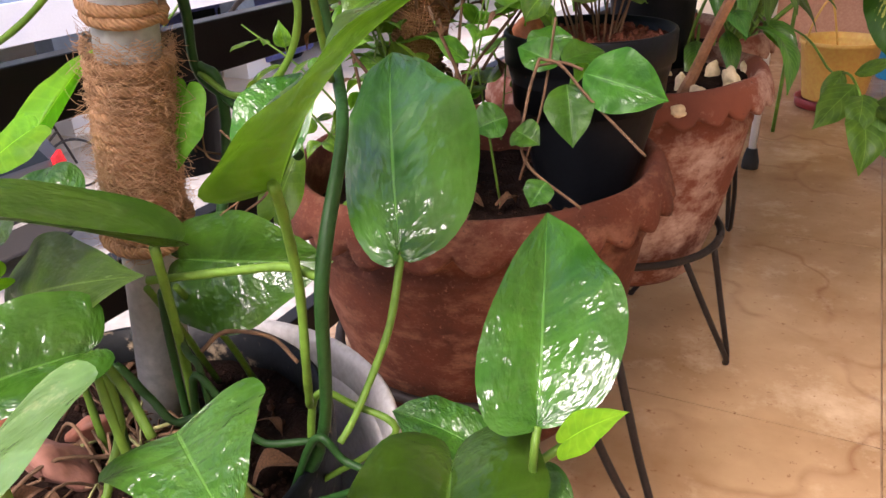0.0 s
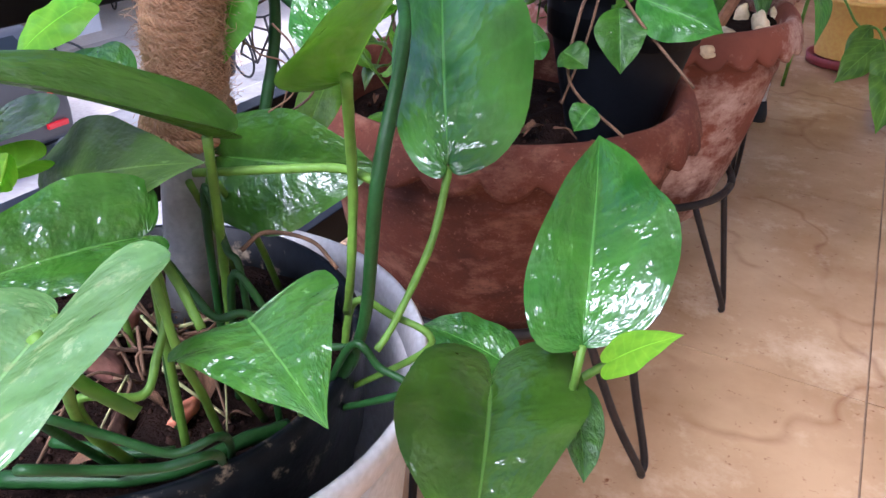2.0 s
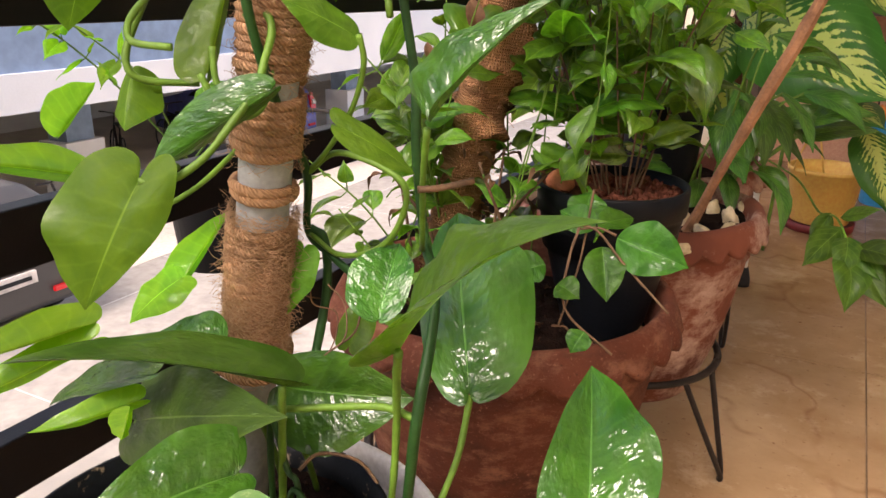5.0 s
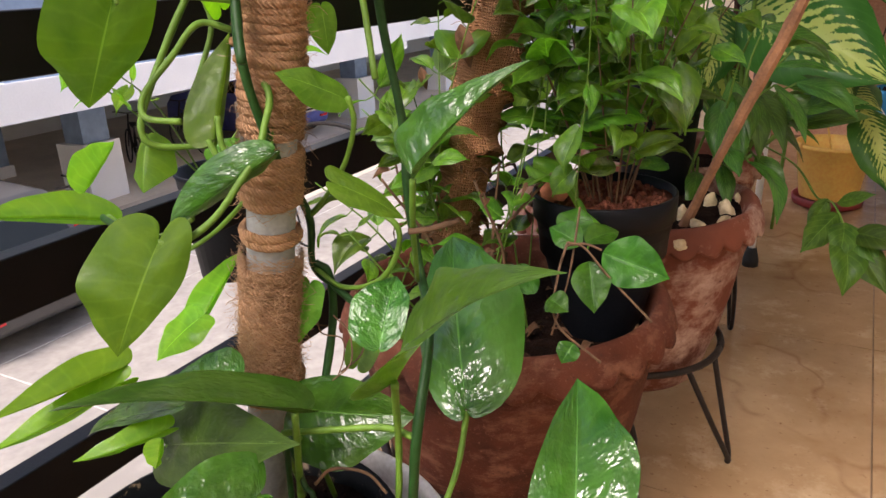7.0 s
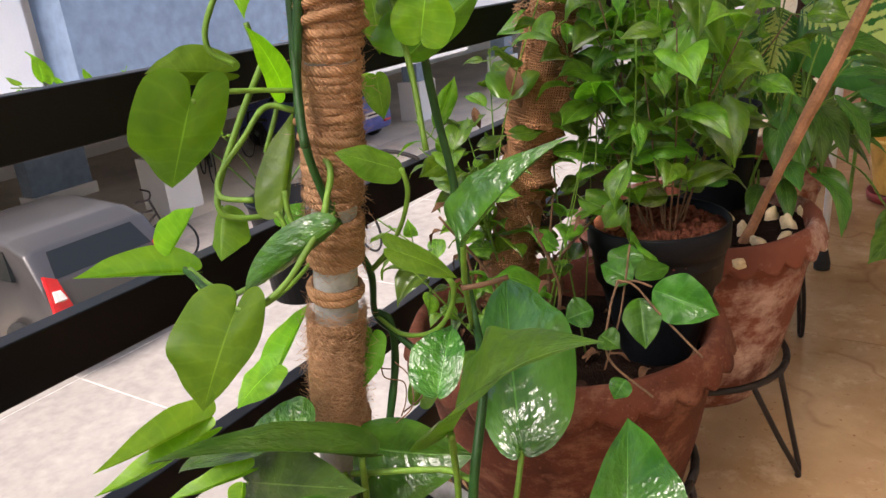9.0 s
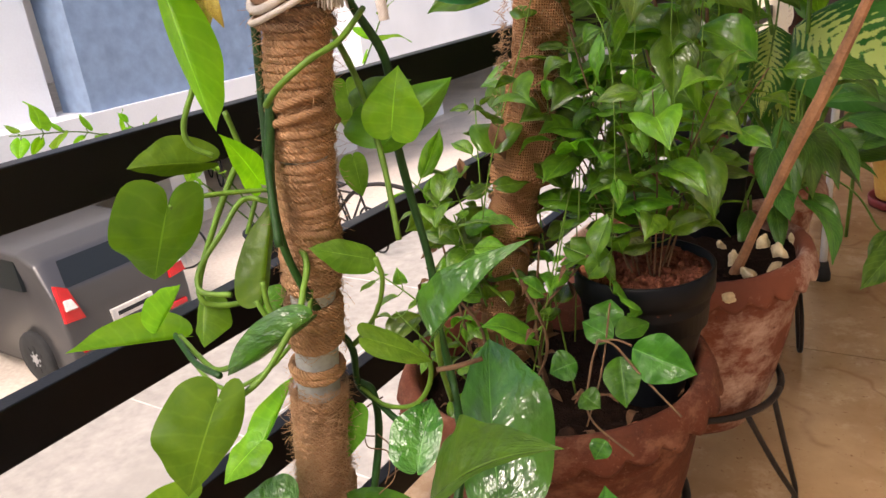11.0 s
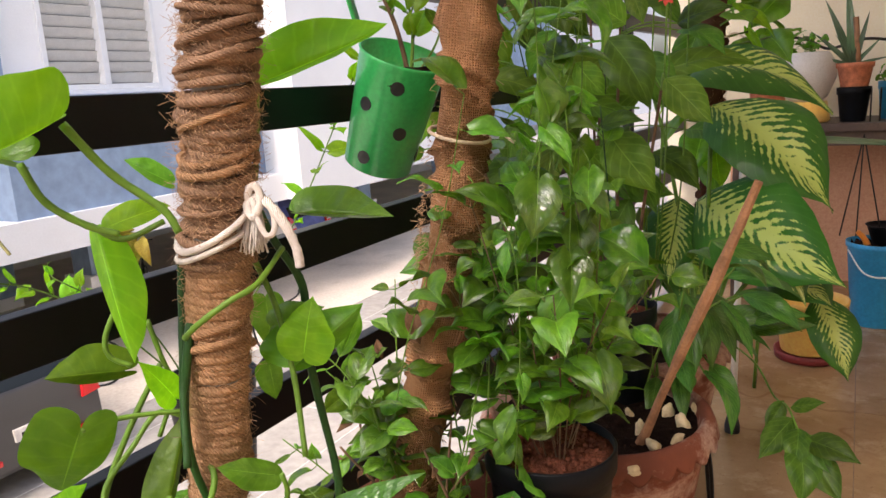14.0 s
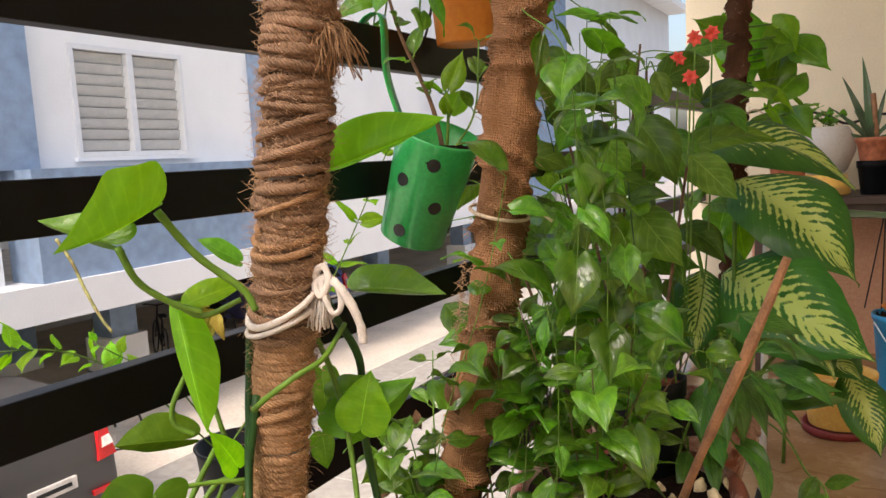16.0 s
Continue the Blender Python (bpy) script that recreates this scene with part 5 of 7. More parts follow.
pothos_leaf((-0.159, 0.606, 0.758), (-0.170, 0.644, 0.819), (-0.0197, -0.0099, 0.0018), (-0.0087, 0.0147, -0.0005), LEAF["h"])
pothos_leaf((-0.208, 0.597, 0.758), (-0.198, 0.577, 0.726), (0.0146, 0.0100, -0.0101), (-0.0110, -0.0016, -0.0108), LEAF["h"])
pothos_leaf((-0.113, 0.604, 0.751), (-0.185, 0.580, 0.702), (-0.0110, 0.0108, -0.0095), (-0.0270, 0.0041, 0.0076), LEAF["g"])
pothos_leaf((-0.090, 0.651, 0.778), (-0.111, 0.614, 0.798), (-0.0024, -0.0099, -0.0094), (-0.0038, -0.0019, 0.0124), LEAF["m"])
pothos_leaf((-0.193, 0.604, 0.628), (-0.197, 0.655, 0.661), (-0.0216, -0.0007, 0.0011), (-0.0074, 0.0018, -0.0123), LEAF["y"])
pothos_leaf((-0.194, 0.604, 0.629), (-0.207, 0.570, 0.608), (0.0165, -0.0036, -0.0045), (-0.0165, 0.0036, 0.0045), LEAF["y"])
pothos_leaf((-0.190, 0.533, 0.626), (-0.208, 0.455, 0.626), (-0.0297, -0.0075, -0.0076), (-0.0270, 0.0158, 0.0048), LEAF["y"])
pothos_leaf((-0.159, 0.727, 0.829), (-0.159, 0.731, 0.794), (0.0058, 0.0081, -0.0012), (-0.0077, -0.0102, -0.0025), LEAF["m"])
pothos_leaf((-0.082, 0.682, 0.859), (-0.074, 0.689, 0.904), (-0.0188, -0.0081, 0.0046), (0.0188, 0.0081, -0.0046), LEAF["y"])
pothos_leaf((-0.119, 0.694, 0.876), (-0.074, 0.701, 0.893), (-0.0053, 0.0045, 0.0122), (0.0053, -0.0045, -0.0122), LEAF["m"])
pothos_leaf((-0.030, 0.597, 0.621), (0.075, 0.584, 0.717), (-0.0140, 0.0470, 0.0240), (-0.0045, -0.0400, 0.0005), LEAF["t"], lobe=0.00, table=HALF_WEDGE, fold=0.05, arch=0.08)
pothos_leaf((-0.027, 0.625, 0.739), (0.032, 0.654, 0.805), (-0.0250, 0.0180, 0.0150), (0.0060, -0.0120, 0.0040), LEAF["g"], lobe=0.00, table=HALF_WEDGE, fold=0.12)
pothos_leaf((-0.083, 0.622, 0.732), (-0.053, 0.656, 0.702), (-0.0047, 0.0059, 0.0091), (0.0051, -0.0053, -0.0094), LEAF["m"])
pothos_leaf((-0.072, 0.642, 0.612), (-0.083, 0.686, 0.647), (-0.0249, -0.0035, 0.0075), (0.0125, 0.0132, 0.0042), LEAF["d"])
pothos_leaf((-0.161, 0.586, 0.969), (-0.131, 0.576, 0.886), (0.0118, 0.0182, -0.0150), (-0.0105, 0.0013, -0.0086), LEAF["y"], lobe=0.08)
pothos_leaf((-0.117, 0.539, 1.041), (-0.132, 0.483, 1.020), (-0.0214, 0.0016, 0.0008), (-0.0001, -0.0003, 0.0329), LEAF["y"], lobe=0.15)
pothos_leaf((-0.147, 0.529, 1.021), (-0.193, 0.512, 1.037), (-0.0082, 0.0098, -0.0053), (0.0107, 0.0120, 0.0142), LEAF["m"], lobe=0.15)
pothos_leaf((-0.109, 0.693, 1.057), (-0.030, 0.749, 1.093), (-0.0048, 0.0044, 0.0308), (0.0031, 0.0274, 0.0042), LEAF["y"])
pothos_leaf((-0.117, 0.730, 0.958), (-0.043, 0.757, 0.952), (-0.0021, 0.0249, 0.0192), (0.0062, 0.0231, -0.0072), LEAF["m"])
pothos_leaf((-0.183, 0.671, 0.989), (-0.205, 0.649, 1.009), (-0.0037, -0.0009, -0.0048), (-0.0037, 0.0029, 0.0114), LEAF["m"])
pothos_leaf((-0.156, 0.590, 0.971), (-0.139, 0.629, 0.980), (-0.0035, 0.0076, 0.0116), (0.0069, 0.0064, -0.0045), LEAF["y"])
pothos_leaf((-0.164, 0.631, 0.835), (-0.144, 0.590, 0.880), (-0.0016, -0.0088, -0.0073), (0.0016, 0.0088, 0.0073), LEAF["y"])
pothos_leaf((-0.094, 0.685, 0.850), (-0.058, 0.729, 0.889), (-0.0331, -0.0052, 0.0144), (0.0030, 0.0224, -0.0065), LEAF["m"])
pothos_leaf((-0.150, 0.722, 0.888), (-0.141, 0.713, 0.847), (0.0092, 0.0119, -0.0006), (-0.0092, -0.0119, 0.0006), LEAF["m"])
pothos_leaf((-0.193, 0.635, 0.733), (-0.182, 0.652, 0.747), (-0.0068, -0.0015, 0.0072), (0.0068, 0.0015, -0.0072), LEAF["m"])
pothos_leaf((0.084, 0.632, 0.497), (0.114, 0.624, 0.530), (-0.0036, 0.0078, 0.0051), (0.0036, -0.0078, -0.0051), LEAF["y"])
pothos_leaf((-0.157, 0.730, 0.535), (-0.158, 0.772, 0.576), (-0.0123, -0.0049, 0.0047), (0.0123, 0.0049, -0.0047), LEAF["m"])
pothos_leaf((-0.143, 0.662, 0.639), (-0.153, 0.650, 0.592), (0.0137, 0.0028, -0.0037), (-0.0137, -0.0028, 0.0037), LEAF["m"])
pothos_leaf((0.010, 0.880, 0.609), (0.070, 0.879, 0.594), (0.0050, 0.0118, 0.0191), (-0.0050, -0.0118, -0.0191), LEAF["so"], table=HALF_OVATE, plant=sprig)
pothos_leaf((-0.000, 0.873, 0.602), (0.015, 0.845, 0.566), (0.0156, 0.0066, 0.0014), (-0.0156, -0.0066, -0.0014), LEAF["so"], table=HALF_OVATE, plant=sprig)
pothos_leaf((-0.011, 0.886, 0.612), (-0.044, 0.890, 0.623), (-0.0043, -0.0094, -0.0094), (0.0043, 0.0094, 0.0094), LEAF["so"], table=HALF_OVATE, plant=sprig)
pothos_leaf((-0.009, 0.888, 0.614), (0.013, 0.921, 0.617), (-0.0099, 0.0060, 0.0059), (0.0099, -0.0060, -0.0059), LEAF["so"], table=HALF_OVATE, plant=sprig)
pothos_leaf((-0.026, 0.903, 0.611), (-0.028, 0.925, 0.634), (-0.0172, -0.0028, 0.0012), (0.0172, 0.0028, -0.0012), LEAF["so"], table=HALF_OVATE, plant=sprig)
pothos_leaf((-0.024, 0.836, 0.577), (-0.003, 0.829, 0.571), (0.0048, 0.0087, 0.0067), (-0.0048, -0.0087, -0.0067), LEAF["so"], table=HALF_OVATE, plant=sprig)
pothos_leaf((0.009, 0.809, 0.553), (0.003, 0.796, 0.539), (0.0099, -0.0008, -0.0035), (-0.0099, 0.0008, 0.0035), LEAF["so"], table=HALF_OVATE, plant=sprig)
pothos_leaf((-0.062, 0.911, 0.563), (-0.086, 0.894, 0.554), (0.0104, -0.0089, -0.0109), (-0.0104, 0.0089, 0.0109), LEAF["so"], table=HALF_OVATE, plant=sprig)
pothos_leaf((-0.190, 0.529, 0.617), (-0.242, 0.467, 0.587), (-0.0077, 0.0112, -0.0098), (-0.0098, 0.0034, 0.0098), LEAF["y"])
pothos_leaf((-0.202, 0.564, 0.558), (-0.247, 0.519, 0.545), (-0.0076, 0.0107, -0.0105), (-0.0087, 0.0062, 0.0090), LEAF["y"])
pothos_leaf((-0.163, 0.529, 0.583), (-0.156, 0.516, 0.572), (-0.0079, 0.0069, -0.0136), (-0.0130, -0.0030, -0.0050), LEAF["y"])
stem([(-0.075, 0.615, 0.412), (-0.047, 0.622, 0.470), (-0.031, 0.617, 0.567), (-0.044, 0.663, 0.622), (-0.079, 0.712, 0.643), (-0.085, 0.711, 0.700), (-0.088, 0.715, 0.748), (-0.097, 0.713, 0.808), (-0.098, 0.707, 0.853), (-0.099, 0.709, 0.905), (-0.106, 0.690, 0.945), (-0.108, 0.674, 0.980)], .0036)
stem([(-0.128, 0.622, 0.899), (-0.133, 0.612, 0.838), (-0.134, 0.614, 0.793), (-0.136, 0.635, 0.739), (-0.146, 0.673, 0.688), (-0.156, 0.684, 0.645), (-0.140, 0.687, 0.628), (-0.103, 0.678, 0.614), (-0.075, 0.666, 0.607)], .0031)
stem([(-0.138, 0.650, 0.538), (-0.141, 0.666, 0.559), (-0.142, 0.684, 0.603), (-0.145, 0.688, 0.637), (-0.155, 0.685, 0.646)], .0036)
stem([(-0.145, 0.641, 0.962), (-0.143, 0.634, 0.930), (-0.139, 0.625, 0.895), (-0.129, 0.608, 0.840), (-0.119, 0.596, 0.805)], .0031)
stem([(-0.126, 0.688, 0.931), (-0.110, 0.690, 0.891), (-0.093, 0.682, 0.841), (-0.076, 0.666, 0.788)], .0024)
stem([(0.070, 0.636, 0.499), (0.071, 0.629, 0.489), (0.069, 0.632, 0.469), (0.067, 0.633, 0.441)], .0022)
stem([(-0.029, 0.685, 0.549), (-0.027, 0.666, 0.518), (-0.029, 0.650, 0.497), (-0.033, 0.630, 0.474), (-0.036, 0.620, 0.465)], .0024)
stem([(-0.006, 0.508, 0.567), (-0.029, 0.541, 0.511), (-0.037, 0.557, 0.470)], .0020)
stem([(0.029, 0.625, 0.470), (0.024, 0.634, 0.444), (-0.001, 0.649, 0.426), (-0.036, 0.658, 0.426)], .0028)
stem([(0.065, 0.652, 0.463), (0.077, 0.663, 0.472), (0.088, 0.672, 0.481)], .0024)
stem([(-0.024, 0.586, 0.626), (-0.035, 0.602, 0.601), (-0.043, 0.614, 0.559), (-0.047, 0.615, 0.513), (-0.060, 0.628, 0.477)], .0026)
stem([(-0.043, 0.650, 0.730), (-0.054, 0.665, 0.695), (-0.074, 0.700, 0.639)], .0022)
stem([(-0.169, 0.558, 0.841), (-0.160, 0.569, 0.844), (-0.148, 0.590, 0.842), (-0.133, 0.612, 0.838)], .0019, M["green_stem"])
stem([(-0.355, 0.666, 0.661), (-0.316, 0.644, 0.655), (-0.236, 0.612, 0.663), (-0.187, 0.617, 0.686), (-0.148, 0.633, 0.725)], .0019)
stem([(-0.162, 0.603, 0.757), (-0.152, 0.605, 0.739), (-0.142, 0.613, 0.733), (-0.134, 0.624, 0.742), (-0.135, 0.637, 0.779), (-0.143, 0.632, 0.786), (-0.147, 0.626, 0.778)], .0020)
stem([(-0.088, 0.652, 0.779), (-0.088, 0.656, 0.761), (-0.102, 0.662, 0.733), (-0.127, 0.670, 0.705), (-0.146, 0.673, 0.688)], .0019)
stem([(-0.214, 0.634, 0.904), (-0.222, 0.624, 0.879), (-0.221, 0.624, 0.863), (-0.211, 0.634, 0.853)], .0022)
stem([(-0.182, 0.637, 0.857), (-0.194, 0.618, 0.822), (-0.203, 0.595, 0.779), (-0.202, 0.588, 0.760), (-0.194, 0.595, 0.752), (-0.175, 0.615, 0.750)], .0024)
stem([(-0.146, 0.673, 0.688), (-0.120, 0.675, 0.704), (-0.076, 0.675, 0.692), (-0.075, 0.677, 0.669), (-0.093, 0.677, 0.644), (-0.129, 0.683, 0.631), (-0.154, 0.684, 0.642)], .0022)
stem([(-0.225, 0.665, 0.879), (-0.219, 0.669, 0.846), (-0.213, 0.671, 0.820), (-0.219, 0.656, 0.783)], .0022)
stem([(-0.130, 0.552, 1.039), (-0.116, 0.568, 1.009), (-0.097, 0.586, 0.985), (-0.090, 0.590, 0.970)], .0027)
stem([(-0.143, 0.531, 1.019), (-0.136, 0.538, 0.996), (-0.123, 0.553, 0.980), (-0.112, 0.565, 0.973)], .0024)
stem([(-0.138, 0.566, 0.977), (-0.126, 0.578, 0.967), (-0.111, 0.598, 0.975)], .0022)
stem([(-0.103, 0.686, 1.057), (-0.104, 0.684, 1.030), (-0.106, 0.678, 0.990)], .0022)
stem([(-0.031, 0.617, 0.567), (-0.037, 0.617, 0.568), (-0.055, 0.618, 0.568), (-0.086, 0.610, 0.563), (-0.126, 0.596, 0.557)], .0026)
stem([(-0.051, 0.456, 0.576), (-0.038, 0.457, 0.564), (-0.020, 0.463, 0.553)], .0027)
stem([(-0.101, 0.541, 0.554), (-0.087, 0.541, 0.538), (-0.071, 0.537, 0.519)], .0026)
stem([(-0.133, 0.526, 0.408), (-0.108, 0.478, 0.497), (-0.089, 0.493, 0.485), (-0.067, 0.507, 0.473), (-0.055, 0.525, 0.474), (-0.090, 0.559, 0.408)], .0023, M["dark_stem"])
stem([(-0.120, 0.598, 0.408), (-0.113, 0.599, 0.498), (-0.094, 0.602, 0.481), (-0.075, 0.604, 0.464), (-0.049, 0.620, 0.459), (-0.076, 0.621, 0.408)], .0023, M["dark_stem"])
stem([(-0.067, 0.627, 0.408), (-0.059, 0.631, 0.479), (-0.040, 0.640, 0.475), (-0.016, 0.643, 0.460), (-0.077, 0.627, 0.408)], .0023)
stem([(-0.075, 0.612, 0.408), (-0.048, 0.614, 0.468), (-0.032, 0.616, 0.458), (-0.015, 0.617, 0.448), (-0.075, 0.613, 0.408)], .0023, M["dark_stem"])
stem([(-0.125, 0.530, 0.408), (-0.082, 0.454, 0.504), (-0.067, 0.470, 0.497), (-0.050, 0.488, 0.491), (-0.038, 0.504, 0.490), (-0.093, 0.555, 0.408)], .0023, M["dark_stem"])
stem([(-0.017, 0.864, 0.621), (-0.020, 0.849, 0.595), (-0.014, 0.829, 0.559), (0.028, 0.826, 0.530)], .0012, M["brown_stem"], sprig)
stem([(-0.017, 0.864, 0.621), (-0.002, 0.867, 0.616), (0.020, 0.864, 0.595), (0.062, 0.857, 0.561)], .0012, M["brown_stem"], sprig)
stem([(0.009, 0.881, 0.611), (-0.006, 0.878, 0.616), (-0.022, 0.871, 0.614)], .0012, M["brown_stem"], sprig)
stem([(-0.018, 0.899, 0.643), (-0.017, 0.869, 0.586), (-0.022, 0.839, 0.540)], .0010, M["brown_stem"], sprig)
stem([(-0.146, 0.700, 0.625), (-0.158, 0.688, 0.617), (-0.163, 0.679, 0.605), (-0.158, 0.679, 0.597), (-0.146, 0.687, 0.593)], .0007, M["brown_stem"])
stem([(-0.133, 0.703, 0.610), (-0.125, 0.700, 0.588), (-0.125, 0.692, 0.570), (-0.136, 0.679, 0.559)], .0008, M["brown_stem"])
stem([(-0.113, 0.608, 0.510), (-0.106, 0.621, 0.517), (-0.086, 0.634, 0.511), (-0.071, 0.636, 0.497)], .0013, M["brown_stem"])
stem([(-0.144, 0.661, 0.603), (-0.147, 0.662, 0.611), (-0.143, 0.667, 0.617), (-0.139, 0.664, 0.600), (-0.127, 0.673, 0.593), (-0.124, 0.669, 0.579), (-0.126, 0.663, 0.567)], .0006, M["brown_stem"])
stem([(-0.125, 0.663, 0.617), (-0.113, 0.664, 0.605), (-0.107, 0.655, 0.586), (-0.114, 0.641, 0.577)], .0006, M["brown_stem"])
stem([(-0.115, 0.605, 0.895), (-0.098, 0.602, 0.907), (-0.082, 0.615, 0.920), (-0.074, 0.635, 0.928), (-0.084, 0.674, 0.943)], .0022)
stem([(-0.056, 0.662, 0.691), (-0.044, 0.670, 0.692), (-0.028, 0.681, 0.696)], .0022, M["brown_stem"])
stem([(-0.111, 0.548, 0.408), (-0.107, 0.546, 0.532), (-0.098, 0.542, 0.516), (-0.094, 0.529, 0.500), (-0.092, 0.516, 0.488), (-0.108, 0.496, 0.492), (-0.130, 0.528, 0.408)], .0023)
stem([(-0.133, 0.562, 0.408), (-0.128, 0.564, 0.519), (-0.114, 0.570, 0.507), (-0.100, 0.572, 0.493), (-0.085, 0.584, 0.488), (-0.079, 0.588, 0.408)], .0023, M["dark_stem"])
stem([(-0.140, 0.610, 0.408), (-0.134, 0.608, 0.539), (-0.119, 0.604, 0.511), (-0.109, 0.602, 0.498), (-0.106, 0.601, 0.408)], .0023, M["dark_stem"])
stem([(-0.145, 0.624, 0.787), (-0.139, 0.627, 0.792), (-0.131, 0.627, 0.788), (-0.126, 0.623, 0.779), (-0.125, 0.615, 0.766), (-0.124, 0.605, 0.751), (-0.129, 0.591, 0.735), (-0.137, 0.575, 0.717), (-0.149, 0.560, 0.706), (-0.159, 0.550, 0.707)], .0024)
stem([(-0.159, 0.635, 0.820), (-0.175, 0.622, 0.825), (-0.179, 0.600, 0.807), (-0.185, 0.583, 0.790), (-0.183, 0.575, 0.781), (-0.175, 0.572, 0.775), (-0.156, 0.579, 0.773)], .0022)
stem([(-0.361, 0.663, 0.664), (-0.317, 0.640, 0.670), (-0.271, 0.617, 0.676), (-0.220, 0.600, 0.685)], .0030)
stem([(-0.349, 0.660, 0.667), (-0.298, 0.639, 0.667), (-0.248, 0.619, 0.674), (-0.195, 0.610, 0.699)], .0026)
stem([(-0.153, 0.605, 0.772), (-0.150, 0.603, 0.753), (-0.141, 0.606, 0.738), (-0.138, 0.615, 0.742)], .0020)
stem([(-0.200, 0.691, 0.412), (-0.166, 0.646, 0.482), (-0.145, 0.609, 0.542)], .0024)
stem([(-0.174, 0.702, 0.412), (-0.150, 0.660, 0.480), (-0.138, 0.622, 0.538)], .0024)
stem([(-0.104, 0.567, 0.412), (-0.087, 0.545, 0.467), (-0.081, 0.530, 0.511), (-0.095, 0.535, 0.559)], .0024)
stem([(-0.095, 0.591, 0.412), (-0.088, 0.567, 0.458), (-0.094, 0.551, 0.493)], .0024)
stem([(-0.165, 0.482, 0.428), (-0.133, 0.498, 0.430), (-0.106, 0.516, 0.430), (-0.089, 0.536, 0.430), (-0.081, 0.561, 0.428), (-0.074, 0.587, 0.420)], .0046)
stem([(-0.174, 0.515, 0.420), (-0.150, 0.520, 0.424), (-0.126, 0.529, 0.424), (-0.110, 0.540, 0.424)], .0030)
stem([(-0.130, 0.530, 0.412), (-0.100, 0.490, 0.490), (-0.056, 0.467, 0.573)], .0026)
stem([(-0.210, 0.600, 0.410), (-0.226, 0.604, 0.480), (-0.224, 0.579, 0.529)], .0026)
stem([(-0.135, 0.612, 0.410), (-0.126, 0.607, 0.500), (-0.104, 0.587, 0.584)], .0028)
stem([(-0.135, 0.487, 1.029), (-0.128, 0.490, 1.016), (-0.121, 0.492, 0.999), (-0.114, 0.494, 0.985), (-0.108, 0.496, 0.976)], .0010, M["dry_shoot"])

# ---- other plants ----
KIT = {
    "shrub": LeafKit("shrub_blade", LEAF["o"], OVATE, 0.0, 0.61, 5, 0.24, 0.09, 0.07, 8, 12),
    "shrub2": LeafKit("shrub_blade_light", LEAF["o2"], OVATE, 0.0, 0.55, 5, 0.24, 0.09, 0.07, 8, 12),
    "vine": LeafKit("vine_blade", LEAF["n"], HEART, 0.12, 0.68, 5, 0.18, 0.08, 0.07, 8, 12),
    "lily": LeafKit("lily_blade", LEAF["s"], LANCE, 0.0, 0.36, 4, 0.14, 0.10, 0.06, 6, 12),
    "dief": LeafKit("dieffenbachia_blade", LEAF["df"], OVATE, 0.02, 0.62, 3, 0.10, 0.14, 0.05, 10, 16),
    "broad": LeafKit("broad_blade", LEAF["b"], OVATE, 0.0, 0.52, 4, 0.16, 0.08, 0.05, 8, 12),
    "broad2": LeafKit("broad_blade_light", LEAF["bl"], OVATE, 0.0, 0.55, 4, 0.14, 0.06, 0.05, 8, 12),
    "mid": LeafKit("pothos_blade", LEAF["m"], HEART, 0.16, 0.74, 4, 0.14, 0.06, 0.05, 8, 12),
    "young": LeafKit("young_blade", LEAF["y"], HEART, 0.14, 0.66, 4, 0.14, 0.06, 0.05, 8, 12),
    "aloe": LeafKit("aloe_blade", LEAF["al"], STRAP, 0.0, 0.13, 2, 0.5, 0.06, 0.0, 4, 8),
    "dry": LeafKit("dry_blade", M["dry"], LANCE, 0.0, 0.42, 3, 0.5, 0.25, 0.2),
}


def jitter(rnd, s):
    return Vector((rnd.uniform(-s, s), rnd.uniform(-s, s), rnd.uniform(-s, s)))


def leafy_stem(plant, rnd, points, kit, size, gap, r=0.0018, spread=1.0, droop=0.2, material=None, skip=0.15, name="stem", pair=True):
    """A stem through the points with leaves set along it on short stalks."""
    line = smooth_line(points, 8)
    part(name, sweep(line, lambda t: r * (1.15 - 0.5 * t), 6), material or M["green_stem"], plant)
    total, since, turn = sum((b - a).length for a, b in zip(line, line[1:])), 0.0, rnd.uniform(0, 6.28)
    run = 0.0
    for a, b in zip(line, line[1:]):
        step = (b - a).length
        run, since = run + step, since + step
        if run < total * skip or since < gap:
            continue
        since, turn = 0.0, turn + 1.57 + rnd.uniform(-0.5, 0.5)
        d = (b - a).normalized()
        o = d.orthogonal().normalized()
        for s in ((0.0, math.pi) if pair else (0.0,)):
            out = (o * math.cos(turn + s) + d.cross(o) * math.sin(turn + s)) * spread
            way = (out + d * 0.45 + Vector((0, 0, -droop)) + jitter(rnd, 0.35)).normalized()
            base = b + way * size * 0.22
            length = size * rnd.choice((rnd.uniform(0.4, 0.8), rnd.uniform(0.7, 1.25)))
            up = (Vector((0, 0, 1)) + out * 0.35 + Vector((0.45, -0.55, 0)) * rnd.uniform(-0.3, 1.1) + jitter(rnd, 0.55)).normalized()
            kit.put(plant, base, base + way * length, up, rnd)
            part("petiole", sweep((b, base), r * 0.6, 5), M["green_stem"], plant)
    return line


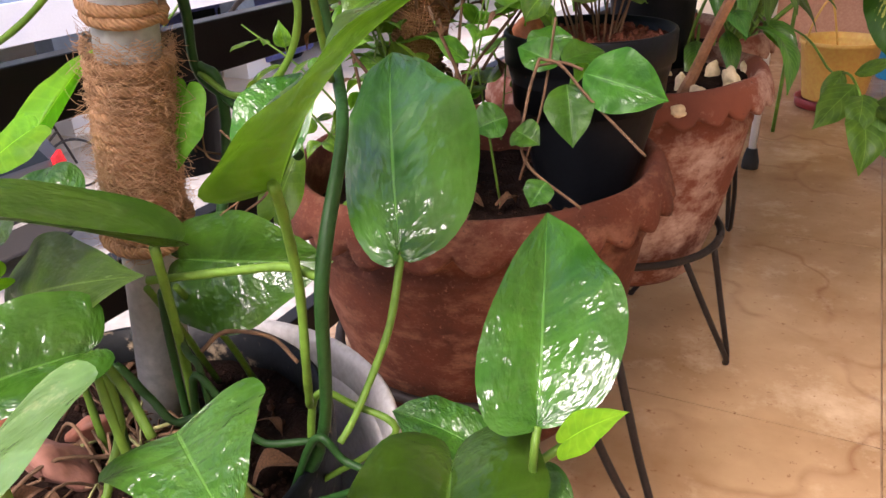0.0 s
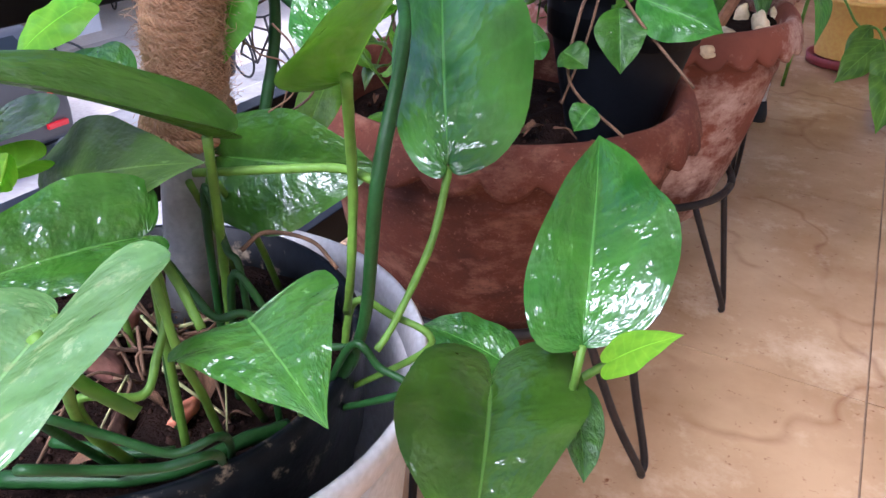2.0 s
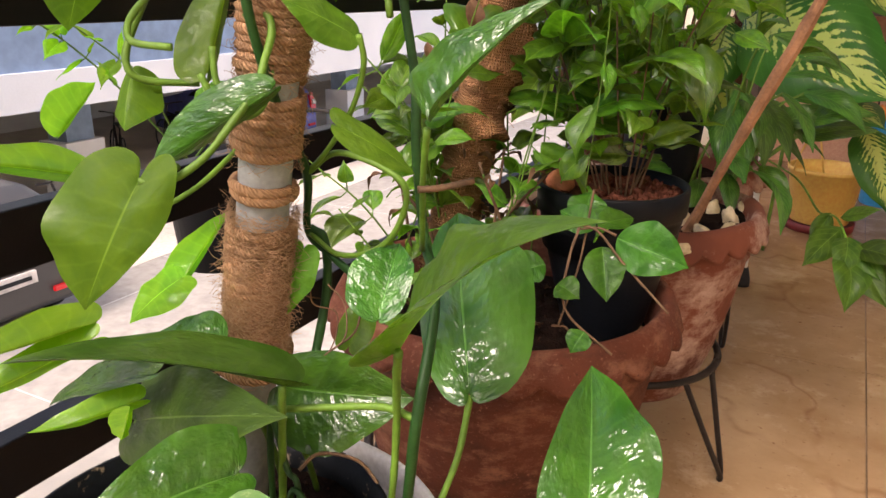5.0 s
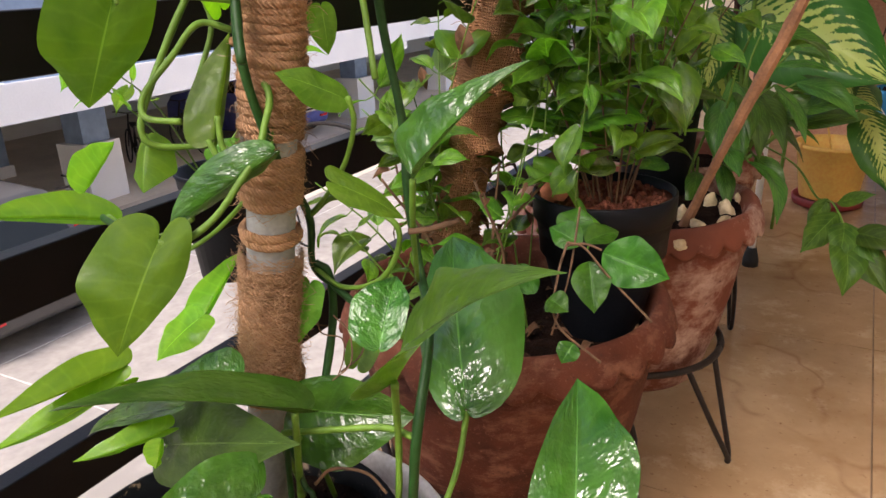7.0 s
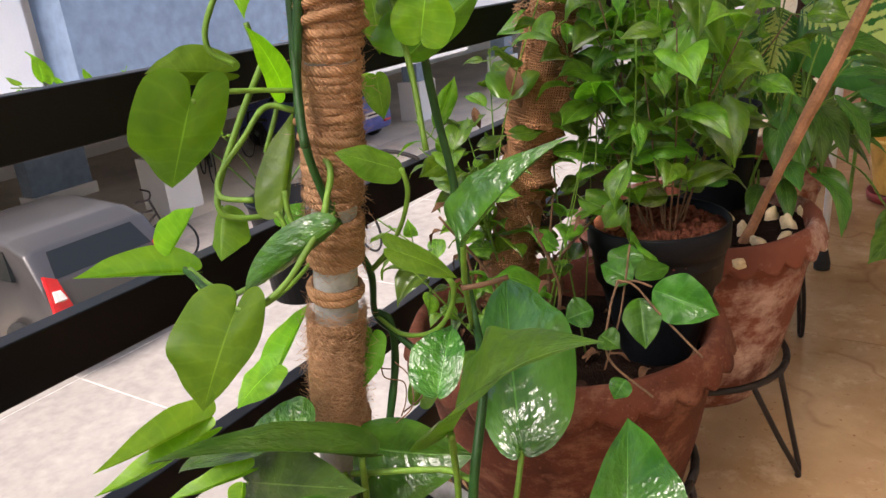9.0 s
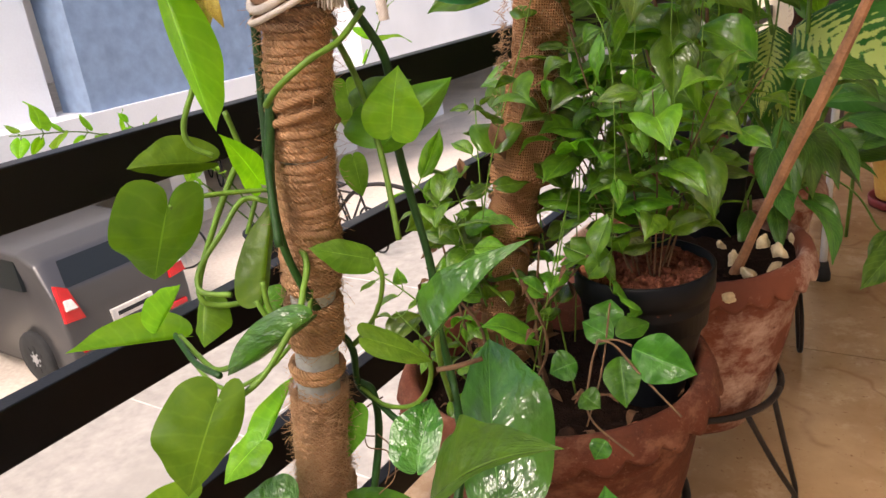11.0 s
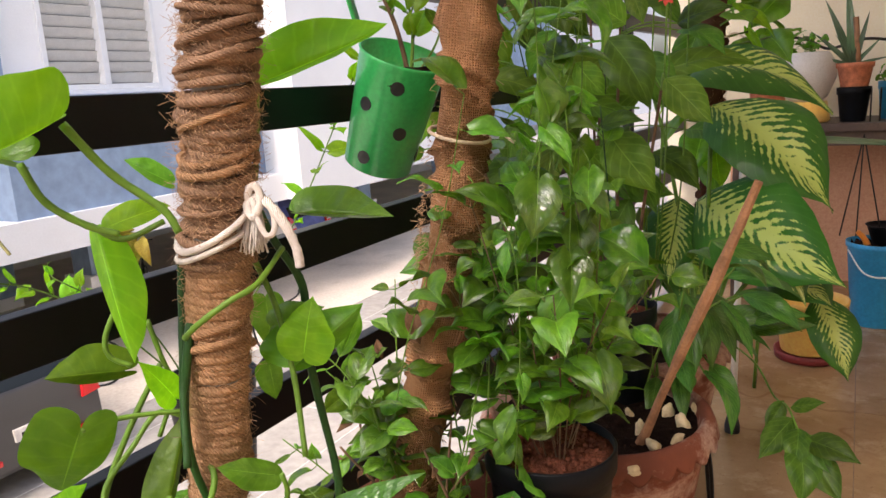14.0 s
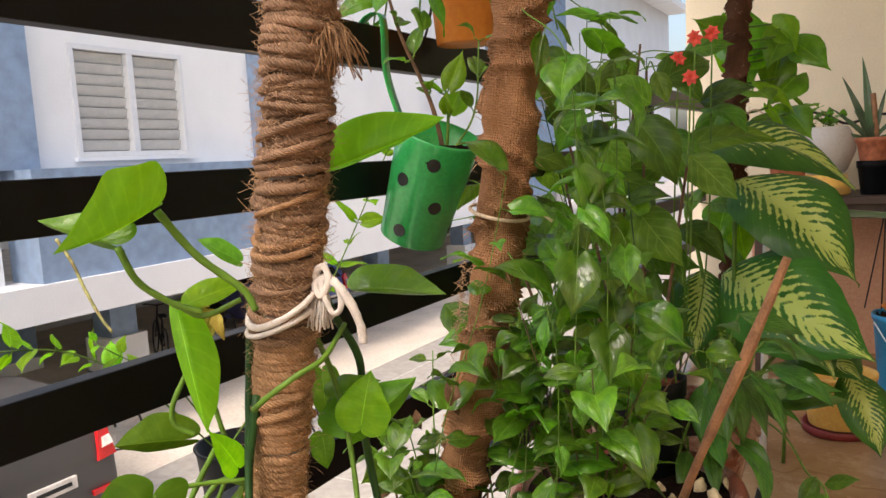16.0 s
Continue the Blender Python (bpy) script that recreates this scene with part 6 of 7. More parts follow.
def shrub(plant, rnd, root, n, kits, height, reach, size, gap, lean=(0, 0, 0), r=0.0018, droop=0.2, material=None, skip=0.2):
    for k in range(n):
        a = 2 * math.pi * (k + rnd.random()) / n
        out = reach * rnd.uniform(0.35, 1.0)
        h = height * rnd.uniform(0.6, 1.0)
        p0 = Vector(root) + Vector((math.cos(a), math.sin(a), 0)) * reach * 0.12
        p1 = Vector(root) + Vector((math.cos(a), math.sin(a), 0)) * out * 0.5 + Vector((0, 0, h * 0.5)) + Vector(lean) * 0.4 + jitter(rnd, 0.012)
        p2 = Vector(root) + Vector((math.cos(a), math.sin(a), 0)) * out + Vector((0, 0, h)) + Vector(lean) + jitter(rnd, 0.02)
        leafy_stem(plant, rnd, (p0, p1, p2), rnd.choice(kits), size, gap, r, 1.0, droop, material, skip)


rnd = random.Random(21)
bush = thing("leafy_shrub", (-0.05, 1.10, 0.59), "bushy shrub of glossy ovate leaves in a black nursery pot", "plant")
shrub(bush, rnd, (-0.05, 1.10, 0.585), 8, (KIT["shrub"], KIT["shrub"], KIT["vine"], KIT["shrub2"]), 0.27, 0.17, 0.063, 0.022, lean=(-0.02, 0, 0.01), skip=0.20, r=0.0011, material=M["brown_stem"], droop=0.22)
shrub(bush, rnd, (-0.05, 1.10, 0.585), 5, (KIT["vine"], KIT["shrub"]), 0.37, 0.13, 0.058, 0.025, lean=(-0.045, 0, 0.01), skip=0.28, r=0.0011, material=M["brown_stem"], droop=0.22)

climber = thing("variegated_vine", (-0.23, 1.03, 0.42), "variegated small-leaved vine climbing the hessian pole", "plant")
for k in range(9):
    a = rnd.uniform(-2.6, 0.9)
    z0, z1 = rnd.uniform(0.46, 0.7), rnd.uniform(0.85, 1.25)
    pts = []
    for i in range(5):
        z = z0 + (z1 - z0) * i / 4
        c = Vector((-0.232 + (z - 0.4) * 0.208, 1.05, z))
        rr = 0.05 + 0.045 * rnd.random()
        pts.append(c + Vector((rr * math.cos(a + 0.25 * i), rr * math.sin(a + 0.25 * i), 0)))
    leafy_stem(climber, rnd, pts, KIT["vine"], 0.062, 0.036, 0.0009, 1.0, 0.5, skip=0.05, pair=False)
for x, y, z1, z0 in ((-0.02, 0.99, 1.22, 0.80), (0.0, 1.02, 1.10, 0.74), (-0.01, 1.10, 1.25, 0.9), (0.02, 1.05, 1.02, 0.72), (-0.05, 0.99, 0.95, 0.62)):
    leafy_stem(climber, rnd, ((x - 0.06, y + 0.03, z1), (x, y, z1 - 0.06), (x + 0.008, y, (z0 + z1) / 2), (x, y - 0.01, z0)), KIT["vine"], 0.056, 0.040, 0.0008, 0.8, 0.9, skip=0.05, pair=False)
for x, y, z in ((-0.32, 1.0, 0.70), (-0.30, 0.97, 0.74), (-0.34, 1.05, 0.66), (-0.26, 0.96, 0.72), (-0.22, 0.95, 0.70), (-0.36, 0.95, 0.62), (-0.30, 0.92, 0.58)):
    leafy_stem(climber, rnd, ((-0.225, 1.03, z - 0.20), ((x - 0.22) / 2, y + 0.02, z - 0.06), (x, y, z)), KIT["shrub2"], 0.052, 0.032, 0.0013, 1.0, 0.3, skip=0.3)
for k in range(8):
    a = rnd.uniform(0, 6.28)
    b = Vector((-0.21 + 0.05 * math.cos(a), 1.02 + 0.05 * math.sin(a), 0.44))
    leafy_stem(climber, rnd, (b, b + Vector((rnd.uniform(-0.03, 0.05), rnd.uniform(-0.04, 0.02), 0.10)), b + Vector((rnd.uniform(-0.04, 0.09), rnd.uniform(-0.06, 0.03), 0.2))), KIT["dry"], 0.035, 0.06, 0.0022, 0.8, 0.9, M["brown_stem"], 0.3, pair=False)

lily = thing("peace_lily", (-0.10, 1.52, 0.44), "dark green lance-leaved lily spilling over the lime-stained pot", "plant")
for k in range(28):
    a = rnd.uniform(-2.1, 0.7)
    out = rnd.uniform(0.03, 0.12)
    root = Vector((-0.05 + 0.04 * math.cos(a), 1.70 + 0.04 * math.sin(a), 0.45))
    top = root + Vector((math.cos(a) * out, math.sin(a) * out, rnd.uniform(0.03, 0.30)))
    part("petiole", sweep(smooth_line((root, root.lerp(top, 0.6) + Vector((0, 0, 0.04)), top), 5), 0.0018, 6), M["green_stem"], lily)
    way = Vector((math.cos(a) * 0.8, math.sin(a) * 0.8 - 0.2, rnd.uniform(-0.9, 0.3))).normalized()
    KIT["lily"].put(lily, top, top + way * rnd.uniform(0.09, 0.14), Vector((0.35, -0.5, 0.8)) + jitter(rnd, 0.4), rnd)
for base, tip, nrm in (((-0.004, 1.694, 0.636), (0.087, 1.580, 0.487), (0.460, -0.550, 0.697)), ((-0.003, 1.720, 0.618), (0.137, 1.598, 0.515), (0.314, -0.371, 0.874)), ((-0.005, 1.677, 0.652), (0.050, 1.534, 0.471), (0.425, -0.643, 0.637)), ((-0.006, 1.765, 0.593), (0.100, 1.612, 0.563), (0.260, -0.007, 0.965)), ((-0.008, 1.719, 0.617), (0.066, 1.549, 0.551), (0.292, -0.235, 0.927)), ((-0.002, 1.772, 0.615), (0.155, 1.667, 0.551), (0.212, -0.256, 0.943)), ((-0.009, 1.667, 0.621), (-0.002, 1.527, 0.497), (-0.153, -0.712, 0.685))):
    part("petiole", sweep(smooth_line((Vector((-0.06, 1.58, 0.465)), Vector((-0.03, 1.62, 0.57)), Vector(base)), 5), 0.0018, 6), M["green_stem"], lily)
    KIT["lily"].put(lily, Vector(base), Vector(base).lerp(Vector(tip), 0.72), Vector(nrm), rnd)

dief = thing("dieffenbachia", (-0.05, 1.98, 0.41), "dieffenbachia with broad green leaves marbled pale yellow", "plant")


def dief_leaf(base, tip, normal, root=(-0.02, 1.98, 0.42)):
    KIT["dief"].put(dief, base, tip, normal, rnd)
    mid = Vector(root).lerp(Vector(base), 0.6) + Vector((0, 0, 0.05))
    part("petiole", sweep(smooth_line((root, mid, base), 6), 0.005, 8), M["green_stem"], dief)


dief_leaf((-0.061, 2.154, 0.742), (0.262, 1.953, 0.616), (-0.269, -0.784, 0.559))
dief_leaf((-0.046, 2.231, 0.963), (0.237, 2.084, 0.751), (0.192, -0.668, 0.719))
dief_leaf((-0.124, 2.194, 0.745), (-0.097, 2.007, 0.577), (0.169, -0.645, 0.745))
dief_leaf((0.205, 2.136, 0.531), (0.282, 2.034, 0.376), (0.239, -0.752, 0.614))
dief_leaf((-0.229, 2.400, 0.996), (0.214, 2.355, 0.947), (0.065, -0.371, 0.926))
dief_leaf((0.049, 2.096, 0.626), (0.191, 1.939, 0.572), (0.053, -0.280, 0.958))
dief_leaf((-0.364, 2.342, 0.747), (-0.422, 2.304, 0.637), (0.153, -0.956, 0.250))
dief_leaf((-0.172, 2.262, 0.607), (-0.022, 2.139, 0.439), (0.361, -0.570, 0.738))
dief_leaf((0.090, 2.186, 0.551), (0.243, 1.990, 0.562), (-0.197, -0.100, 0.975))

broad = thing("broad_leaf_plant", (-0.2, 1.93, 0.41), "broad-leaved green plant standing behind the hessian pole", "plant")


broad_stems = [smooth_line(((-0.20 + dx, 1.92 + dy, 0.42), (x1, y1, z1), (x2, y2, z2)), 8) for dx, dy, x1, y1, z1, x2, y2, z2 in ((0.0, 0.0, -0.24, 1.80, 0.75, -0.30, 1.72, 1.12), (0.03, 0.03, -0.18, 1.86, 0.80, -0.16, 1.84, 1.22), (-0.03, 0.02, -0.26, 1.98, 0.85, -0.22, 2.02, 1.30), (0.04, -0.03, -0.12, 1.80, 0.70, -0.06, 1.74, 1.02), (-0.04, -0.02, -0.33, 1.70, 0.65, -0.40, 1.60, 0.98), (-0.05, 0.04, -0.36, 1.95, 0.85, -0.44, 1.95, 1.30), (-0.02, 0.05, -0.30, 2.10, 0.85, -0.34, 2.20, 1.34))]
for line in broad_stems:
    part("stem", sweep(line, lambda t: 0.0048 - 0.002 * t, 7), M["brown_stem"], broad)


def broad_leaf(kit, base, tip, normal):
    KIT[kit].put(broad, base, tip, normal, rnd)
    b = Vector(base)
    start = min((p for line in broad_stems for p in line[4:]), key=lambda p: (p - b).length + max(0, p.z - b.z))
    part("petiole", sweep(smooth_line((start, start.lerp(b, 0.5) + Vector((0, 0, 0.02)), b), 5), 0.0016, 6), M["green_stem"], broad)


broad_leaf("broad", (-0.148, 1.697, 1.120), (-0.059, 1.669, 0.993), (0.224, -0.907, 0.356))
broad_leaf("broad2", (-0.142, 1.801, 1.150), (-0.222, 1.772, 1.209), (0.380, -0.923, 0.064))
broad_leaf("broad2", (-0.144, 1.846, 1.218), (-0.108, 1.810, 1.150), (0.158, -0.830, 0.534))
broad_leaf("broad", (-0.087, 2.019, 1.156), (0.028, 1.987, 1.180), (-0.329, -0.801, 0.500))
broad_leaf("broad", (-0.081, 2.021, 1.141), (0.024, 1.940, 1.088), (0.178, -0.364, 0.914))
broad_leaf("broad2", (-0.137, 2.011, 1.053), (0.067, 2.047, 1.069), (0.021, -0.508, 0.861))
broad_leaf("broad2", (-0.072, 1.821, 1.041), (0.028, 1.786, 0.955), (0.031, -0.912, 0.408))
broad_leaf("broad2", (-0.174, 1.790, 0.937), (-0.077, 1.751, 0.822), (0.058, -0.928, 0.368))
broad_leaf("broad2", (-0.237, 1.775, 1.083), (-0.184, 1.791, 1.011), (0.304, -0.953, 0.004))
broad_leaf("broad", (-0.181, 1.737, 0.953), (-0.087, 1.712, 0.969), (-0.285, -0.609, 0.740))
broad_leaf("broad", (-0.245, 1.771, 1.003), (-0.133, 1.804, 0.977), (0.347, -0.668, 0.658))
broad_leaf("broad2", (-0.255, 1.868, 0.905), (-0.172, 1.882, 0.815), (0.503, -0.796, 0.338))
broad_leaf("broad", (-0.263, 1.650, 1.217), (-0.212, 1.674, 1.161), (0.554, -0.817, 0.158))
broad_leaf("broad2", (-0.209, 1.875, 1.264), (-0.270, 1.864, 1.187), (0.037, -0.992, 0.118))
broad_leaf("broad", (-0.156, 1.897, 1.196), (-0.061, 2.017, 1.249), (0.489, -0.646, 0.585))
broad_leaf("broad", (-0.057, 2.127, 1.156), (-0.096, 2.122, 1.027), (-0.147, -0.986, 0.081))
broad_leaf("broad", (-0.137, 2.002, 0.877), (-0.024, 1.965, 0.805), (0.203, -0.706, 0.679))
broad_leaf("broad2", (-0.233, 1.756, 0.809), (-0.165, 1.764, 0.738), (0.505, -0.768, 0.395))
broad_leaf("broad", (-0.159, 1.881, 0.791), (-0.202, 1.845, 0.669), (-0.058, -0.949, 0.308))
broad_leaf("broad", (-0.178, 1.884, 0.840), (-0.078, 1.796, 0.782), (0.179, -0.394, 0.901))
broad_leaf("broad2", (-0.244, 1.660, 0.925), (-0.274, 1.634, 0.816), (0.028, -0.974, 0.224))
broad_leaf("broad", (-0.266, 1.548, 0.988), (-0.286, 1.532, 0.896), (0.064, -0.984, 0.164))
broad_leaf("broad", (-0.102, 2.218, 0.912), (0.043, 2.136, 0.875), (-0.033, -0.460, 0.888))
broad_leaf("broad2", (-0.245, 1.945, 0.698), (-0.154, 1.946, 0.595), (0.580, -0.638, 0.507))
broad_leaf("broad", (-0.238, 1.666, 1.142), (-0.288, 1.650, 1.059), (0.069, -0.986, 0.153))
broad_leaf("broad", (-0.163, 2.196, 1.289), (-0.046, 2.217, 1.304), (0.081, -0.838, 0.540))
broad_leaf("broad", (-0.259, 1.814, 0.622), (-0.298, 1.766, 0.515), (0.002, -0.912, 0.411))
broad_leaf("broad2", (-0.655, 1.908, 1.297), (-0.541, 1.905, 1.257), (0.135, -0.887, 0.441))
broad_leaf("broad", (-0.603, 1.799, 1.107), (-0.585, 1.740, 0.992), (-0.131, -0.890, 0.436))
broad_leaf("broad2", (-0.604, 1.783, 1.001), (-0.621, 1.697, 0.911), (0.539, -0.659, 0.525))
broad_leaf("broad", (-0.745, 2.022, 0.893), (-0.853, 1.879, 0.862), (0.470, -0.511, 0.720))
broad_leaf("broad2", (-0.647, 1.844, 0.811), (-0.532, 1.827, 0.746), (0.377, -0.468, 0.799))
broad_leaf("broad", (-0.753, 1.969, 0.670), (-0.623, 1.943, 0.556), (0.426, -0.641, 0.638))
broad_leaf("broad", (-0.536, 1.870, 1.255), (-0.430, 1.863, 1.142), (0.221, -0.940, 0.261))
broad_leaf("broad", (-0.620, 1.999, 1.107), (-0.665, 1.906, 0.982), (-0.075, -0.786, 0.614))
broad_leaf("broad2", (-0.578, 1.879, 1.038), (-0.600, 1.795, 0.940), (0.331, -0.750, 0.572))
broad_leaf("broad2", (-0.563, 1.879, 0.904), (-0.451, 1.851, 0.788), (0.319, -0.804, 0.501))
broad_leaf("broad2", (-0.561, 1.882, 0.787), (-0.471, 1.843, 0.705), (0.134, -0.828, 0.544))
broad_leaf("broad2", (-0.713, 2.112, 0.663), (-0.574, 2.087, 0.559), (0.185, -0.874, 0.448))
broad_leaf("broad2", (-0.597, 2.117, 1.233), (-0.528, 2.091, 1.067), (0.706, -0.593, 0.387))
broad_leaf("broad2", (-0.636, 2.158, 1.142), (-0.530, 2.142, 1.045), (0.551, -0.491, 0.675))
broad_leaf("broad2", (-0.480, 1.857, 1.065), (-0.336, 1.853, 1.014), (0.258, -0.592, 0.763))
broad_leaf("broad", (-0.501, 1.914, 0.916), (-0.570, 1.812, 0.921), (0.825, -0.555, 0.106))
broad_leaf("broad", (-0.511, 1.867, 0.786), (-0.369, 1.861, 0.770), (0.010, -0.889, 0.457))
broad_leaf("broad", (-0.538, 1.890, 0.648), (-0.630, 1.766, 0.635), (0.606, -0.512, 0.609))
broad_leaf("broad2", (-0.410, 1.874, 1.244), (-0.364, 1.837, 1.138), (0.722, -0.493, 0.485))
broad_leaf("broad", (-0.437, 1.964, 1.172), (-0.333, 1.944, 1.103), (0.158, -0.859, 0.487))
broad_leaf("broad2", (-0.557, 2.194, 1.034), (-0.463, 2.164, 0.939), (0.307, -0.779, 0.547))
broad_leaf("broad", (-0.508, 2.163, 0.873), (-0.588, 2.051, 0.793), (0.413, -0.710, 0.570))
broad_leaf("broad2", (-0.529, 2.204, 0.742), (-0.385, 2.187, 0.705), (0.126, -0.623, 0.772))
broad_leaf("broad2", (-0.477, 2.019, 0.624), (-0.518, 1.902, 0.517), (0.297, -0.698, 0.651))
broad_leaf("broad", (-0.458, 2.208, 1.267), (-0.338, 2.195, 1.155), (0.089, -0.974, 0.210))
broad_leaf("broad", (-0.450, 2.266, 1.175), (-0.496, 2.188, 1.081), (0.118, -0.793, 0.597))
broad_leaf("broad", (-0.402, 2.046, 1.019), (-0.324, 2.002, 0.880), (0.707, -0.455, 0.541))
broad_leaf("broad", (-0.386, 1.920, 0.878), (-0.481, 1.806, 0.829), (0.458, -0.644, 0.613))
broad_leaf("broad2", (-0.419, 2.136, 0.788), (-0.301, 2.090, 0.662), (0.569, -0.442, 0.694))
broad_leaf("broad2", (-0.444, 2.117, 0.672), (-0.287, 2.104, 0.663), (-0.020, -0.757, 0.653))
broad_leaf("broad2", (-0.387, 2.194, 1.270), (-0.381, 2.142, 1.160), (-0.296, -0.871, 0.392))
broad_leaf("broad", (-0.347, 2.055, 1.127), (-0.426, 1.963, 1.071), (0.340, -0.679, 0.651))
broad_leaf("broad2", (-0.273, 1.953, 1.022), (-0.385, 1.848, 1.024), (0.628, -0.664, 0.406))
broad_leaf("broad", (-0.385, 2.200, 0.850), (-0.208, 2.189, 0.841), (-0.024, -0.809, 0.587))
broad_leaf("broad", (-0.275, 1.950, 0.793), (-0.275, 1.866, 0.688), (0.215, -0.760, 0.613))
broad_leaf("broad2", (-0.339, 1.998, 0.663), (-0.331, 1.898, 0.527), (0.207, -0.783, 0.587))
broad_leaf("broad2", (-0.216, 1.973, 1.253), (-0.304, 1.888, 1.193), (0.627, -0.762, 0.160))
broad_leaf("broad2", (-0.270, 2.071, 1.097), (-0.378, 1.971, 1.014), (0.586, -0.788, 0.187))
broad_leaf("broad2", (-0.305, 2.138, 0.974), (-0.431, 2.029, 0.972), (0.622, -0.730, 0.285))
broad_leaf("broad2", (-0.268, 2.169, 0.858), (-0.225, 2.104, 0.752), (0.387, -0.707, 0.591))
broad_leaf("broad", (-0.220, 1.956, 0.820), (-0.075, 1.926, 0.793), (-0.103, -0.893, 0.439))
broad_leaf("broad", (-0.280, 2.209, 0.649), (-0.351, 2.093, 0.529), (0.172, -0.757, 0.631))
broad_leaf("broad", (-0.191, 2.205, 1.265), (-0.110, 2.169, 1.161), (0.321, -0.793, 0.518))
broad_leaf("broad", (-0.163, 1.989, 1.096), (-0.082, 1.945, 0.975), (0.126, -0.903, 0.411))
broad_leaf("broad", (-0.209, 2.178, 1.004), (-0.337, 2.078, 1.009), (0.611, -0.777, 0.148))
broad_leaf("broad2", (-0.180, 2.031, 0.864), (-0.275, 1.932, 0.805), (0.400, -0.723, 0.563))
broad_leaf("broad2", (-0.219, 2.201, 0.718), (-0.125, 2.144, 0.638), (0.212, -0.665, 0.716))
broad_leaf("broad2", (-0.230, 2.221, 0.625), (-0.208, 2.122, 0.471), (-0.004, -0.842, 0.539))

creeper = thing("trailing_creeper", (0.06, 1.70, 0.45), "creeper with rounded green leaves trailing beside the lime-stained pot", "plant")
part("stem", sweep(smooth_line(((0.0, 1.92, 0.50), (0.10, 1.84, 0.47), (0.15, 1.76, 0.43), (0.18, 1.69, 0.44), (0.21, 1.63, 0.40)), 7), 0.002, 6), M["green_stem"], creeper)
for base, tip, nrm in (((0.185, 1.68, 0.445), (0.235, 1.66, 0.470), (0.1, -0.6, 0.8)), ((0.19, 1.67, 0.43), (0.145, 1.60, 0.385), (0.2, -0.7, 0.6)), ((0.20, 1.65, 0.42), (0.200, 1.59, 0.375), (0.1, -0.8, 0.6)), ((0.21, 1.64, 0.415), (0.255, 1.59, 0.380), (0.0, -0.7, 0.7)), ((0.215, 1.63, 0.41), (0.290, 1.59, 0.405), (-0.1, -0.6, 0.8)), ((0.17, 1.72, 0.44), (0.145, 1.68, 0.395), (0.4, -0.8, 0.4)), ((0.21, 1.63, 0.40), (0.27, 1.57, 0.345), (0.2, -0.8, 0.5)), ((0.20, 1.63, 0.40), (0.215, 1.56, 0.335), (0.3, -0.8, 0.4))):
    KIT["broad"].put(creeper, base, tip, nrm, rnd, 1.1)

tall = thing("tall_foliage_plant", (-0.25, 2.05, 0.41), "tall leafy plant with thin stems behind the hessian pole", "plant")
for x, y, h in ((-0.30, 1.75, 1.16), (-0.20, 1.85, 1.22), (-0.34, 2.05, 1.26), (-0.28, 2.3, 1.30), (-0.40, 1.85, 1.18), (-0.15, 1.65, 1.0)):
    root = Vector((-0.2 + (x + 0.2) * 0.3, 1.95 + (y - 1.95) * 0.3, 0.42))
    leafy_stem(tall, rnd, (root, root.lerp(Vector((x, y, h)), 0.5) + jitter(rnd, 0.02), (x, y, h)), rnd.choice((KIT["mid"], KIT["shrub"], KIT["shrub2"])), rnd.uniform(0.085, 0.12), 0.065, 0.0022, 1.0, 0.35, M["dark_stem"], 0.2, pair=False)
flower = thing("red_flowering_plant", (-0.16, 2.2, 0.41), "slender plant with red flowers above the foliage", "plant")
for x, y, z in ((-0.080, 1.935, 1.287), (-0.115, 1.932, 1.247), (-0.086, 1.912, 1.204), (-0.055, 1.989, 1.300)):
    part("stem", sweep(smooth_line(((-0.18, 2.15, 0.42), (x - 0.02, y, z * 0.6), (x, y, z)), 6), 0.002, 6), M["green_stem"], flower)
    for k in range(7):
        a = k * 0.9
        b = Vector((x, y, z))
        ob = KIT["shrub"].put(flower, b, b + Vector((math.cos(a), -0.25, math.sin(a))) * 0.019, Vector((0, -1, 0.3)) + jitter(rnd, 0.5), rnd)
        ob.data = ob.data.copy()
        ob.data.materials[0] = M["red_petal"]
        ob.name = "petal"

far_vine = thing("large_pothos", (-0.12, 2.73, 0.9), "large-leaved pothos climbing the far hessian pole", "plant")
for k in range(14):
    z = 0.75 + 0.5 * k / 14
    a = rnd.uniform(-2.9, 0.6)
    c = Vector((-0.17 + z * 0.04, 2.75, z))
    b = c + Vector((math.cos(a), math.sin(a), 0.2)) * rnd.uniform(0.06, 0.12)
    part("petiole", sweep((c, b), 0.003, 6), M["green_stem"], far_vine)
    w = Vector((math.cos(a) * 0.6, math.sin(a) * 0.6, rnd.uniform(-1.0, -0.1))).normalized()
    rnd.choice((KIT["mid"], KIT["young"])).put(far_vine, b, b + w * rnd.uniform(0.11, 0.18), Vector((math.cos(a), math.sin(a), 0.5)) + jitter(rnd, 0.3), rnd)


def far_leaf(kit, base, tip, normal):
    KIT[kit].put(far_vine, base, tip, normal, rnd)
    b = Vector(base)
    part("petiole", sweep((Vector((-0.17 + b.z * 0.04, 2.75, b.z - 0.03)), b), 0.003, 6), M["green_stem"], far_vine)


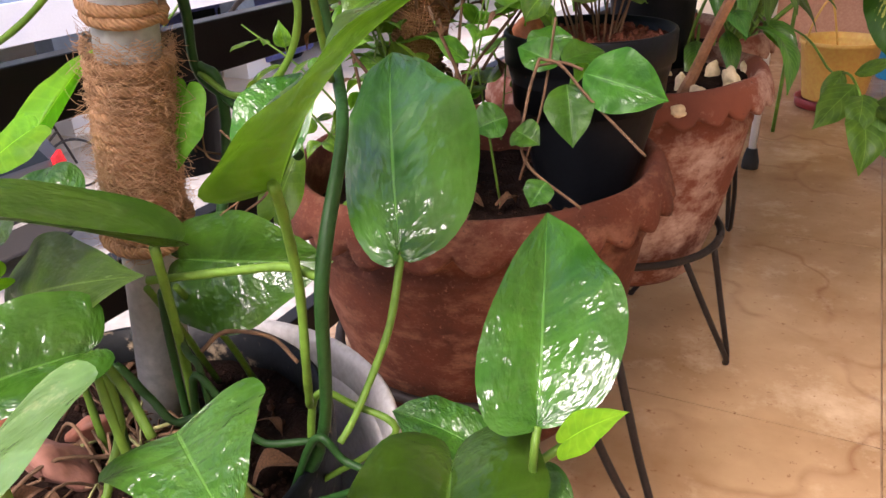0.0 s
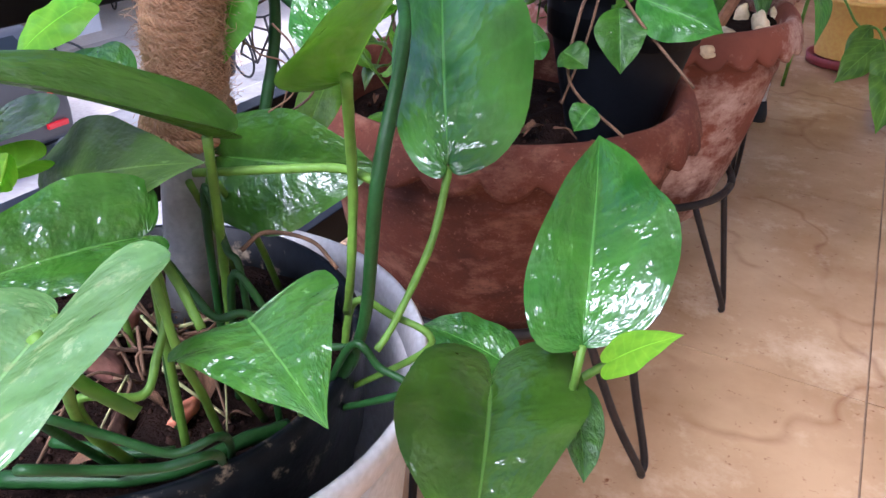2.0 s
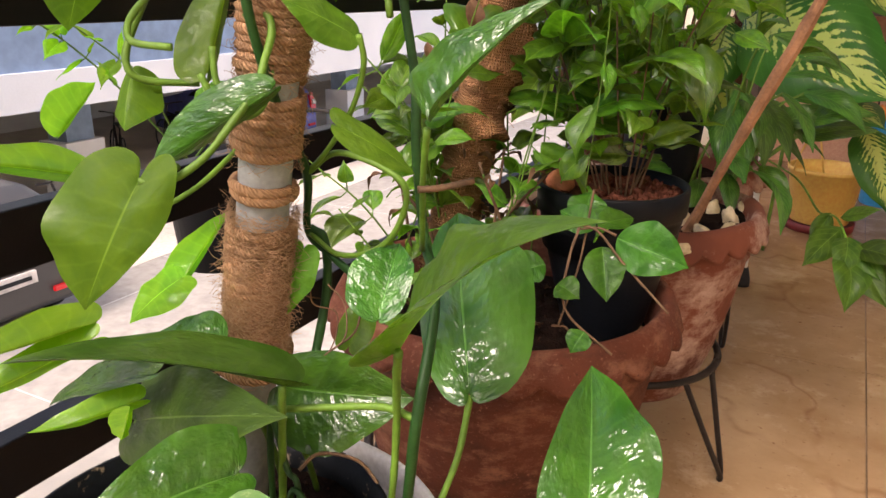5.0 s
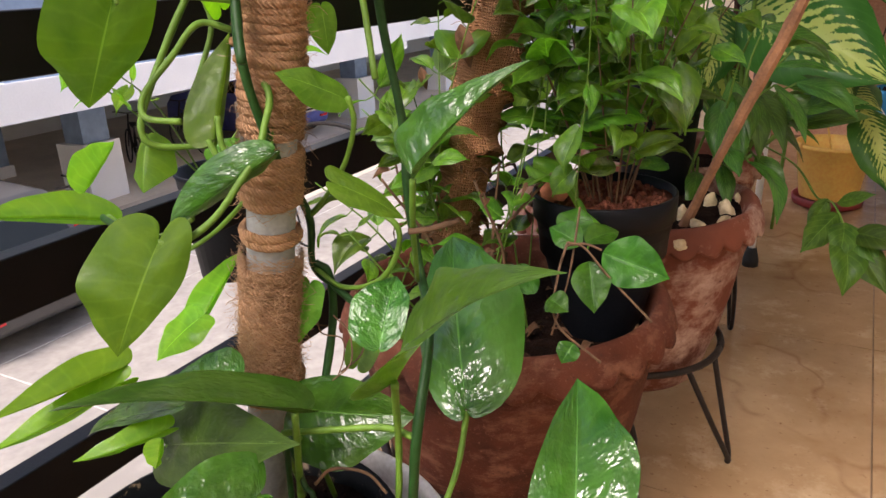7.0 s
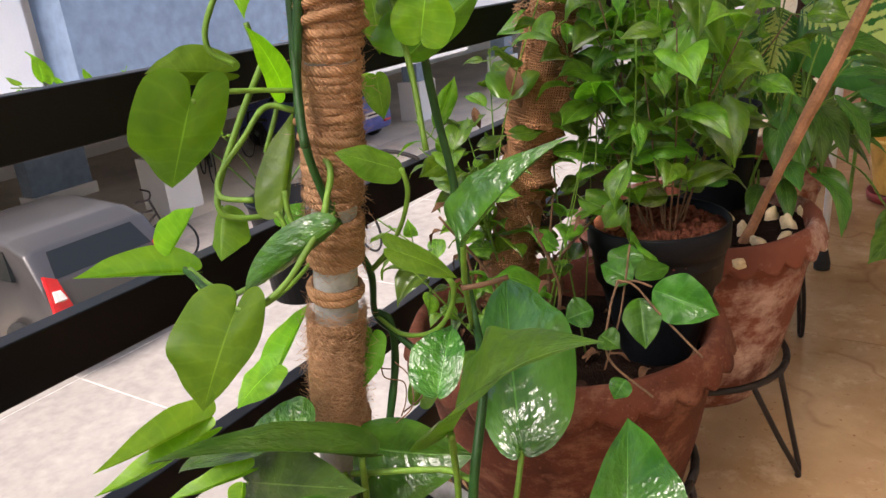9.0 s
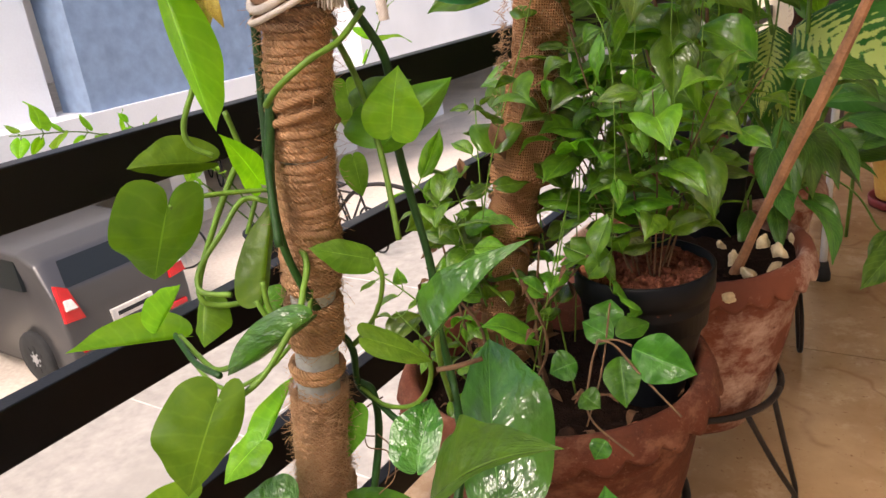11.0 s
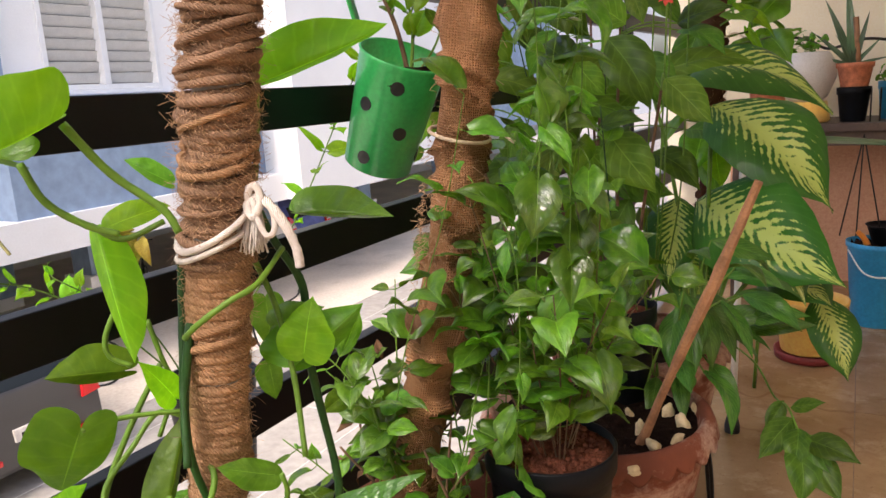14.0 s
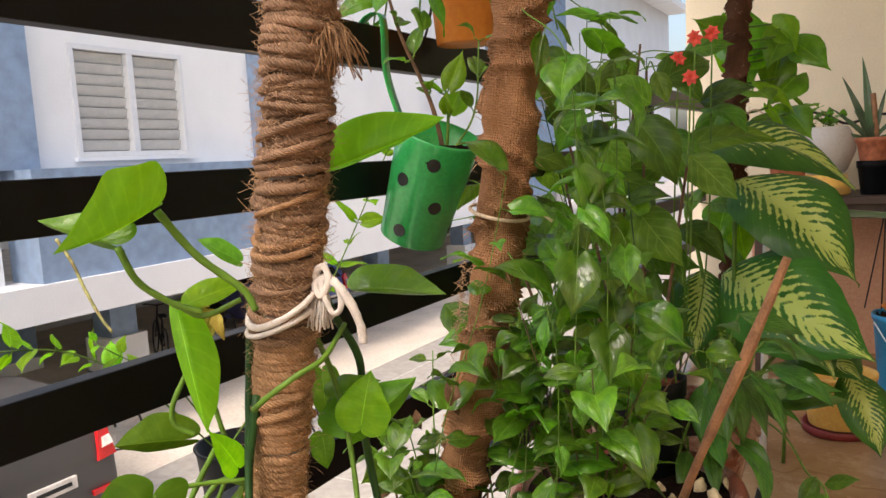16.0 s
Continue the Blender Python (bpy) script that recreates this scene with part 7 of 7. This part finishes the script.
far_leaf("mid", (-0.152, 2.915, 1.454), (-0.089, 2.878, 1.223), (0.241, -0.946, 0.217))
far_leaf("young", (-0.045, 2.963, 1.438), (0.044, 2.885, 1.328), (-0.021, -0.820, 0.571))
far_leaf("mid", (-0.025, 2.978, 1.331), (-0.036, 2.897, 1.198), (0.013, -0.852, 0.524))
far_leaf("mid", (0.030, 2.980, 1.369), (0.130, 2.906, 1.273), (-0.103, -0.836, 0.538))
far_leaf("mid", (0.026, 2.989, 1.269), (-0.053, 2.896, 1.164), (0.324, -0.815, 0.479))
far_leaf("young", (-0.137, 2.936, 1.303), (-0.224, 2.852, 1.377), (0.577, -0.786, -0.221))
far_leaf("mid", (-0.170, 2.919, 1.404), (-0.269, 2.830, 1.464), (0.592, -0.783, -0.189))
far_leaf("mid", (-0.046, 2.989, 1.133), (-0.108, 2.891, 1.054), (0.260, -0.701, 0.664))
far_leaf("mid", (0.006, 2.994, 1.148), (0.085, 2.912, 1.060), (-0.195, -0.798, 0.571))
far_leaf("young", (-0.065, 2.921, 1.348), (-0.139, 2.836, 1.278), (0.495, -0.765, 0.412))
far_leaf("mid", (-0.006, 2.923, 1.393), (-0.045, 2.829, 1.285), (0.234, -0.773, 0.590))

side = thing("low_shrub", (-0.17, 1.02, 0.43), "leafy green shoots round the foot of the hessian pole", "plant")
leafy_stem(side, rnd, ((-0.210, 1.000, 0.425), (-0.240, 1.046, 0.696), (-0.259, 1.085, 0.805)), KIT["shrub2"], 0.052, 0.024, 0.0012, 1.0, 0.25, skip=0.35)
leafy_stem(side, rnd, ((-0.190, 1.012, 0.425), (-0.234, 1.003, 0.652), (-0.250, 1.000, 0.725)), KIT["vine"], 0.052, 0.024, 0.0012, 1.0, 0.25, skip=0.35)
leafy_stem(side, rnd, ((-0.130, 1.048, 0.425), (-0.167, 1.058, 0.655), (-0.158, 1.068, 0.757)), KIT["vine"], 0.052, 0.024, 0.0012, 1.0, 0.25, skip=0.35)

outer = thing("window_box_plant", (-0.95, 1.0, 0.6), "light green sprig of a plant outside the railing", "plant")
leafy_stem(outer, rnd, ((-0.86, 1.25, 0.50), (-0.88, 1.10, 0.68), (-0.91, 0.98, 0.775), (-0.95, 0.86, 0.80)), KIT["young"], 0.05, 0.03, 0.0016, 1.0, 0.0, skip=0.35)
leafy_stem(outer, rnd, ((-0.86, 1.25, 0.50), (-0.86, 1.16, 0.66), (-0.885, 1.02, 0.78)), KIT["young"], 0.045, 0.03, 0.0016, 1.0, 0.0, skip=0.45)
leafy_stem(outer, rnd, ((-0.86, 1.25, 0.50), (-0.80, 1.5, 0.75), (-0.72, 1.72, 1.12)), KIT["young"], 0.06, 0.05, 0.002, 1.0, 0.0, skip=0.35)
outer_pot = thing("window_box", (-0.86, 1.3, 0.3), "small dark planter hung outside the railing", "plant pot")
part("pot_wall", lathe(((0.07, 0.30), (0.09, 0.50), (0.095, 0.51), (0.088, 0.51), (0.08, 0.48), (0.001, 0.48)), 32, (-0.86, 1.3, 0)), M["black_plastic"], outer_pot)
part("bracket", sweep(smooth_line(((-0.78, 1.3, 0.49), (-0.66, 1.3, 0.60), (-0.545, 1.3, 0.602), (-0.545, 1.3, 0.56)), 5), 0.004, 6), M["iron"], outer_pot)

# ---- the hanging pots on the railing ----
GP = Vector((-0.474, 1.388, 0.925))
lean = Vector((0, 0, 1)).rotation_difference(Vector((0.42, -0.12, 0.90))).to_matrix()
green_pot = thing("hanging_pot", GP, "green enamel hanging pot with black spots, tilted on the railing", "plant pot", "hanging pots")
part("pot_wall", lathe(((0.056, 0.0), (0.059, 0.002), (0.073, 0.195), (0.0755, 0.20), (0.0735, 0.202), (0.070, 0.20), (0.064, 0.10), (0.001, 0.098)), 56, GP, tilt=lean), M["green_tin"], green_pot)
soil_disc(green_pot, GP + lean @ Vector((0, 0, 0.17)), 0.068, M["soil"], 31, clods=20)
for a, h in ((-1.03, 0.165), (-1.73, 0.122), (-0.70, 0.088), (-1.50, 0.030), (0.5, 0.14), (0.35, 0.04), (1.6, 0.12), (1.5, 0.04), (-2.9, 0.16), (-3.0, 0.06)):
    rr = 0.059 + 0.0725 * h + 0.0012
    d = lean @ Vector((math.cos(a), math.sin(a), 0))
    up = lean @ Vector((0, 0, 1))
    bm = bmesh.new()
    side = up.cross(d)
    c = GP + lean @ Vector((rr * math.cos(a), rr * math.sin(a), h))
    vs = [bm.verts.new(c + (side * math.cos(t) + up * math.sin(t)) * 0.0115 - d * (0.0115 * math.cos(t)) ** 2 / (2 * rr)) for t in (2 * math.pi * k / 20 for k in range(20))]
    top = bm.faces.new(vs)
    ext = bmesh.ops.extrude_face_region(bm, geom=[top])
    for g in ext["geom"]:
        if isinstance(g, bmesh.types.BMVert):
            g.co -= d * 0.002
    part("spot", bm, M["black_dot"], green_pot, smooth=False)
strap = [GP + lean @ Vector((-0.070, -0.01, 0.19)), Vector((-0.512, 1.395, 1.22)), Vector((-0.514, 1.395, 1.318)), Vector((-0.545, 1.395, 1.325)), Vector((-0.572, 1.395, 1.30))]
bm = bmesh.new()
rowsx = [[bm.verts.new(p + Vector((dx, w, 0))) for w in (-0.011, 0.011) for dx in (-0.001, 0.001)] for p in smooth_line(strap, 5)]
for a, b in zip(rowsx, rowsx[1:]):
    for i, j in ((0, 1), (1, 3), (3, 2), (2, 0)):
        bm.faces.new((a[i], a[j], b[j], b[i]))
part("strap", bm, M["green_tin"], green_pot)
potted = thing("small_shrub", GP + Vector((0, 0, 0.16)), "small leafy plant growing from the spotted hanging pot", "plant")
base = GP + lean @ Vector((0.02, 0.01, 0.155))
leafy_stem(potted, rnd, (base, base + Vector((-0.02, -0.005, 0.10)), base + Vector((-0.065, -0.02, 0.22)), base + Vector((-0.09, -0.03, 0.33))), KIT["shrub2"], 0.06, 0.05, 0.004, 1.0, 0.0, M["brown_stem"], 0.3)
leafy_stem(potted, rnd, (base, base + Vector((0.01, 0.0, 0.08)), base + Vector((0.0, 0.01, 0.13))), KIT["young"], 0.065, 0.04, 0.003, 0.8, -0.5, skip=0.5)
leafy_stem(potted, rnd, (base, base + Vector((0.05, 0.02, 0.08)), base + Vector((0.06, 0.03, 0.20))), KIT["shrub2"], 0.05, 0.05, 0.002, 0.8, 0.0, skip=0.4)

OP = Vector((-0.455, 1.60, 1.285))
orange_pot = thing("hanging_pot", OP, "orange hanging pot hooked over the top rail", "plant pot", "hanging pots")
part("pot_wall", lathe(((0.055, 0.0), (0.058, 0.002), (0.066, 0.10), (0.070, 0.102), (0.070, 0.115), (0.064, 0.115), (0.06, 0.09), (0.001, 0.088)), 48, OP), M["orange"], orange_pot)
part("hook", sweep(smooth_line((OP + Vector((-0.07, 0, 0.14)), Vector((-0.515, 1.60, 1.43)), Vector((-0.545, 1.60, 1.32)), Vector((-0.575, 1.60, 1.28))), 5), 0.003, 6), M["iron"], orange_pot)
orange_plant = thing("trailing_plant", OP + Vector((0, 0, 0.12)), "leafy plant trailing from the orange hanging pot", "plant")
for a in (-2.4, -1.5, -0.6, 0.5, -2.0):
    b = OP + Vector((0.04 * math.cos(a), 0.04 * math.sin(a), 0.12))
    leafy_stem(orange_plant, rnd, (b, b + Vector((0.10 * math.cos(a), 0.10 * math.sin(a), 0.07)), b + Vector((0.14 * math.cos(a), 0.16 * math.sin(a), -0.10))), KIT["mid"], 0.075, 0.05, 0.0025, 0.9, 0.5, skip=0.3, pair=False)

# ---- far end of the balcony ----
def make_bucket(name, at, r0, r1, h, material, label, foot=None):
    b = thing(name, (*at, 0), label, "bucket")
    part("bucket_wall", lathe(((r0, 0.03 if foot else 0), (r0 * 1.02, 0.035 if foot else 0.004), (r1, h * 0.93), (r1 * 1.05, h * 0.94), (r1 * 1.06, h), (r1 * 1.0, h), (r1 * 0.96, h * 0.9), (r1 * 0.92, h * 0.78), (0.001, h * 0.77)), 48, (*at, 0)), material, b)
    if foot:
        part("saucer", lathe(((r0 * 1.05, 0), (r0 * 1.22, 0.004), (r0 * 1.26, 0.032), (r0 * 1.2, 0.033), (r0 * 1.05, 0.02), (0.001, 0.018)), 48, (*at, 0)), foot, b, "dark red saucer")
    return b


yellow_bucket = make_bucket("yellow_bucket", (0.145, 3.22), 0.095, 0.122, 0.225, M["yellow"], "yellow plastic bucket standing in a dark red saucer", M["maroon"])
part("handle", sweep(smooth_line(((0.04, 3.16, 0.20), (0.06, 3.06, 0.30), (0.10, 3.10, 0.36), (0.14, 3.14, 0.20)), 6), 0.0035, 6), M["yellow"], yellow_bucket)
blue_bucket = make_bucket("blue_bucket", (0.365, 3.72), 0.088, 0.115, 0.345, M["blue"], "blue plastic bucket filled with soil and garden tools")
part("handle", sweep(smooth_line(((0.255, 3.68, 0.31), (0.32, 3.585, 0.235), (0.42, 3.585, 0.235), (0.478, 3.68, 0.31)), 6), 0.0035, 6), M["aluminium"], blue_bucket)
soil_disc(blue_bucket, (0.365, 3.72, 0.325), 0.107, M["pebble"], 41, rough=0.03, clods=20)
black_tray = thing("black_pot", (0.38, 3.74, 0.33), "black plastic pot lying on the blue bucket", "plant pot")
part("pot_wall", lathe(((0.06, 0.33), (0.085, 0.41), (0.09, 0.41), (0.08, 0.40), (0.001, 0.39)), 32, (0.40, 3.74, 0)), M["black_plastic"], black_tray)
trowel = thing("trowel_handle", (0.30, 3.66, 0.34), "orange handle of a garden tool in the bucket", "tool")
part("grip", sweep(smooth_line(((0.325, 3.66, 0.33), (0.31, 3.65, 0.365), (0.285, 3.64, 0.395)), 5), lambda t: 0.013 - 0.003 * t, 8), M["orange"], trowel)

table = thing("plant_table", (0.5, 4.15, 0), "dark wooden table covered with potted plants", "table")
part("tabletop", box(-0.25, 1.25, 3.85, 4.36, 0.775, 0.81, 0.004), M["dark_wood"], table, smooth=False)
for x, y in ((0.47, 3.90), (-0.20, 3.90), (1.18, 3.90), (0.47, 4.30), (-0.20, 4.30), (1.18, 4.30)):
    part("leg", box(x - 0.022, x + 0.022, y - 0.022, y + 0.022, 0, 0.7745, 0.003), M["dark_wood"], table, smooth=False)
part("apron", box(-0.20, 1.18, 3.89, 3.908, 0.715, 0.7745), M["dark_wood"], table, smooth=False)


def small_pot(name, at, r, h, material, label, group="pots on the table"):
    p = thing(name, at, label, "plant pot", group)
    part("pot_wall", lathe(((r * 0.72, 0), (r * 0.74, 0.003), (r * 0.93, h * 0.78), (r, h * 0.80), (r * 1.02, h), (r * 0.92, h), (r * 0.86, h * 0.85), (0.001, h * 0.84)), 40, at), material, p)
    return p


T = 0.81
bulb = thing("white_pot", (0.06, 4.0, T), "round white ceramic pot on the dark table", "plant pot", "pots on the table")
part("pot_wall", lathe(((0.06, 0.09), (0.085, 0.11), (0.118, 0.19), (0.115, 0.25), (0.09, 0.295), (0.08, 0.30), (0.075, 0.28), (0.001, 0.27)), 44, (0.06, 4.0, T)), M["white_plastic"], bulb)
part("pot_foot", lathe(((0.09, 0), (0.10, 0.01), (0.085, 0.09), (0.001, 0.0905)), 32, (0.06, 4.0, T)), M["yellow"], bulb, "yellowish bowl under it")
small_pot("clay_pot", (0.245, 3.98, T + 0.145), 0.072, 0.10, M["brick_bit"], "terracotta pot stacked on a black pot")
small_pot("black_pot", (0.245, 3.98, T), 0.066, 0.144, M["black_plastic"], "black plastic pot on the dark table")
small_pot("clay_pot", (-0.10, 4.05, T), 0.085, 0.19, M["brick_bit"], "terracotta pot on the dark table")
small_pot("lime_pot", (0.47, 3.93, T), 0.052, 0.095, M["lime"], "lime green plastic pot on the dark table")
small_pot("blue_pot", (0.385, 4.12, T), 0.05, 0.16, M["blue"], "blue plastic pot on the dark table")
small_pot("black_pot", (0.62, 4.05, T), 0.07, 0.15, M["black_plastic"], "black plastic pot on the dark table")
wire = thing("wire_rack", (0.36, 3.96, T), "thin wire pot rack on the dark table", "rack")
for x in (0.31, 0.345, 0.38, 0.415):
    part("wire", sweep(smooth_line(((x, 3.93, T), (x, 3.93, T + 0.12), (x, 4.0, T + 0.12), (x, 4.0, T)), 4), 0.003, 6), M["iron"], wire)
hoop = thing("wire_hoop", (0.2, 4.05, T), "dark wire hoop over the table plants", "hoop")
part("hoop_wire", sweep(smooth_line(((-0.06, 4.1, T), (-0.05, 4.1, 1.15), (0.05, 4.08, 1.165), (0.14, 4.05, 1.12), (0.26, 4.04, 1.15), (0.36, 4.05, 1.14), (0.44, 4.08, 1.11), (0.52, 4.1, T)), 6), 0.006, 6), M["iron"], hoop)
aloe = thing("aloe_plant", (0.22, 4.0, 1.05), "spiky aloe in the terracotta pot", "plant")
for dx, dz, dy in ((-0.10, 0.26, 0), (-0.03, 0.33, 0.02), (0.05, 0.20, 0), (-0.14, 0.14, -0.02), (0.09, 0.10, 0.01), (-0.06, 0.12, -0.04), (0.12, 0.03, -0.03), (-0.12, 0.04, -0.03)):
    b = Vector((0.235, 3.98, 1.04))
    KIT["aloe"].put(aloe, b, b + Vector((dx, dy, dz)), Vector((0.2, -0.9, 0.3)), rnd, 1.1)
brown = thing("wooden_stick", (0.27, 3.98, 1.03), "brown wooden stick standing in a terracotta pot", "stick")
part("shaft", sweep(((0.262, 3.98, 1.0), (0.25, 3.98, 1.12), (0.238, 3.98, 1.24)), 0.011, 7), M["wood"], brown)
for x, y, z, kit, n, h, reach, size, name, label in ((0.06, 4.0, T + 0.28, "shrub", 6, 0.10, 0.08, 0.05, "small_plant", "small leafy plant in the white pot"), (-0.10, 4.05, T + 0.17, "mid", 7, 0.22, 0.14, 0.10, "small_plant", "broad-leaved plant in a terracotta pot"), (0.385, 4.12, T + 0.14, "shrub2", 6, 0.10, 0.09, 0.05, "small_plant", "light green seedling plant in a blue pot"), (0.47, 3.93, T + 0.08, "shrub", 8, 0.14, 0.13, 0.05, "small_plant", "dark green herb in a lime pot"), (0.62, 4.05, T + 0.13, "shrub2", 8, 0.14, 0.13, 0.06, "small_plant", "leafy herb in a black pot")):
    p = thing(name, (x, y, z), label, "plant")
    shrub(p, rnd, (x, y, z - 0.01), n, (KIT[kit],), h, reach, size, 0.04, r=0.002)
long_leaf = thing("strap_leaf_plant", (0.10, 3.0, 0.4), "long pale green strap leaf arching in front of the table", "plant")
lean_pole = thing("white_pole", (-0.02, 2.49, 0), "thin white pole with a black rubber foot", "pole")
part("shaft", sweep(((-0.02, 2.49, 0.03), (-0.015, 2.52, 0.5), (-0.01, 2.55, 0.95)), 0.010, 12), M["aluminium"], lean_pole)
part("rubber_foot", lathe(((0.022, 0), (0.022, 0.02), (0.014, 0.055), (0.001, 0.056)), 16, (-0.02, 2.49, 0)), M["tyre"], lean_pole)
b = Vector((0.05, 2.9, 0.82))
KIT["aloe"].put(long_leaf, b, b + Vector((0.55, 0.15, -0.06)), Vector((0, -0.3, 1)), rnd, 1.0)
part("stem", sweep(smooth_line(((0.0, 2.85, 0.0), (0.02, 2.88, 0.5), b), 6), 0.006, 6), M["green_stem"], long_leaf)
hanger = thing("wire_hanger", (0.28, 3.55, 0.4), "thin wire pot hanger standing before the salmon wall", "hanger")
for dx in (-0.07, -0.01, 0.08):
    part("wire", sweep(((0.29, 3.70, 0.775), (0.29 + dx, 3.72, 0.36)), 0.003, 5), M["iron"], hanger)

# ---- shells, stones and bits on the soil ----
def lump(name, at, size, material, label, category, seed, flat=0.6):
    bm = bmesh.new()
    bmesh.ops.create_icosphere(bm, subdivisions=3, radius=1)
    for v in bm.verts:
        n = noise.noise(v.co * 1.3 + Vector((seed, 0, 0))) * 0.35 + noise.noise(v.co * 3.5 + Vector((0, seed, 0))) * 0.12
        v.co = Vector((v.co.x * size[0], v.co.y * size[1], v.co.z * size[2] * flat)) * (1 + n)
    bmesh.ops.transform(bm, matrix=Matrix.Translation(at) @ Euler((0.3 * seed, 0.2 * seed, seed)).to_matrix().to_4x4(), verts=bm.verts)
    return solo(name, bm, material, label, category, smooth=True, group=category + "s on the soil")


rs = random.Random(77)
for k, (x, y, s) in enumerate(((-0.005, 1.315, 0.022), (0.005, 1.40, 0.026), (-0.05, 1.33, 0.02), (0.035, 1.43, 0.02), (-0.03, 1.45, 0.022), (0.03, 1.50, 0.024), (-0.09, 1.36, 0.02), (0.0, 1.53, 0.022), (0.04, 1.56, 0.018), (-0.06, 1.50, 0.018))):
    lump("egg_shell", (x, y, 0.468), (s * 0.75, s * 0.55, s * 0.6), M["shell"], "broken pale egg shell on dark soil in the pot", "shell", k + 1)
lump("brick_piece", (-0.105, 1.065, 0.603), (0.017, 0.014, 0.024), M["brick_bit"], "orange brick piece on red soil in the nursery pot", "stone", 3)
for k, (x, y, z, s, mt) in enumerate(((-0.215, 0.575, 0.420, 0.030, "pink_stone"), (-0.285, 0.575, 0.424, 0.036, "brick_bit"), (-0.235, 0.610, 0.416, 0.018, "clay_dark"), (-0.135, 0.57, 0.415, 0.012, "brick_bit"), (-0.16, 0.545, 0.412, 0.012, "pebble"), (-0.225, 0.62, 0.415, 0.014, "pebble"), (-0.15, 0.60, 0.415, 0.010, "pebble"))):
    lump("stone", (x, y, z), (s, s * 0.8, s * 0.7), M[mt], "reddish stone lying on the soil of the nursery pot", "stone", k + 11)
for k, (x, y, z, s, mt) in enumerate(((-0.035, 1.0, 0.43, 0.016, "brick_bit"), (-0.06, 0.965, 0.43, 0.014, "pebble"), (-0.09, 0.935, 0.437, 0.02, "pebble"), (-0.01, 1.03, 0.432, 0.012, "dry"), (-0.13, 0.95, 0.436, 0.015, "pink_stone"))):
    lump("stone", (x, y, z), (s, s * 0.8, s * 0.7), M[mt], "brown clod lying on the soil of the terracotta pot", "stone", k + 21)
litter = thing("leaf_litter", (-0.1, 0.98, 0.43), "dry brown leaves lying on the soil", "litter")
for k in range(26):
    a, d = rs.uniform(0, 6.28), 0.16 * math.sqrt(rs.random())
    b = Vector((CLAY_1[0] + d * math.cos(a), CLAY_1[1] + d * math.sin(a), 0.432))
    t = rs.uniform(0, 6.28)
    KIT["dry"].put(litter, b, b + Vector((math.cos(t), math.sin(t), rs.uniform(0, 0.5))) * rs.uniform(0.012, 0.028), Vector((0, 0, 1)) + jitter(rs, 0.4), rs)
withered = thing("withered_leaf", (-0.166, 0.622, 0.96), "crumpled yellow-brown withered leaf at a vine joint", "leaf")
for dx, dz, sx, sz in ((0.0, 0.0, -0.030, -0.004), (-0.004, -0.004, -0.020, -0.022), (0.006, -0.002, 0.012, -0.026), (-0.010, 0.004, -0.030, 0.010), (0.002, -0.010, -0.008, -0.030)):
    b = Vector((-0.151 + dx * 0.5, 0.610, 0.963 + dz * 0.5))
    ob = KIT["dry"].put(withered, b, b + Vector((sx, -0.006, sz)) * 0.75, Vector((0.3, -0.9, 0.3)) + jitter(rs, 0.6), rs)
    ob.data = ob.data.copy()
    ob.data.materials[0] = M["withered"]
caught = thing("caught_dry_leaf", (-0.08, 1.03, 1.05), "dry orange leaf caught on the hessian pole", "leaf")
for b, e in (((-0.192, 1.010, 0.795), (-0.181, 1.005, 0.757)), ((-0.240, 1.005, 0.75), (-0.234, 1.003, 0.729))):
    KIT["dry"].put(caught, Vector(b), Vector(e), (0.4, -0.8, 0.3), rs, 1.2)
litter_2 = thing("leaf_litter", (-0.18, 0.63, 0.40), "dry stems and leaf scraps on the soil of the nursery pot", "litter")
for k in range(60):
    a, d = rs.uniform(0, 6.28), 0.105 * math.sqrt(rs.random())
    b = Vector((-0.180 + d * math.cos(a), 0.595 + d * math.sin(a), 0.413))
    t = rs.uniform(0, 6.28)
    if k % 3 == 0:
        KIT["dry"].put(litter_2, b, b + Vector((math.cos(t), math.sin(t), rs.uniform(0, 0.4))) * rs.uniform(0.015, 0.035), Vector((0, 0, 1)) + jitter(rs, 0.5), rs)
    else:
        hub = Vector((-0.180, 0.595, 0.425))
        mid = b.lerp(hub, 0.4) + jitter(rs, 0.015) + Vector((0, 0, rs.uniform(0.004, 0.022)))
        end = b.lerp(hub, rs.uniform(0.6, 0.9)) + jitter(rs, 0.02)
        end.z = rs.uniform(0.412, 0.430)
        part("twig", sweep(smooth_line((b, mid, end), 5), rs.uniform(0.0006, 0.0014), 5), rs.choice((M["brown_stem"], M["brown_stem"], M["dry_shoot"])), litter_2)

# ---- floor tiles ----
PITCH, JX, JY = 0.695, 0.300, 1.365
i0, i1 = math.floor((FLOOR_X[0] - JX) / PITCH), math.ceil((FLOOR_X[1] - JX) / PITCH)
j0, j1 = math.floor((FLOOR_Y[0] - JY) / PITCH), math.ceil((FLOOR_Y[1] - JY) / PITCH)
for i in range(i0, i1):
    for j in range(j0, j1):
        x0, x1 = max(FLOOR_X[0], JX + i * PITCH + 0.0015), min(FLOOR_X[1], JX + (i + 1) * PITCH - 0.0015)
        y0, y1 = max(FLOOR_Y[0], JY + j * PITCH + 0.0015), min(FLOOR_Y[1], JY + (j + 1) * PITCH - 0.0015)
        if x1 - x0 > 0.01 and y1 - y0 > 0.01:
            part("tile", box(x0, x1, y0, y1, -0.0035, 0.0), M["tile"], floor, smooth=False)
